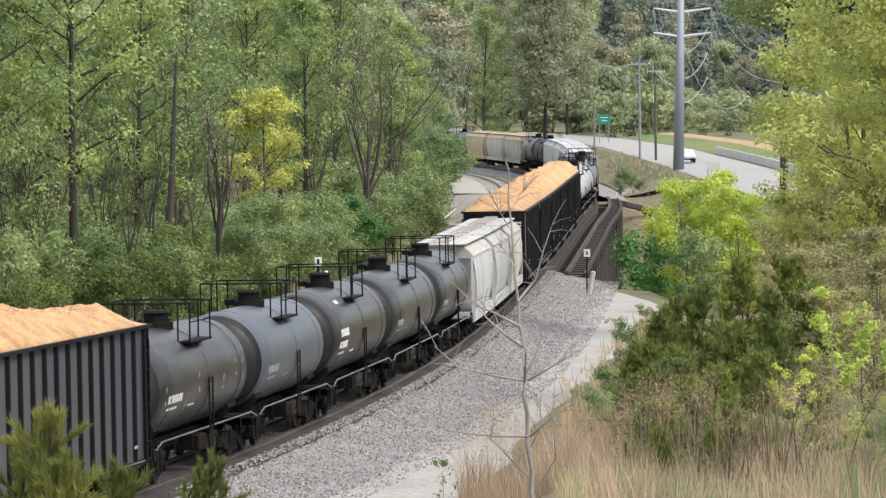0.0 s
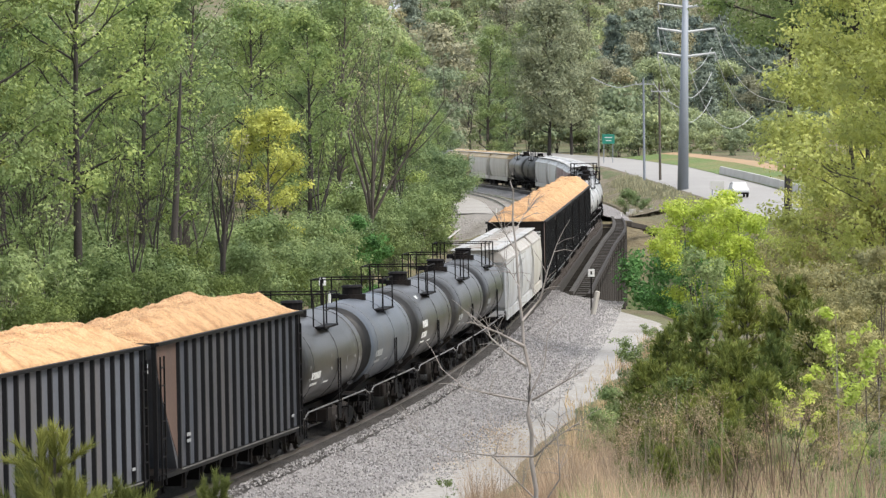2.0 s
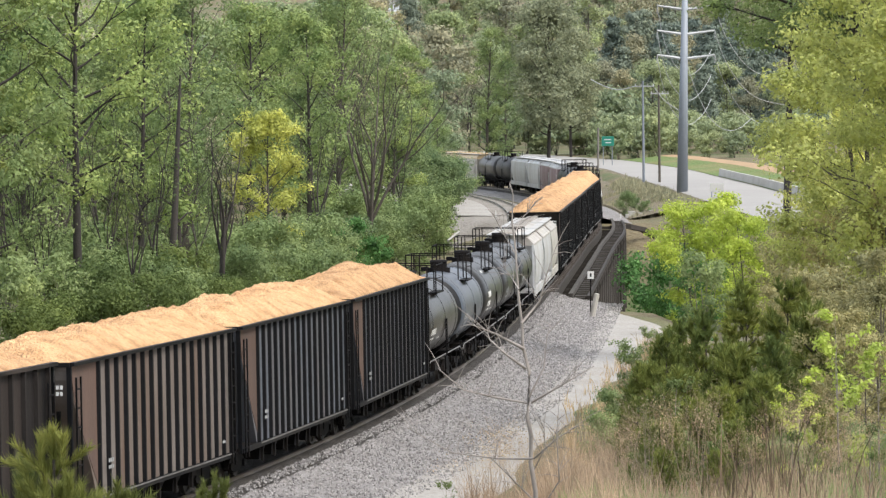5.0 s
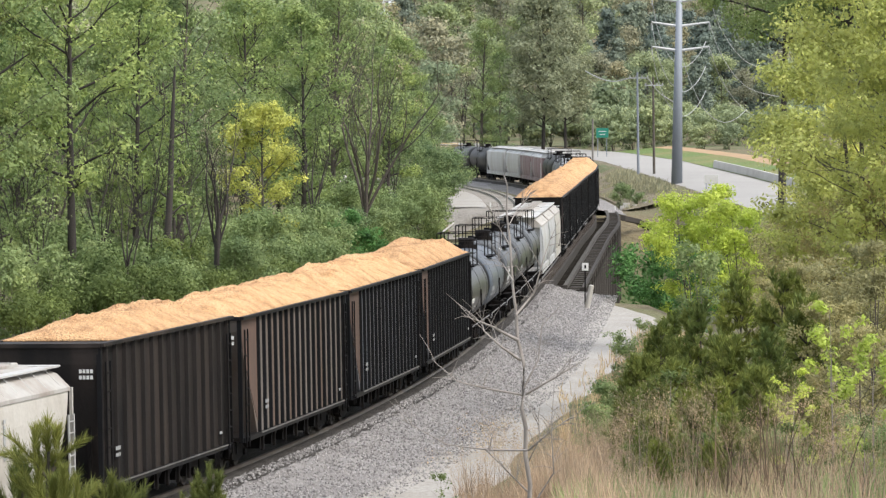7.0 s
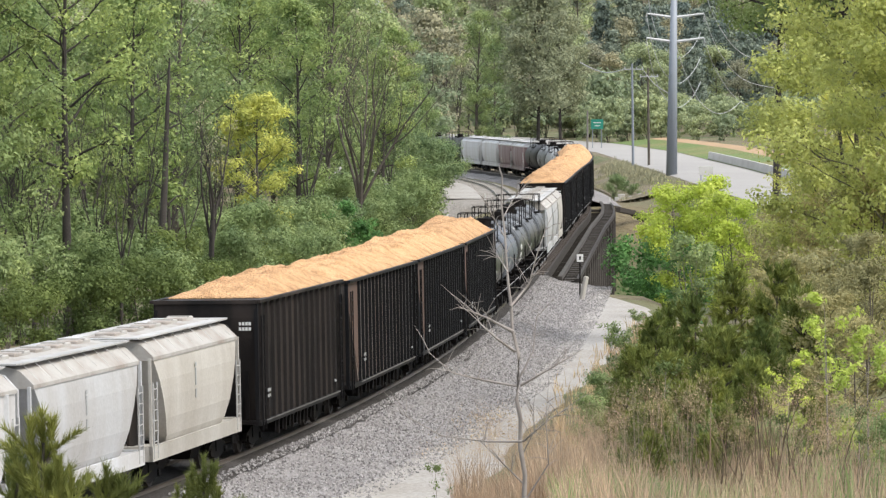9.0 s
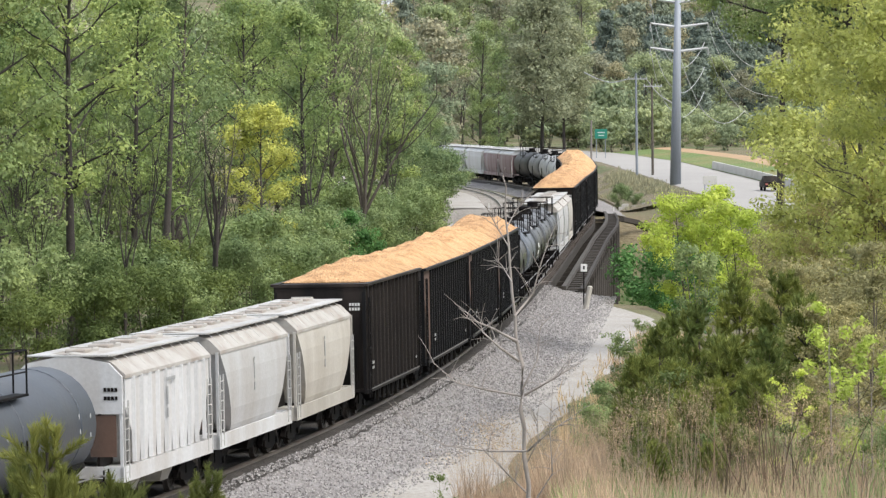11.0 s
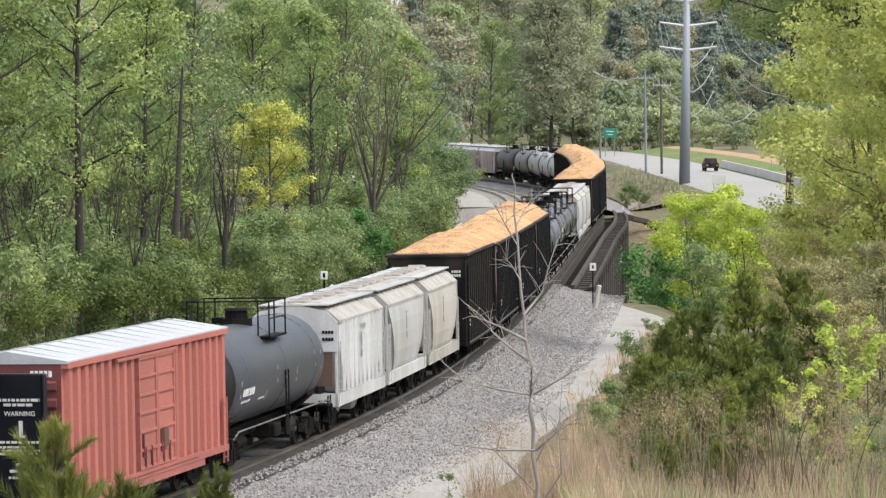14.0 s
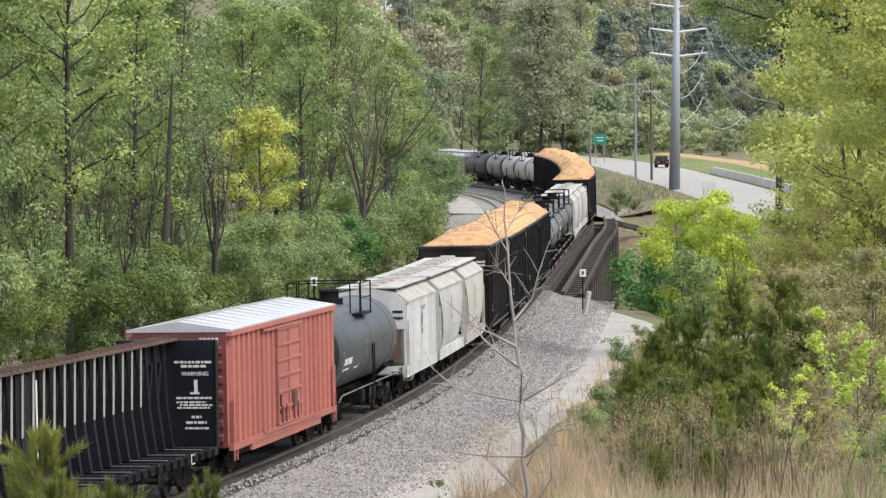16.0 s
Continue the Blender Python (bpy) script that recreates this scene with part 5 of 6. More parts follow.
def plant(src, x, y, k=1.0, turn=None, sink=0.15, label="", group=""):
    """Sets the first one, or a copy of it, on the ground, k times its size."""
    rz = random.uniform(0, 360) if turn is None else turn
    m = pose(x, y, ground_z(x, y) - sink, 0, 0, rz) @ Matrix.Scale(k, 4)
    if src.name not in _used:
        _used.add(src.name)
        src.matrix_basis = m
        ob = src
    else:
        sc = src.scale.copy()
        ob = copy_thing(src, m @ Matrix.Diagonal((1 / sc.x, 1 / sc.y, 1 / sc.z, 1)))
    if label or group:
        tagged(ob, label, group=group)
    return ob


def plant_to(src, px, d, top_py, h, **kw):
    """Sets a plant of height h so that its tip stands at the wanted height."""
    x = px_place(px, d)
    plant(src, x, d, max(0.3, (seen_z(top_py, d) - ground_z(x, d) + 0.15) / h), **kw)


WOODS = "trees of the wood"
T_SPRING = [grow(11, 22, 4.2, 0.36, 30, 22, 10000, 0.13, 0.8, M_BARK_DK, M_LF_SPRING, "tall slender tree in fresh light-green spring leaf"),
            grow(12, 20, 3.8, 0.28, 28, 28, 9500, 0.13, 0.78, M_BARK_DK, M_LF_SPRING, "slender tree in fresh green spring leaf"),
            grow(13, 23, 4.6, 0.14, 34, 30, 11000, 0.125, 0.85, M_BARK, M_LF_MID, "tall tree in mid-green spring leaf", corners=3),
            grow(14, 19, 4.0, 0.08, 32, 25, 11000, 0.125, 0.85, M_BARK, M_LF_MID, "leafy mid-green woodland tree", corners=3)]
T_DEEP = grow(15, 6, 2.5, 0.05, 20, 20, 9000, 0.10, 0.42, M_BARK, M_LF_DEEP, "dense emerald-green shrub at the wood's edge", "shrub", name="shrub", forks=3)
T_YEL = grow(16, 12.8, 2.7, 0.3, 24, 30, 12000, 0.1, 0.55, M_BARK, M_LF_YEL, "tree with a bright yellow-green blossoming crown", per=130)
T_BARE = [bare_tree(17, 19, 0.3, 0.42, 0.28, 4, M_BARK, M_LF_GREY, "bare grey-brown tree with spreading upright limbs", 700, 6),
          bare_tree(18, 12.5, 0.2, 0.3, 0.5, 4, M_BARK_DK, M_LF_GREY, "small bare dark-trunked tree with fine twigs", 500, 5),
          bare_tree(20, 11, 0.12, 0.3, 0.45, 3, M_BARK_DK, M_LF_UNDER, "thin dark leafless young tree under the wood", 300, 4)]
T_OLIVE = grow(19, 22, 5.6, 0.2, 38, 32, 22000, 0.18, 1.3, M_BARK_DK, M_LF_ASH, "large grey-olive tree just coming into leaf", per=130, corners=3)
T_BUSH = [grow(21, 4.2, 2.2, 0.05, 18, 35, 8000, 0.085, 0.55, M_BARK, M_LF_UNDER, "leafy bush with many thin stems, shade in its leaf colour", "bush", name="bush", forks=4, corners=3),
          grow(22, 5.0, 2.4, 0.05, 18, 35, 8000, 0.085, 0.6, M_BARK, M_LF_MID, "soft mid-green bush in fresh leaf", "bush", name="bush", forks=4, corners=3),
          grow(23, 3.6, 1.8, 0.05, 20, 50, 2400, 0.075, 0.24, M_TWIG, M_LF_MID, "twiggy bush with sparse young leaves", "bush", name="bush", forks=5, per=25)]
T_FAR = [grow(31, 19, 5.0, 0.12, 24, 25, 6000, 0.26, 1.25, M_BARK, M_LF_FAR, "distant woodland tree, haze mixed into its soft green", twiggy=False, corners=3),
         grow(32, 21, 4.6, 0.12, 24, 25, 6000, 0.26, 1.25, M_BARK, M_LF_FARMID, "distant woodland tree, haze mixed into its mid green", twiggy=False, corners=3),
         grow(33, 20, 3.6, 0.15, 26, 12, 6000, 0.26, 1.05, M_BARK_DK, M_LF_FARPINE, "distant conifer on the hill, haze mixed into its grey-green", shape="cone", twiggy=False, corners=3),
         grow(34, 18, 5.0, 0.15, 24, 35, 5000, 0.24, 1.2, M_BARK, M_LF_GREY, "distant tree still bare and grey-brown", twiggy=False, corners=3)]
T_FARBUSH = grow(35, 5, 3.0, 0.02, 22, 20, 2200, 0.2, 0.75, M_BARK, M_LF_FAR, "bush beyond the highway verge, haze mixed into its soft green", "bush", twiggy=False, name="bush", forks=4, corners=3)
T_PINE_TALL = grow(41, 27, 4.5, 0.44, 20, 10, 9000, 0.1, 0.5, M_BARK_DK, M_LF_PINE, "tall pine with dark clustered needles", long=1.6)

rw = random.Random(5)
# first rank along the wood's edge
plant(T_PINE_TALL, px_place(-25, 185), 185, 0.9, 40, group=WOODS)
for px, d, i, k in ((140, 205, 0, 1.08), (45, 215, 1, 0.95), (250, 228, 1, 1.0), (330, 262, 2, 1.0), (545, 285, 1, 1.02), (600, 330, 2, 1.05), (722, 400, 3, 0.72), (752, 440, 1, 0.62), (775, 452, 3, 0.58), (740, 408, 3, 0.62),
                    (690, 372, 3, 0.78), (-40, 200, 2, 1.0)):
    plant(T_SPRING[i], px_place(px, d), d, k, group=WOODS)
plant(T_YEL, px_place(478, 246), 246, 1.04, group=WOODS)
plant(T_BARE[1], px_place(392, 224), 224, 1.0, group=WOODS)
plant(T_BARE[0], px_place(655, 298), 298, 0.98, group=WOODS)
plant(T_BARE[0], px_place(90, 232), 232, 0.7, 130, group=WOODS)
for px, d, k in ((12, 200, 0.95), (48, 206, 1.1), (78, 200, 0.85), (196, 212, 1.0), (232, 206, 0.9), (276, 214, 1.15), (345, 230, 0.9), (560, 268, 1.2), (705, 350, 1.0), (440, 252, 0.9), (170, 220, 1.2), (318, 236, 1.25)):
    plant(T_BARE[2], px_place(px, d), d, k, group=WOODS)
plant(T_BARE[1], px_place(830, 615), 615, 1.3, group=WOODS)
plant(T_DEEP, px_place(628, 272), 272, 1.0)
# second and third rank, filling the wood
for k in range(34):
    px = -60 + (k * 27.5) + rw.uniform(-14, 14)
    d = 250 + 0.16 * max(px, 0) + rw.uniform(0, 45)
    if px < 765:
        plant(T_SPRING[rw.choice((0, 1, 2, 3, 2, 3))], px_place(px, d + (60 if px > 700 else 0)), d + (60 if px > 700 else 0), rw.uniform(0.8, 1.12) * (0.8 if px > 720 else 1), group=WOODS)
for k in range(26):
    px = -60 + (k * 34) + rw.uniform(-16, 16)
    d = 330 + 0.18 * max(px, 0) + rw.uniform(0, 70)
    if px > 690:
        d = rw.uniform(600, 680)
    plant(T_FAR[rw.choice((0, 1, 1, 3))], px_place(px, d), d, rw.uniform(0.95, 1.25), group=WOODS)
# bushes at the foot of the wood
for px, d, i, k in ((30, 190, 2, 1.4), (95, 193, 2, 1.5), (150, 196, 0, 1.2), (240, 214, 0, 1.25), (300, 218, 0, 1.25), (345, 222, 0, 0.95), (430, 238, 1, 1.2), (500, 244, 1, 1.25),
                    (545, 262, 1, 1.2), (575, 280, 1, 1.0), (700, 320, 1, 1.1), (725, 345, 0, 1.0), (748, 380, 1, 1.1), (772, 415, 1, 1.1), (790, 450, 1, 1.0), (795, 400, 1, 1.2), (770, 362, 1, 1.3), (735, 332, 1, 1.25), (812, 440, 1, 0.95), (752, 350, 0, 1.1), (785, 425, 0, 1.1), (-20, 188, 2, 1.5),
                    (190, 210, 1, 1.1), (395, 244, 1, 0.9), (20, 205, 1, 1.3), (120, 214, 1, 1.3), (620, 318, 1, 1.3), (670, 330, 1, 1.2)):
    plant(T_BUSH[i], px_place(px, d), d, k, group="bushes at the wood's foot")
for px, d, i, k in ((65, 186, 0, 0.9), (185, 192, 0, 1.0), (270, 202, 0, 1.0), (330, 208, 1, 0.9), (375, 214, 0, 0.9), (450, 228, 1, 1.0), (520, 236, 1, 0.95), (590, 268, 1, 0.95), (650, 284, 0, 1.0), (410, 222, 0, 0.85), (485, 232, 0, 0.9), (555, 252, 1, 0.9), (610, 285, 1, 1.0), (690, 305, 1, 1.0)):
    plant(T_BUSH[i], px_place(px, d), d, k, group="bushes at the wood's foot")
# dead broken trunk
bv, bf = [], []
limb(bv, bf, [Vector((0, 0, 0)), Vector((0.1, 0, 4)), Vector((0.35, 0, 9)), Vector((0.5, 0, 13)), Vector((0.62, 0, 15.6))], 0.3, 0.05, 8)
for z, a, b, e in ((11.5, 1.1, 0.9, 0.02), (12.6, 0.9, -0.8, 0.02), (10.2, -1.0, 0.6, 0.03), (8.0, -1.2, 1.4, 0.03), (7.0, 1.0, 1.6, 0.03)):
    o = Vector((0.04 * z, 0, z))
    limb(bv, bf, [o, o + Vector((a * 0.7, 0.2, b * 0.4)), o + Vector((a, 0.3, b - 0.9))], 0.07, e, 5)
snag = tagged(raw("dead_tree", bv, bf, M_BARK_DK, smooth=True), "dead broken tree trunk standing at the wood's edge", "dead tree")
sx = px_place(300, 222)
snag.matrix_basis = pose(sx, 222, ground_z(sx, 222) - 0.2)

# far woods and the big trees by the bend
plant(T_OLIVE, px_place(970, 570), 570, 1.12, group=WOODS)
plant(T_OLIVE, px_place(1010, 610), 610, 0.9, group=WOODS)
plant(T_SPRING[2], px_place(862, 570), 570, 0.98, group=WOODS)
plant(T_SPRING[3], px_place(895, 600), 600, 0.9, group=WOODS)
plant(T_FAR[0], px_place(775, 560), 560, 0.85, group=WOODS)
for px, d, i, k in [(1095, 590, 0, 0.3), (1130, 600, 0, 0.27), (1165, 600, 0, 0.32), (1190, 605, 1, 0.25), (1075, 640, 1, 0.45), (1255, 600, 3, 0.2), (1300, 600, 3, 0.22), (1220, 610, 3, 0.2)] + [(1040 + j * 24, 625 + (j * 37) % 50, (0, 3, 0, 3, 1)[j % 5], 0.27 + 0.03 * (j % 3)) for j in range(18)] + [(880 + j * 26, 640, (0, 3, 1)[j % 3], 0.4) for j in range(8)]:
    plant(T_FARBUSH, px_place(px, d), d, k * rw.uniform(3.2, 4.6), group="bushes beyond the highway")
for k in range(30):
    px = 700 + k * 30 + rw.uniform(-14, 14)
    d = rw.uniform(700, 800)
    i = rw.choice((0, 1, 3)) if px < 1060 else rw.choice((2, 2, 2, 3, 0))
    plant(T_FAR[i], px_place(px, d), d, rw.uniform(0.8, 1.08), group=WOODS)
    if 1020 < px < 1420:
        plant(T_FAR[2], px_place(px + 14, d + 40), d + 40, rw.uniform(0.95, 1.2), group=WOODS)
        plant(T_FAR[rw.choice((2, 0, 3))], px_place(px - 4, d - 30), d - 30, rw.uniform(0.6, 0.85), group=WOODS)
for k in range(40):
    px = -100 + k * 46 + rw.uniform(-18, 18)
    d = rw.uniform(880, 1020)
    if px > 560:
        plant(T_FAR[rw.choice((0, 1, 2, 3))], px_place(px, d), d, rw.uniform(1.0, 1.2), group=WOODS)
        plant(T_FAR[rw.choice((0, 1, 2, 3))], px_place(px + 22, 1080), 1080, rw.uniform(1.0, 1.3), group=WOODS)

# right-hand side: gully thicket, tall yellow-green trees, young pines
T_LIME = grow(51, 8.6, 3.6, 0.1, 26, 28, 15000, 0.1, 0.5, M_BARK, M_LF_LIME, "bushy tree in vivid lime-green young leaf", forks=3)
T_THICK = grow(52, 6, 3.0, 0.05, 24, 25, 7000, 0.1, 0.45, M_BARK, M_LF_DEEP, "dark green thicket in the gully", "thicket", name="thicket", forks=4)
T_GOLD = grow(53, 16.5, 4.4, 0.1, 48, 20, 38000, 0.095, 0.55, M_BARK, M_LF_GOLD, "large yellow-green tree on the bank", forks=2)
T_CATKIN = grow(54, 9.5, 4.0, 0.05, 32, 20, 18000, 0.085, 0.42, M_BARK, M_LF_OLIVE, "brown-olive tree hung with catkins", forks=3, per=70)
plant_to(T_LIME, 1240, 236, 345, 8.6)
plant_to(T_LIME, 1325, 224, 372, 8.6)
plant_to(T_THICK, 1205, 240, 440, 6.0, group="gully thicket")
plant_to(T_THICK, 1235, 226, 455, 6.0, group="gully thicket")
plant_to(T_THICK, 1190, 262, 440, 6.0, group="gully thicket")
plant(T_BUSH[2], px_place(1250, 205), 205, 1.3, group="gully thicket")
plant(T_GOLD, px_place(1545, 142), 142, 0.94, 20)
plant(T_GOLD, px_place(1625, 130), 130, 0.95, 170)
T_CROWN = grow(55, 20, 3.4, 0.64, 26, 10, 15000, 0.09, 0.55, M_BARK_DK, M_LF_SPRING, "tall tree with a bright green overhanging crown")
plant(T_CROWN, px_place(1392, 182), 182, 1.05, 60)
plant(T_CROWN, px_place(1520, 180), 180, 1.1, 200)
plant(T_CATKIN, px_place(1465, 150), 150, 0.72)
plant(T_CATKIN, px_place(1560, 132), 132, 0.8)
plant(T_CATKIN, px_place(1412, 166), 166, 0.62)
plant(T_GOLD, px_place(1470, 158), 158, 0.62, 250)
for px, d, top in ((1490, 118, 470), (1555, 112, 440), (1530, 100, 545), (1420, 122, 500)):
    plant_to(T_CATKIN, px, d, top, 9.5, group="catkin shrubs on the bank")


def young_pine(seed, H, R, mat=None, needle=0.075, fine=1.0):
    """A young pine: whorled limbs with bottle-brush needles and upright candles."""
    rnd, rs = random.Random(seed), np.random.RandomState(seed)
    tv, tf, nv = [], [], []
    limb(tv, tf, [Vector((0, 0, 0)), Vector((0.03, 0, H * 0.5)), Vector((0, 0.02, H))], H * 0.016, 0.012, 6)

    def brush(a, b, n):
        n = int(n / fine ** 1.4)
        t = rs.uniform(0.25, 1.02, (n, 1))
        p = np.array(a) + (np.array(b) - np.array(a)) * t
        axis_v = np.array((b - a).normalized())
        d = rs.normal(size=(n, 3))
        d -= (d @ axis_v)[:, None] * axis_v
        d /= np.linalg.norm(d, axis=1)[:, None]
        d = d * 0.62 + axis_v * 0.85 + np.array((0, 0, 0.22))
        L = rs.uniform(0.11, 0.21, (n, 1)) * fine
        w = np.cross(d, rs.normal(size=(n, 3)))
        w /= np.linalg.norm(w, axis=1)[:, None]
        q = np.stack([p - w * needle * 0.22, p + w * needle * 0.22, p + d * L], 1)
        nv.append(q.reshape(-1, 3))
    z = H * 0.08
    while z < H * 0.97:
        q = z / H
        for i in range(rnd.randint(4, 6)):
            az, el = rnd.uniform(0, 6.28), radians(12 + 40 * q + rnd.uniform(-8, 8))
            ln = R * (1.05 - q) ** 0.7 * rnd.uniform(0.7, 1.1) + 0.1
            d = Vector((math.cos(az) * math.cos(el), math.sin(az) * math.cos(el), math.sin(el)))
            o = Vector((0, 0, z))
            e = o + d * ln + Vector((0, 0, ln * 0.18))
            limb(tv, tf, [o, o + d * ln * 0.55, e], 0.02, 0.006, 4)
            brush(o + d * ln * 0.3, e, int(90 * ln) + 30)
            for j in range(int(ln * 6) + 1):
                s0 = o + d * ln * rnd.uniform(0.35, 0.95)
                e2 = s0 + Vector((rnd.uniform(-1, 1), rnd.uniform(-1, 1), rnd.uniform(0.1, 0.9))).normalized() * 0.32
                brush(s0, e2, 46)
            up = e + Vector((0, 0, 0.2))
            brush(e, up, 40)
        z += H * 0.07 + 0.12
    brush(Vector((0, 0, H * 0.85)), Vector((0, 0, H + 0.2)), 160)
    thing = tagged(new("young_pine"), "young pine with tufted olive-green needles", "pine tree")
    raw("trunk", tv, tf, M_BARK, thing, smooth=True)
    v = np.concatenate(nv)
    raw("needles", v.tolist(), np.arange(len(v)).reshape(-1, 3).tolist(), mat or M_LF_PINE, thing)
    return thing


PINES = [young_pine(61, 4.2, 1.5), young_pine(62, 3.4, 1.2), young_pine(63, 4.8, 1.6)]


for px, d, top, i, h in ((1180, 118, 585, 0, 4.4), (1250, 112, 545, 2, 5.0), (1320, 120, 500, 0, 4.4), (1395, 112, 490, 2, 5.0), (1210, 104, 650, 1, 3.6), (1300, 100, 610, 1, 3.6), 
                       (1440, 104, 540, 1, 3.6), (1145, 112, 640, 1, 3.6), (1275, 92, 680, 1, 3.6), (1375, 96, 600, 0, 4.4), (1165, 88, 680, 1, 3.6), (1230, 82, 700, 1, 3.6), (1290, 78, 740, 1, 3.6), (1350, 84, 660, 1, 3.6), (1130, 96, 700, 1, 3.6), (1155, 74, 740, 1, 3.6), (1220, 70, 770, 1, 3.6), (1310, 68, 790, 1, 3.6), (1430, 78, 690, 1, 3.6), (1185, 60, 735, 1, 3.6), (1245, 58, 720, 1, 3.6), (1150, 64, 775, 1, 3.6), (1300, 60, 745, 1, 3.6), (1215, 54, 800, 1, 3.6), (1172, 130, 590, 0, 4.4), (1205, 126, 560, 2, 5.0), (1345, 56, 790, 1, 3.6), (1270, 48, 810, 1, 3.6), (1170, 50, 820, 1, 3.6)):
    plant_to(PINES[i], px, d, top, h, group="young pines on the bank")
NEARPINES = [young_pine(64, 2.4, 0.2, M_LF_TIP, 0.016, 0.5), young_pine(65, 1.9, 0.24, M_LF_TIP, 0.016, 0.5)]
for px, d, top, i, h in ((92, 38, 752, 0, 2.6), (40, 39, 812, 1, 2.1), (378, 40, 832, 1, 2.1), (205, 39, 850, 1, 2.1), (120, 37, 838, 1, 2.1), (350, 41, 868, 1, 2.1)):
    plant_to(NEARPINES[i], px, d, top, h, group="pine tips below the camera")

# the lime-leaved sapling, its leaves large and bright
T_SAP = grow(71, 4.2, 1.15, 0.2, 14, 30, 1300, 0.055, 0.11, M_TWIG, M_LF_LIME, "small sapling with bright lime-green leaf bunches", "sapling", name="sapling", trunk_r=0.03, sub=4, forks=2, per=14)
plant_to(T_SAP, 1490, 62, 545, 4.2, turn=30)
plant_to(T_SAP, 1410, 60, 660, 4.2, turn=200)
plant_to(T_SAP, 1560, 66, 600, 4.2, turn=100)
T_BRUSH = grow(73, 2.0, 1.1, 0.02, 26, 55, 260, 0.014, 0.1, M_REDTWIG, M_STRAW, "bare reddish-brown brush on the bank", "brush", name="brush", trunk_r=0.012, sub=6, forks=6, twigs=5, per=5)
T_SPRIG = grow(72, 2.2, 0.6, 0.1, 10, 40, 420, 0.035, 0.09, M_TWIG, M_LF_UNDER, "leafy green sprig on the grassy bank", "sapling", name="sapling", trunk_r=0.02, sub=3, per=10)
plant_to(T_SPRIG, 790, 52, 842, 2.2)
plant_to(T_SPRIG, 1195, 85, 660, 2.2)
plant_to(T_SPRIG, 1160, 90, 690, 2.2)
for px, d, top in ((1330, 58, 760), (1440, 52, 800), (1240, 60, 790), (1180, 66, 770), (1545, 50, 790), (1120, 72, 790), (1370, 48, 800), (1480, 46, 815), (1265, 50, 780)):
    plant_to(T_SPRIG, px, d, top, 2.2, group="leafy sprigs on the bank")
for px, d, top in ((1270, 66, 770), (1380, 60, 770), (1480, 56, 740), (1075, 84, 790), (1020, 92, 780), (960, 98, 800), (900, 104, 800), (1110, 80, 740), (1090, 58, 775), (1040, 60, 790), (1350, 56, 730), (1410, 52, 755), (1500, 48, 770), (1130, 52, 815), (1280, 50, 800), (1450, 58, 700)):
    plant_to(T_BRUSH, px, d, top, 2.0, group="bare brush on the bank")
for px, d, top in ((1105, 122, 690), (1082, 116, 730), (1400, 74, 800), (1540, 70, 760), (1250, 70, 830)):
    plant_to(T_BUSH[1], px, d, top, 5.0, group="low bushes on the bank")
for px, d, top in ((1150, 186, 570), (1120, 150, 600)):
    plant_to(T_BUSH[2], px, d, top, 3.8, group="low bushes on the bank")

rg = random.Random(31)
for k in range(22):
    plant_to(T_BRUSH, 1120 + 20.5 * k + rg.uniform(-9, 9), rg.uniform(44, 62), rg.uniform(690, 800), 2.0, group="bare brush on the bank")
for k in range(12):
    plant_to(T_SPRIG, 1110 + 38 * k + rg.uniform(-12, 12), rg.uniform(46, 64), rg.uniform(740, 830), 2.2, group="leafy sprigs on the bank")
for k in range(14):
    plant_to(T_BRUSH, 850 + 20 * k + rg.uniform(-8, 8), rg.uniform(84, 100), rg.uniform(745, 800) - 0.25 * 20 * k * 0.5, 2.0, group="bare brush on the bank")

# bare white-barked sapling close to the camera
bare = tagged(new("bare_sapling"), "leafless pale-barked sapling with thin spreading twigs", "sapling")
sv, sf = [], []
D0 = 62.0


def at_px(px, py, d=D0):
    return Vector((px_place(px, d), d, seen_z(py, d)))


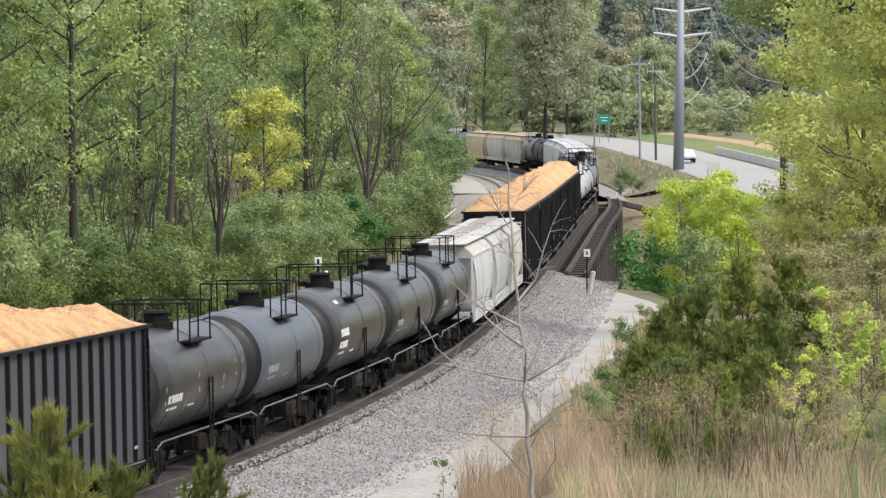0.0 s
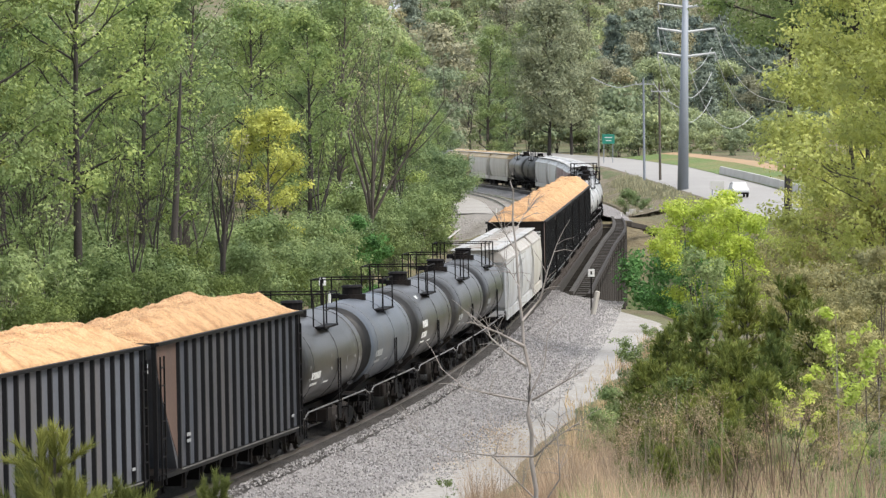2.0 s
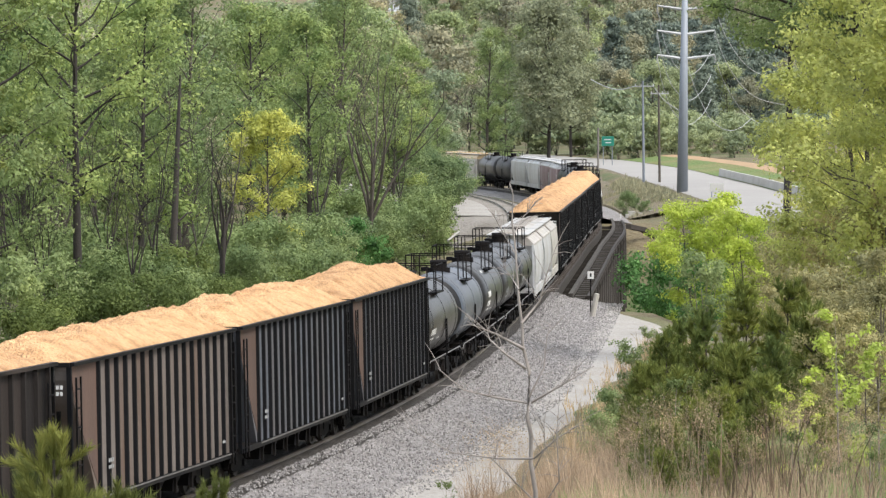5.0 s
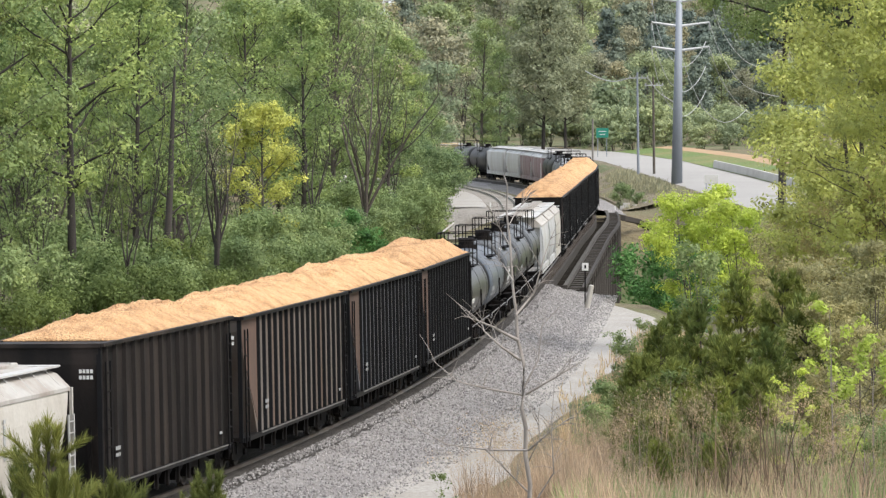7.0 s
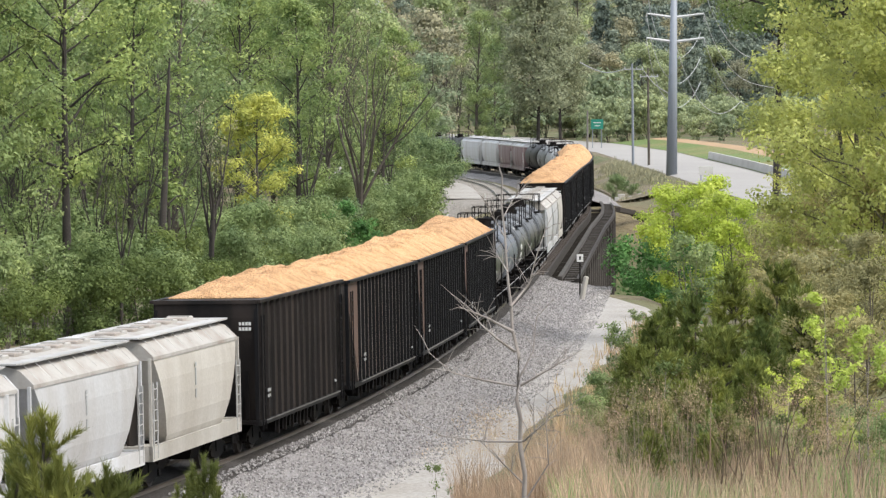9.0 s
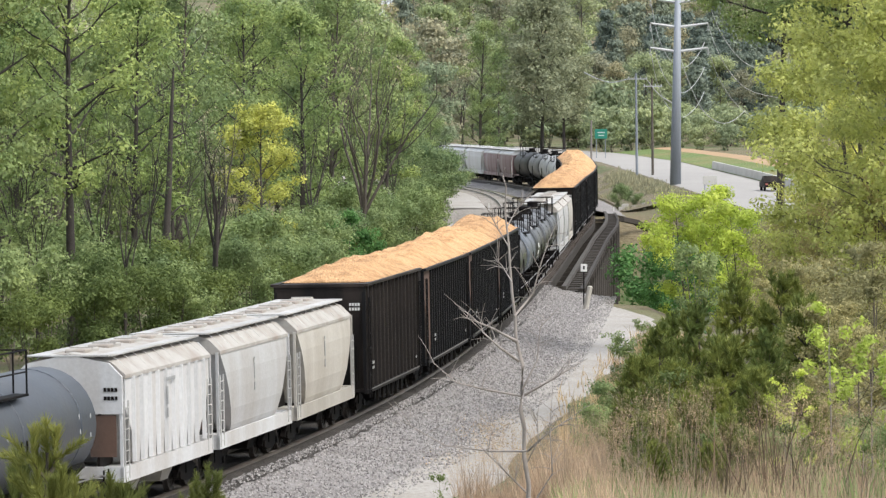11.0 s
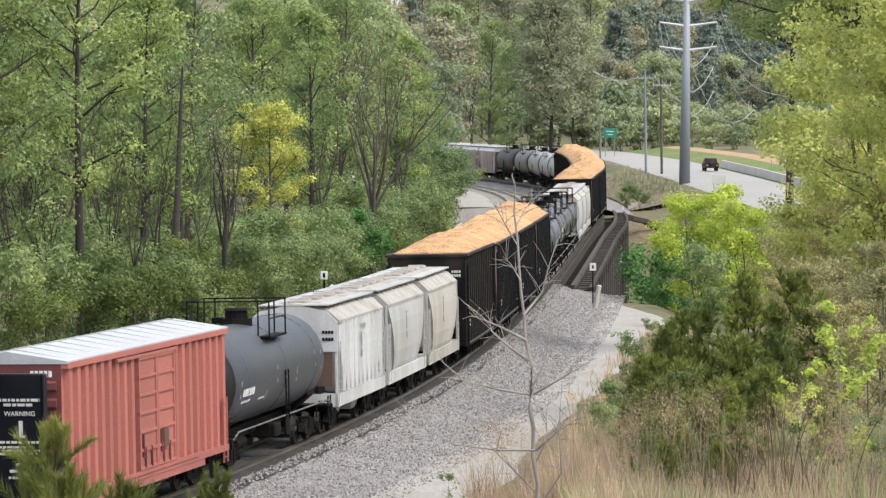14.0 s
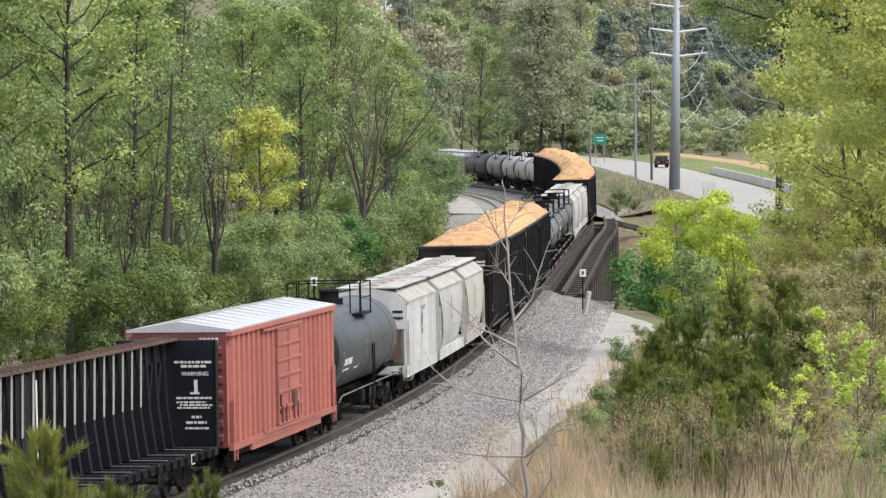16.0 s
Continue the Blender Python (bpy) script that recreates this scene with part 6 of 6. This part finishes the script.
stem = [at_px(952, 930), at_px(948, 860), at_px(940, 760), at_px(936, 690), at_px(925, 600), at_px(918, 520), at_px(912, 430), at_px(907, 330), at_px(906, 296)]
base = Vector((stem[0].x + 0.05, D0, ground_z(stem[0].x, D0) - 0.1))
kink = random.Random(8)
crooked = [base]
for p, q in zip(stem, stem[1:]):
    crooked += [p, p.lerp(q, 0.5) + Vector((kink.uniform(-0.055, 0.055), kink.uniform(-0.05, 0.05), 0))]
limb(sv, sf, crooked + [stem[-1]], 0.046, 0.009, 8)
raw("stem", sv, sf, M_BIRCH, bare, smooth=True)
rb = random.Random(9)
for pts, r in ((((927, 605), (880, 580), (830, 560)), 0.03), (((930, 640), (895, 615), (866, 588), (862, 572)), 0.024), (((937, 702), (870, 690), (820, 678), (775, 640)), 0.02), (((940, 700), (990, 672), (1052, 635)), 0.022),
               (((922, 560), (955, 520), (968, 470), (985, 420)), 0.02), (((936, 690), (962, 640), (968, 580), (1000, 545)), 0.018), (((945, 800), (985, 765), (1030, 735)), 0.018), (((944, 800), (880, 800), (800, 790), (720, 745)), 0.018),
               (((950, 880), (905, 835), (870, 800)), 0.016), (((914, 440), (890, 400), (872, 365)), 0.012), (((910, 400), (925, 372), (945, 350)), 0.01), (((952, 900), (990, 840), (985, 760), (990, 690)), 0.016),
               (((945, 820), (965, 780), (962, 730)), 0.012), (((918, 500), (900, 470), (885, 455)), 0.01)):
    sv, sf = [], []
    p3 = [at_px(px, py, D0 + rb.uniform(-0.4, 0.4)) for px, py in pts]
    limb(sv, sf, p3, r * 1.05, 0.005, 5)
    for j in range(12):
        t = rb.uniform(0.25, 0.98) * (len(p3) - 1)
        k = min(len(p3) - 2, int(t))
        o = p3[k].lerp(p3[k + 1], t - k)
        e = o + Vector((rb.uniform(-0.4, 0.4), rb.uniform(-0.3, 0.3), rb.uniform(-0.05, 0.45)))
        limb(sv, sf, [o, o.lerp(e, 0.5) + Vector((0, 0, 0.03)), e], 0.007, 0.003, 3)
    raw("branch", sv, sf, M_BIRCH, bare, smooth=True)


# dry broomsedge and brush on the bank: too many to count
def blades(name, spots, h0, h1, wid, material, label, category, seed):
    rs = np.random.RandomState(seed)
    p = np.array(spots)
    n = len(p)
    h = rs.uniform(h0, h1, (n, 1)) * np.array([[0.45 + 1.1 * max(0.0, 0.5 + noise.noise(Vector((q[0] * 0.55, q[1] * 0.16, seed)))) ] for q in p])
    bend = rs.normal(size=(n, 3)) * 0.22 * h
    bend[:, 2] = 0
    side = rs.normal(size=(n, 3))
    side[:, 2] = 0
    side /= np.linalg.norm(side, axis=1)[:, None]
    w = wid * rs.uniform(0.6, 1.4, (n, 1))
    up = np.array((0, 0, 1.0))
    v = np.stack([p - side * w, p + side * w, p + up * h * 0.6 + bend * 0.45 + side * w * 0.7, p + up * h * 0.6 + bend * 0.45 - side * w * 0.7, p + up * h + bend], 1).reshape(-1, 3)
    fs = []
    for i in range(n):
        b = i * 5
        fs += [(b, b + 1, b + 2, b + 3), (b + 3, b + 2, b + 4)]
    return tagged(raw(name, v.tolist(), fs, material), label, category, kind="stuff")


rs = np.random.RandomState(3)


def scatter(n, px0, px1, d0, d1, keep):
    out = []
    while len(out) < n:
        px, d = rs.uniform(px0, px1), rs.uniform(d0, d1)
        x = px_place(px, d)
        if keep(px, x, d) < rs.uniform():
            continue
        out.append((x, d, ground_z(x, d) - 0.05))
    return out


def edge_in(px, x, d):
    return sstep(0.0, 3.0, x - float(np.interp(d, EDGE_Y, EDGE_X)) + (0.0 if d > 112 else 3)) * (0.12 + 0.88 * sstep(-0.15, 0.25, noise.noise(Vector((x * 0.7, d * 0.25, 1)))))


def patchy(px, x, d):
    """Where the brush stands: ragged islands on the bank."""
    return edge_in(px, x, d) * sstep(-0.05, 0.3, noise.noise(Vector((x * 0.9, d * 0.35, 5.2))))


blades("dry_grass", scatter(14000, 1000, 1640, 30, 112, edge_in), 0.12, 0.45, 0.004, M_STRAW, "tall dry straw-coloured broomsedge on the bank", "dry grass", 1)
blades("dry_brush", scatter(18000, 820, 1170, 82, 112, edge_in), 0.35, 1.4, 0.006, M_REDTWIG, "reddish-brown dry brush along the gravel", "brush", 2)
blades("bank_grass", scatter(9000, 1000, 1250, 112, 200, edge_in), 0.25, 0.8, 0.02, M_STRAW, "rusty dry grass beside the gravel", "dry grass", 4)
blades("near_brush", scatter(8000, 1000, 1640, 28, 75, patchy), 0.25, 0.75, 0.0035, M_REDTWIG, "brown dead stalks on the bank", "brush", 5)
blades("tall_stalks", scatter(500, 1240, 1640, 34, 60, patchy), 0.6, 1.1, 0.006, M_STALK, "tall dark dead weed stalks on the bank", "weed stalks", 8)
blades("fresh_grass", scatter(9000, 1000, 1640, 34, 90, patchy), 0.2, 0.6, 0.008, M_LF_MID, "fresh green shoots among the dry grass", "grass", 9)
sp = []
for i in range(16000):
    s = rs.uniform(20, 130)
    q = on_track(s, -rs.uniform(6, 22))
    sp.append((q.x, q.y, ground_z(q.x, q.y) - 0.03))
blades("meadow_grass", sp, 0.12, 0.4, 0.03, M_LF_MID, "fresh green meadow grass between railway and wood", "grass", 6)
sp = []
for i in range(7000):
    d = rs.uniform(395, 480)
    x = rs.uniform(track_x(d) + 5, road_at(d)[0] - 6)
    sp.append((x, d, ground_z(x, d)))
blades("rough_grass", sp, 0.2, 0.6, 0.04, M_LF_GREY, "brown rough grass on the highway bank", "grass", 7)
for px, d, top in ((1105, 405, 330), (1140, 402, 345), (1125, 412, 340)):
    plant_to(T_BUSH[1], px, d, top, 5.0, group="bushes on the highway bank")

# loose ballast stones
n = 38000
s = rs.uniform(8, 141, n)
w = rs.choice((1, -1), n, p=(0.85, 0.15)) * (1.35 + 4.45 * rs.uniform(0, 1, n) ** 1.1)
oct_v = np.array(((1, 0, 0), (-1, 0, 0), (0, 1, 0), (0, -1, 0), (0, 0, 1), (0, 0, -1)), float)
oct_f = np.array(((0, 2, 4), (2, 1, 4), (1, 3, 4), (3, 0, 4), (2, 0, 5), (1, 2, 5), (3, 1, 5), (0, 3, 5)))
hz = np.interp(w, (-7.5, -4.6, -3.2, -1.75, -0.8, 0, 0.8, 1.75, 2.9, 4.3, 5.0, 7.5), (-1.6, -1.0, -0.62, -0.2, -0.16, -0.17, -0.16, -0.2, -0.5, -0.72, -0.83, -0.83))
hd = np.interp(s, S_AX, S_H)
c = np.stack([np.interp(s, S_AX, S_X) + w * np.cos(hd), np.interp(s, S_AX, S_Y) - w * np.sin(hd), hz + 0.02 + 0.05 * (np.abs(w) < 1.85)], 1)
v = oct_v[None] * rs.uniform(0.02, 0.052, (n, 6, 1)) * rs.uniform(0.6, 1.3, (n, 1, 3)) + rs.normal(size=(n, 6, 3)) * 0.008
v = (v + c[:, None]).reshape(-1, 3)
f = (oct_f[None] + (np.arange(n) * 6)[:, None, None]).reshape(-1, 3)
m, nt, b = nodes_of("loose_stone")
geo = nt.nodes.new("ShaderNodeNewGeometry")
nt.links.new(mix_node(nt, (0.15, 0.142, 0.14), (0.47, 0.45, 0.44), geo.outputs["Random Per Island"]), b.inputs["Base Color"])
b.inputs["Roughness"].default_value = 0.9
tagged(raw("ballast_stones", v.tolist(), f.tolist(), m), "loose grey crushed stones of the track bed", "ballast", kind="stuff")


# ---- poles, signs, wires, vehicles ----
def wire(name, pts, r, parent=None, material=None):
    vs, fs = [], []
    fine = []
    P = [Vector(p) for p in pts]
    for k in range(len(P) - 1):
        p0, p1, p2, p3 = P[max(k - 1, 0)], P[k], P[k + 1], P[min(k + 2, len(P) - 1)]
        for i in range(6):
            t = i / 6
            fine.append(0.5 * ((2 * p1) + (p2 - p0) * t + (2 * p0 - 5 * p1 + 4 * p2 - p3) * t * t + (3 * p1 - p0 - 3 * p2 + p3) * t ** 3))
    fine.append(P[-1])
    limb(vs, fs, fine, r, r, 5)
    return raw(name, vs, fs, material or M_WIRE, parent, smooth=True)


DP = 420.0
px0 = px_place(1207, DP)
gz = ground_z(px0, DP)
power = tagged(new("transmission_pole"), "tall tapered grey steel transmission pole with three pairs of arms", "power pole")
bm = B()
tube(bm, (px0, DP, gz - 0.2), (px0 + 0.25, DP, 25.2), 0.62, 0.3, 12)
smooth(part("shaft", bm, M_STEELPOLE, power))
for py in (-1, 43, 86):
    z = seen_z(py, DP)
    for sg, tip in ((-1, px_place(1162, DP)), (1, px_place(1264, DP))):
        bm = B()
        tube(bm, (px0 + 0.2, DP, z - 0.35), (tip, DP, z + 0.1), 0.2, 0.1, 6)
        part("arm", bm, M_WIRE, power)
        bm = B()
        for k in range(5):
            tube(bm, (tip, DP, z - 0.05 - 0.16 * k), (tip, DP, z - 0.12 - 0.16 * k), 0.1, 0.1, 8)
        part("insulator", bm, M_WIRE, power)
for py in (-1, 43, 86):
    left = [at_px(1162, py, DP), at_px(1172, py + 52, DP + 1), at_px(1190, py + 98, DP + 2), at_px(1216, py + 121, DP + 4), at_px(1234, py + 113, DP + 7), at_px(1248, py + 96, DP + 12), at_px(1258, py + 76, DP + 18)]
    tagged(wire("cable", left, 0.035), "slack grey power cable hung from a pole arm", "cable", "power cables")
    right = [at_px(1264, py, DP), at_px(1282, py + 50, DP + 4), at_px(1312, py + 96, DP + 10), at_px(1345, py + 120, DP + 18), at_px(1400, py + 132, DP + 30)]
    tagged(wire("cable", right, 0.035), "slack grey power cable hung from a pole arm", "cable", "power cables")
low = [at_px(1213, 96, DP + 2), at_px(1232, 150, DP + 3), at_px(1256, 196, DP + 6), at_px(1284, 217, DP + 10), at_px(1308, 214, DP + 16), at_px(1330, 196, DP + 24)]
tagged(wire("cable", low, 0.035), "slack grey power cable sagging behind the pole", "cable", "power cables")

for px, top, d, mat, arms in ((1139, 130, 450, M_STEELPOLE, ((1122, 1157, 140),)), (1167, 138, 452, M_BARK, ((1150, 1183, 153),))):
    x = px_place(px, d)
    ob = tagged(new("utility_pole"), "slim utility pole with a short cross-arm" if mat is M_BARK else "slim pale utility pole with a cross-arm", "utility pole", "utility poles")
    bm = B()
    tube(bm, (x, d, ground_z(x, d) - 0.3), (x - 0.15, d, seen_z(top, d)), 0.16, 0.11, 8)
    part("shaft", bm, mat, ob)
    for a, b, py in arms:
        bm = B()
        z = seen_z(py, d)
        box(bm, px_place(a, d), px_place(b, d), d - 0.06, d + 0.06, z - 0.06, z + 0.06)
        part("cross_arm", bm, M_WIRE, ob)
        for q in (0.05, 0.35, 0.65, 0.95):
            bm = B()
            xx = px_place(a, d) + (px_place(b, d) - px_place(a, d)) * q
            tube(bm, (xx, d, z), (xx, d, z + 0.3), 0.06, 0.05, 6)
            part("insulator", bm, M_WIRE, ob)
for a in (((1123, 140), (1095, 146), (1070, 140), (1045, 128)), ((1157, 142), (1175, 165), (1200, 182))):
    tagged(wire("cable", [at_px(px, py, 450 + 3 * i) for i, (px, py) in enumerate(a)], 0.06), "thin pale overhead cable between poles", "cable", "power cables")

# green road sign and grey sign seen from behind
def two_post_sign(px, py, d, w, h, mat, label, clear, back=False):
    x, z = px_place(px, d), seen_z(py, d)
    ob = tagged(new("road_sign"), label, "road sign")
    bm = B()
    box(bm, x - w / 2, x + w / 2, d - 0.03, d + 0.03, z - h / 2, z + h / 2, 0.02)
    part("panel", bm, mat, ob)
    if not back:
        bm = B()
        for zz, a, b in ((0.12, -0.3, 0.3), (-0.2, -0.2, 0.25)):
            box(bm, x + a * w, x + b * w, d - 0.045, d - 0.032, z + zz * h, z + zz * h + 0.1)
        part("lettering", bm, M_MARK, ob)
    for q in (-0.36, 0.36):
        bm = B()
        box(bm, x + q * w - 0.05, x + q * w + 0.05, d + 0.035, d + 0.12, ground_z(x, d) - 0.2, z + h / 2 - 0.02)
        part("post", bm, M_STEELPOLE, ob)
    return ob


two_post_sign(1075, 237, 545, 1.75, 1.35, M_SIGN, "small green highway sign on two posts", 2.0)
two_post_sign(1268, 319, 401, 1.45, 0.9, M_CONC, "pale grey road sign seen from behind", 1.5, True)
x = px_place(1058, 520)
bm = B()
tube(bm, (x, 520, ground_z(x, 520) - 0.2), (x, 520, seen_z(213, 520)), 0.14, 0.11, 8)
tagged(part("sign_post", bm, M_WOODPOLE), "grey wooden post beside the highway", "post")

# concrete barrier along the highway
bm = B()
rail_pts = []
for y in np.arange(404, 492, 8.0):
    rx, rz = road_at(y)
    rail_pts.append(Vector((rx + 5.9, y, rz)))
loft(bm, [[p + Vector((a, 0, b)) for a, b in ((-0.3, -0.4), (0.3, -0.4), (0.15, 0.85), (-0.15, 0.85))] for p in rail_pts])
tagged(part("road_barrier", bm, M_CONC), "pale concrete barrier along the highway edge", "barrier")

# line-side markers
def marker(px, py, d, label, w=0.3, h=0.36, board=True, post=M_CONC):
    x, z = px_place(px, d), seen_z(py, d)
    ob = tagged(new("trackside_marker"), label, "marker post", "trackside markers")
    bm = B()
    box(bm, x - 0.04, x + 0.04, d - 0.04, d + 0.04, ground_z(x, d) - 0.2, z)
    part("post", bm, post, ob)
    if board:
        bm = B()
        box(bm, x - w / 2, x + w / 2, d - 0.07, d - 0.045, z - h / 2, z + h / 2, 0.01)
        part("board", bm, M_MARK, ob)
        bm = B()
        box(bm, x - 0.05, x + 0.05, d - 0.085, d - 0.072, z - 0.1, z + 0.1)
        part("character", bm, M_IRON, ob)


marker(569, 489, 165, "small white board on a dark lineside post", post=M_IRON)
marker(1045, 474, 226, "small white board on a post by the trestle", 0.38, 0.45, post=M_IRON)
marker(1098, 366, 396, "plain white lineside post beyond the trestle", board=False, post=M_MARK)
marker(877, 360, 392, "plain white lineside post beside the bend", board=False, post=M_MARK)
for px, top, d, r, mat, lb in ((575, 508, 168, 0.09, M_MARK, "short white lineside bollard"), (1050, 508, 222, 0.16, M_CREAM, "cream leaning bollard at the trestle end")):
    x = px_place(px, d)
    bm = B()
    z0 = ground_z(x, d) - 0.1
    tube(bm, (x - 0.1, d, z0), (x + 0.2, d, seen_z(top, d)), r, r * 0.95, 8)
    tube(bm, (x + 0.2, d, seen_z(top, d)), (x + 0.21, d, seen_z(top, d) + 0.06), r * 0.95, r * 0.5, 8)
    tagged(part("bollard", bm, mat), lb + " on the stones", "bollard")
bm = B()
a, b = at_px(792, 413, 330), at_px(812, 397, 333)
tube(bm, a, b, 0.09, 0.09, 6)
bar = tagged(part("fallen_board", bm, M_CONC), "pale board leaning beside the trestle", "board")
x = px_place(1118, 400)
bm = B()
gz = ground_z(x, 400)
for dx, dy, w_, h_ in ((0, 0, 0.7, 0.7), (0.9, 0.4, 0.5, 0.5), (1.9, 0, 0.35, 0.8), (-0.5, -0.3, 0.4, 0.4)):
    box(bm, x + dx - w_ / 2, x + dx + w_ / 2, 400 + dy - 0.3, 400 + dy + 0.3, gz - 0.1, gz + h_, 0.03)
tagged(part("rubble", bm, M_CONC), "broken pale concrete blocks by the track", "rubble")


# highway vehicles
def vehicle(label, paint, name, pickup):
    car = tagged(new(name), label, name.replace("_", " "))
    side = ((-2.5, 0.45), (2.45, 0.45), (2.5, 0.85), (2.3, 1.05), (1.2, 1.12), (0.6, 1.75), (-0.7, 1.8), (-1.0 if pickup else -2.3, 1.12 if pickup else 1.7), (-2.5, 1.12))
    bm = B()
    loft(bm, [[(x * (1 if z < 1.15 else 0.84), y, z) for y, z in side] for x in (-0.95, -0.88, 0.88, 0.95)])
    part("body", bm, paint, car)
    bm = B()
    loft(bm, [[(x, y, z) for y, z in ((1.1, 1.16), (0.6, 1.66), (-0.65, 1.7), (-0.95 if pickup else -2.2, 1.18 if pickup else 1.6), (-0.9 if pickup else -2.2, 1.16))] for x in (-0.83, 0.83)])
    part("window", bm, M_CARGLASS, car)
    for sy, mat, nm in ((2.52, M_MARK, "headlight"), (-2.52, M_RED, "tail_light")):
        for x in (-0.7, 0.7):
            bm = B()
            box(bm, x - 0.16, x + 0.16, sy - 0.03, sy + 0.03, 0.75, 0.92)
            part(nm, bm, mat, car)
    bm = B()
    box(bm, -0.92, 0.92, 2.42, 2.56, 0.4, 0.6, 0.03)
    part("bumper", bm, M_IRON, car)
    for x in (-0.82, 0.82):
        for y in (-1.55, 1.55):
            bm = B()
            tube(bm, (x - 0.12, y, 0.37), (x + 0.12, y, 0.37), 0.37, 0.37, 12)
            part("wheel", bm, M_IRON, car)
    return car


def on_road(px, py):
    """Where the line of sight meets the highway."""
    ys = np.arange(345, 640, 0.5)
    k = int(np.argmin([abs(seen_z(py, y) - road_at(y)[1] - 0.06) for y in ys]))
    y = float(ys[k])
    return Vector((px_place(px, y), y, road_at(y)[1] + 0.06))


def drive(thing, marks, toward):
    pts = [(t, on_road(px, py)) for t, px, py in marks]
    y_t = [t for t, _ in pts]
    rows = []
    for t in np.arange(0, 16.01, 0.5):
        if t < y_t[0] or t > y_t[-1]:
            a, b = (pts[0], pts[1]) if t < y_t[0] else (pts[-2], pts[-1])
            y = a[1].y + (b[1].y - a[1].y) * (t - a[0]) / (b[0] - a[0])
        else:
            y = float(np.interp(t, y_t, [p.y for _, p in pts]))
        y = min(max(y, 302), 735)
        rx, rz = road_at(y)
        rx2, rz2 = road_at(y + 2)
        off = -2.2 if toward else 2.2
        h = math.atan2(rx2 - rx, 2.0)
        rows.append((float(t), pose(rx + off * math.cos(h), y, rz + 0.06, 0, 0, -math.degrees(h) + (180 if toward else 0))))
    for ob in thing.children:
        ob.matrix_basis = Matrix.Scale(0.85, 4) @ ob.matrix_basis
    return thing, rows


DRIVERS = [drive(vehicle("white sport utility car coming along the highway", M_WHITE, "car", False), ((0, 1222, 314), (1.0, 1250, 325), (2.5, 1306, 348)), True),
           drive(vehicle("dark pickup truck driving away along the highway", M_GOND_OLD, "pickup_truck", True), ((11.3, 1341, 334), (12.5, 1307, 321), (14.5, 1230, 300), (16, 1164, 287)), False)]


# ---- what moves ----
SPEED, SLOWING = 8.922, -0.0201


def car_pose(s, L):
    a, b = on_track(s - 0.34 * L), on_track(s + 0.34 * L)
    d = b - a
    h = math.atan2(d.x, d.y)
    c = (a + b) / 2
    return pose(c.x, c.y, c.z, math.degrees(math.atan2(d.z, math.hypot(d.x, d.y))), -math.degrees(CANT), -math.degrees(h))


def motions():
    for thing, s, L in MOVERS:
        rows = []
        for i in range(21):
            t = i * 0.8
            rows.append((t, car_pose(s + SPEED * t + SLOWING / 2 * t * t, L)))
        walk(thing, rows)
    # wheels of the cars that pass nearest turn at rolling speed
    for ws, y in WHEELSETS[:68]:
        rows = []
        for i in range(241):
            t = min(i / 15, 16.0)
            turn = (SPEED * t + SLOWING / 2 * t * t) / 0.455
            rows.append((t, pose(0, y, 0.455, -math.degrees(turn))))
        walk(ws, rows)
    for thing, rows in DRIVERS:
        walk(thing, rows)


motions()
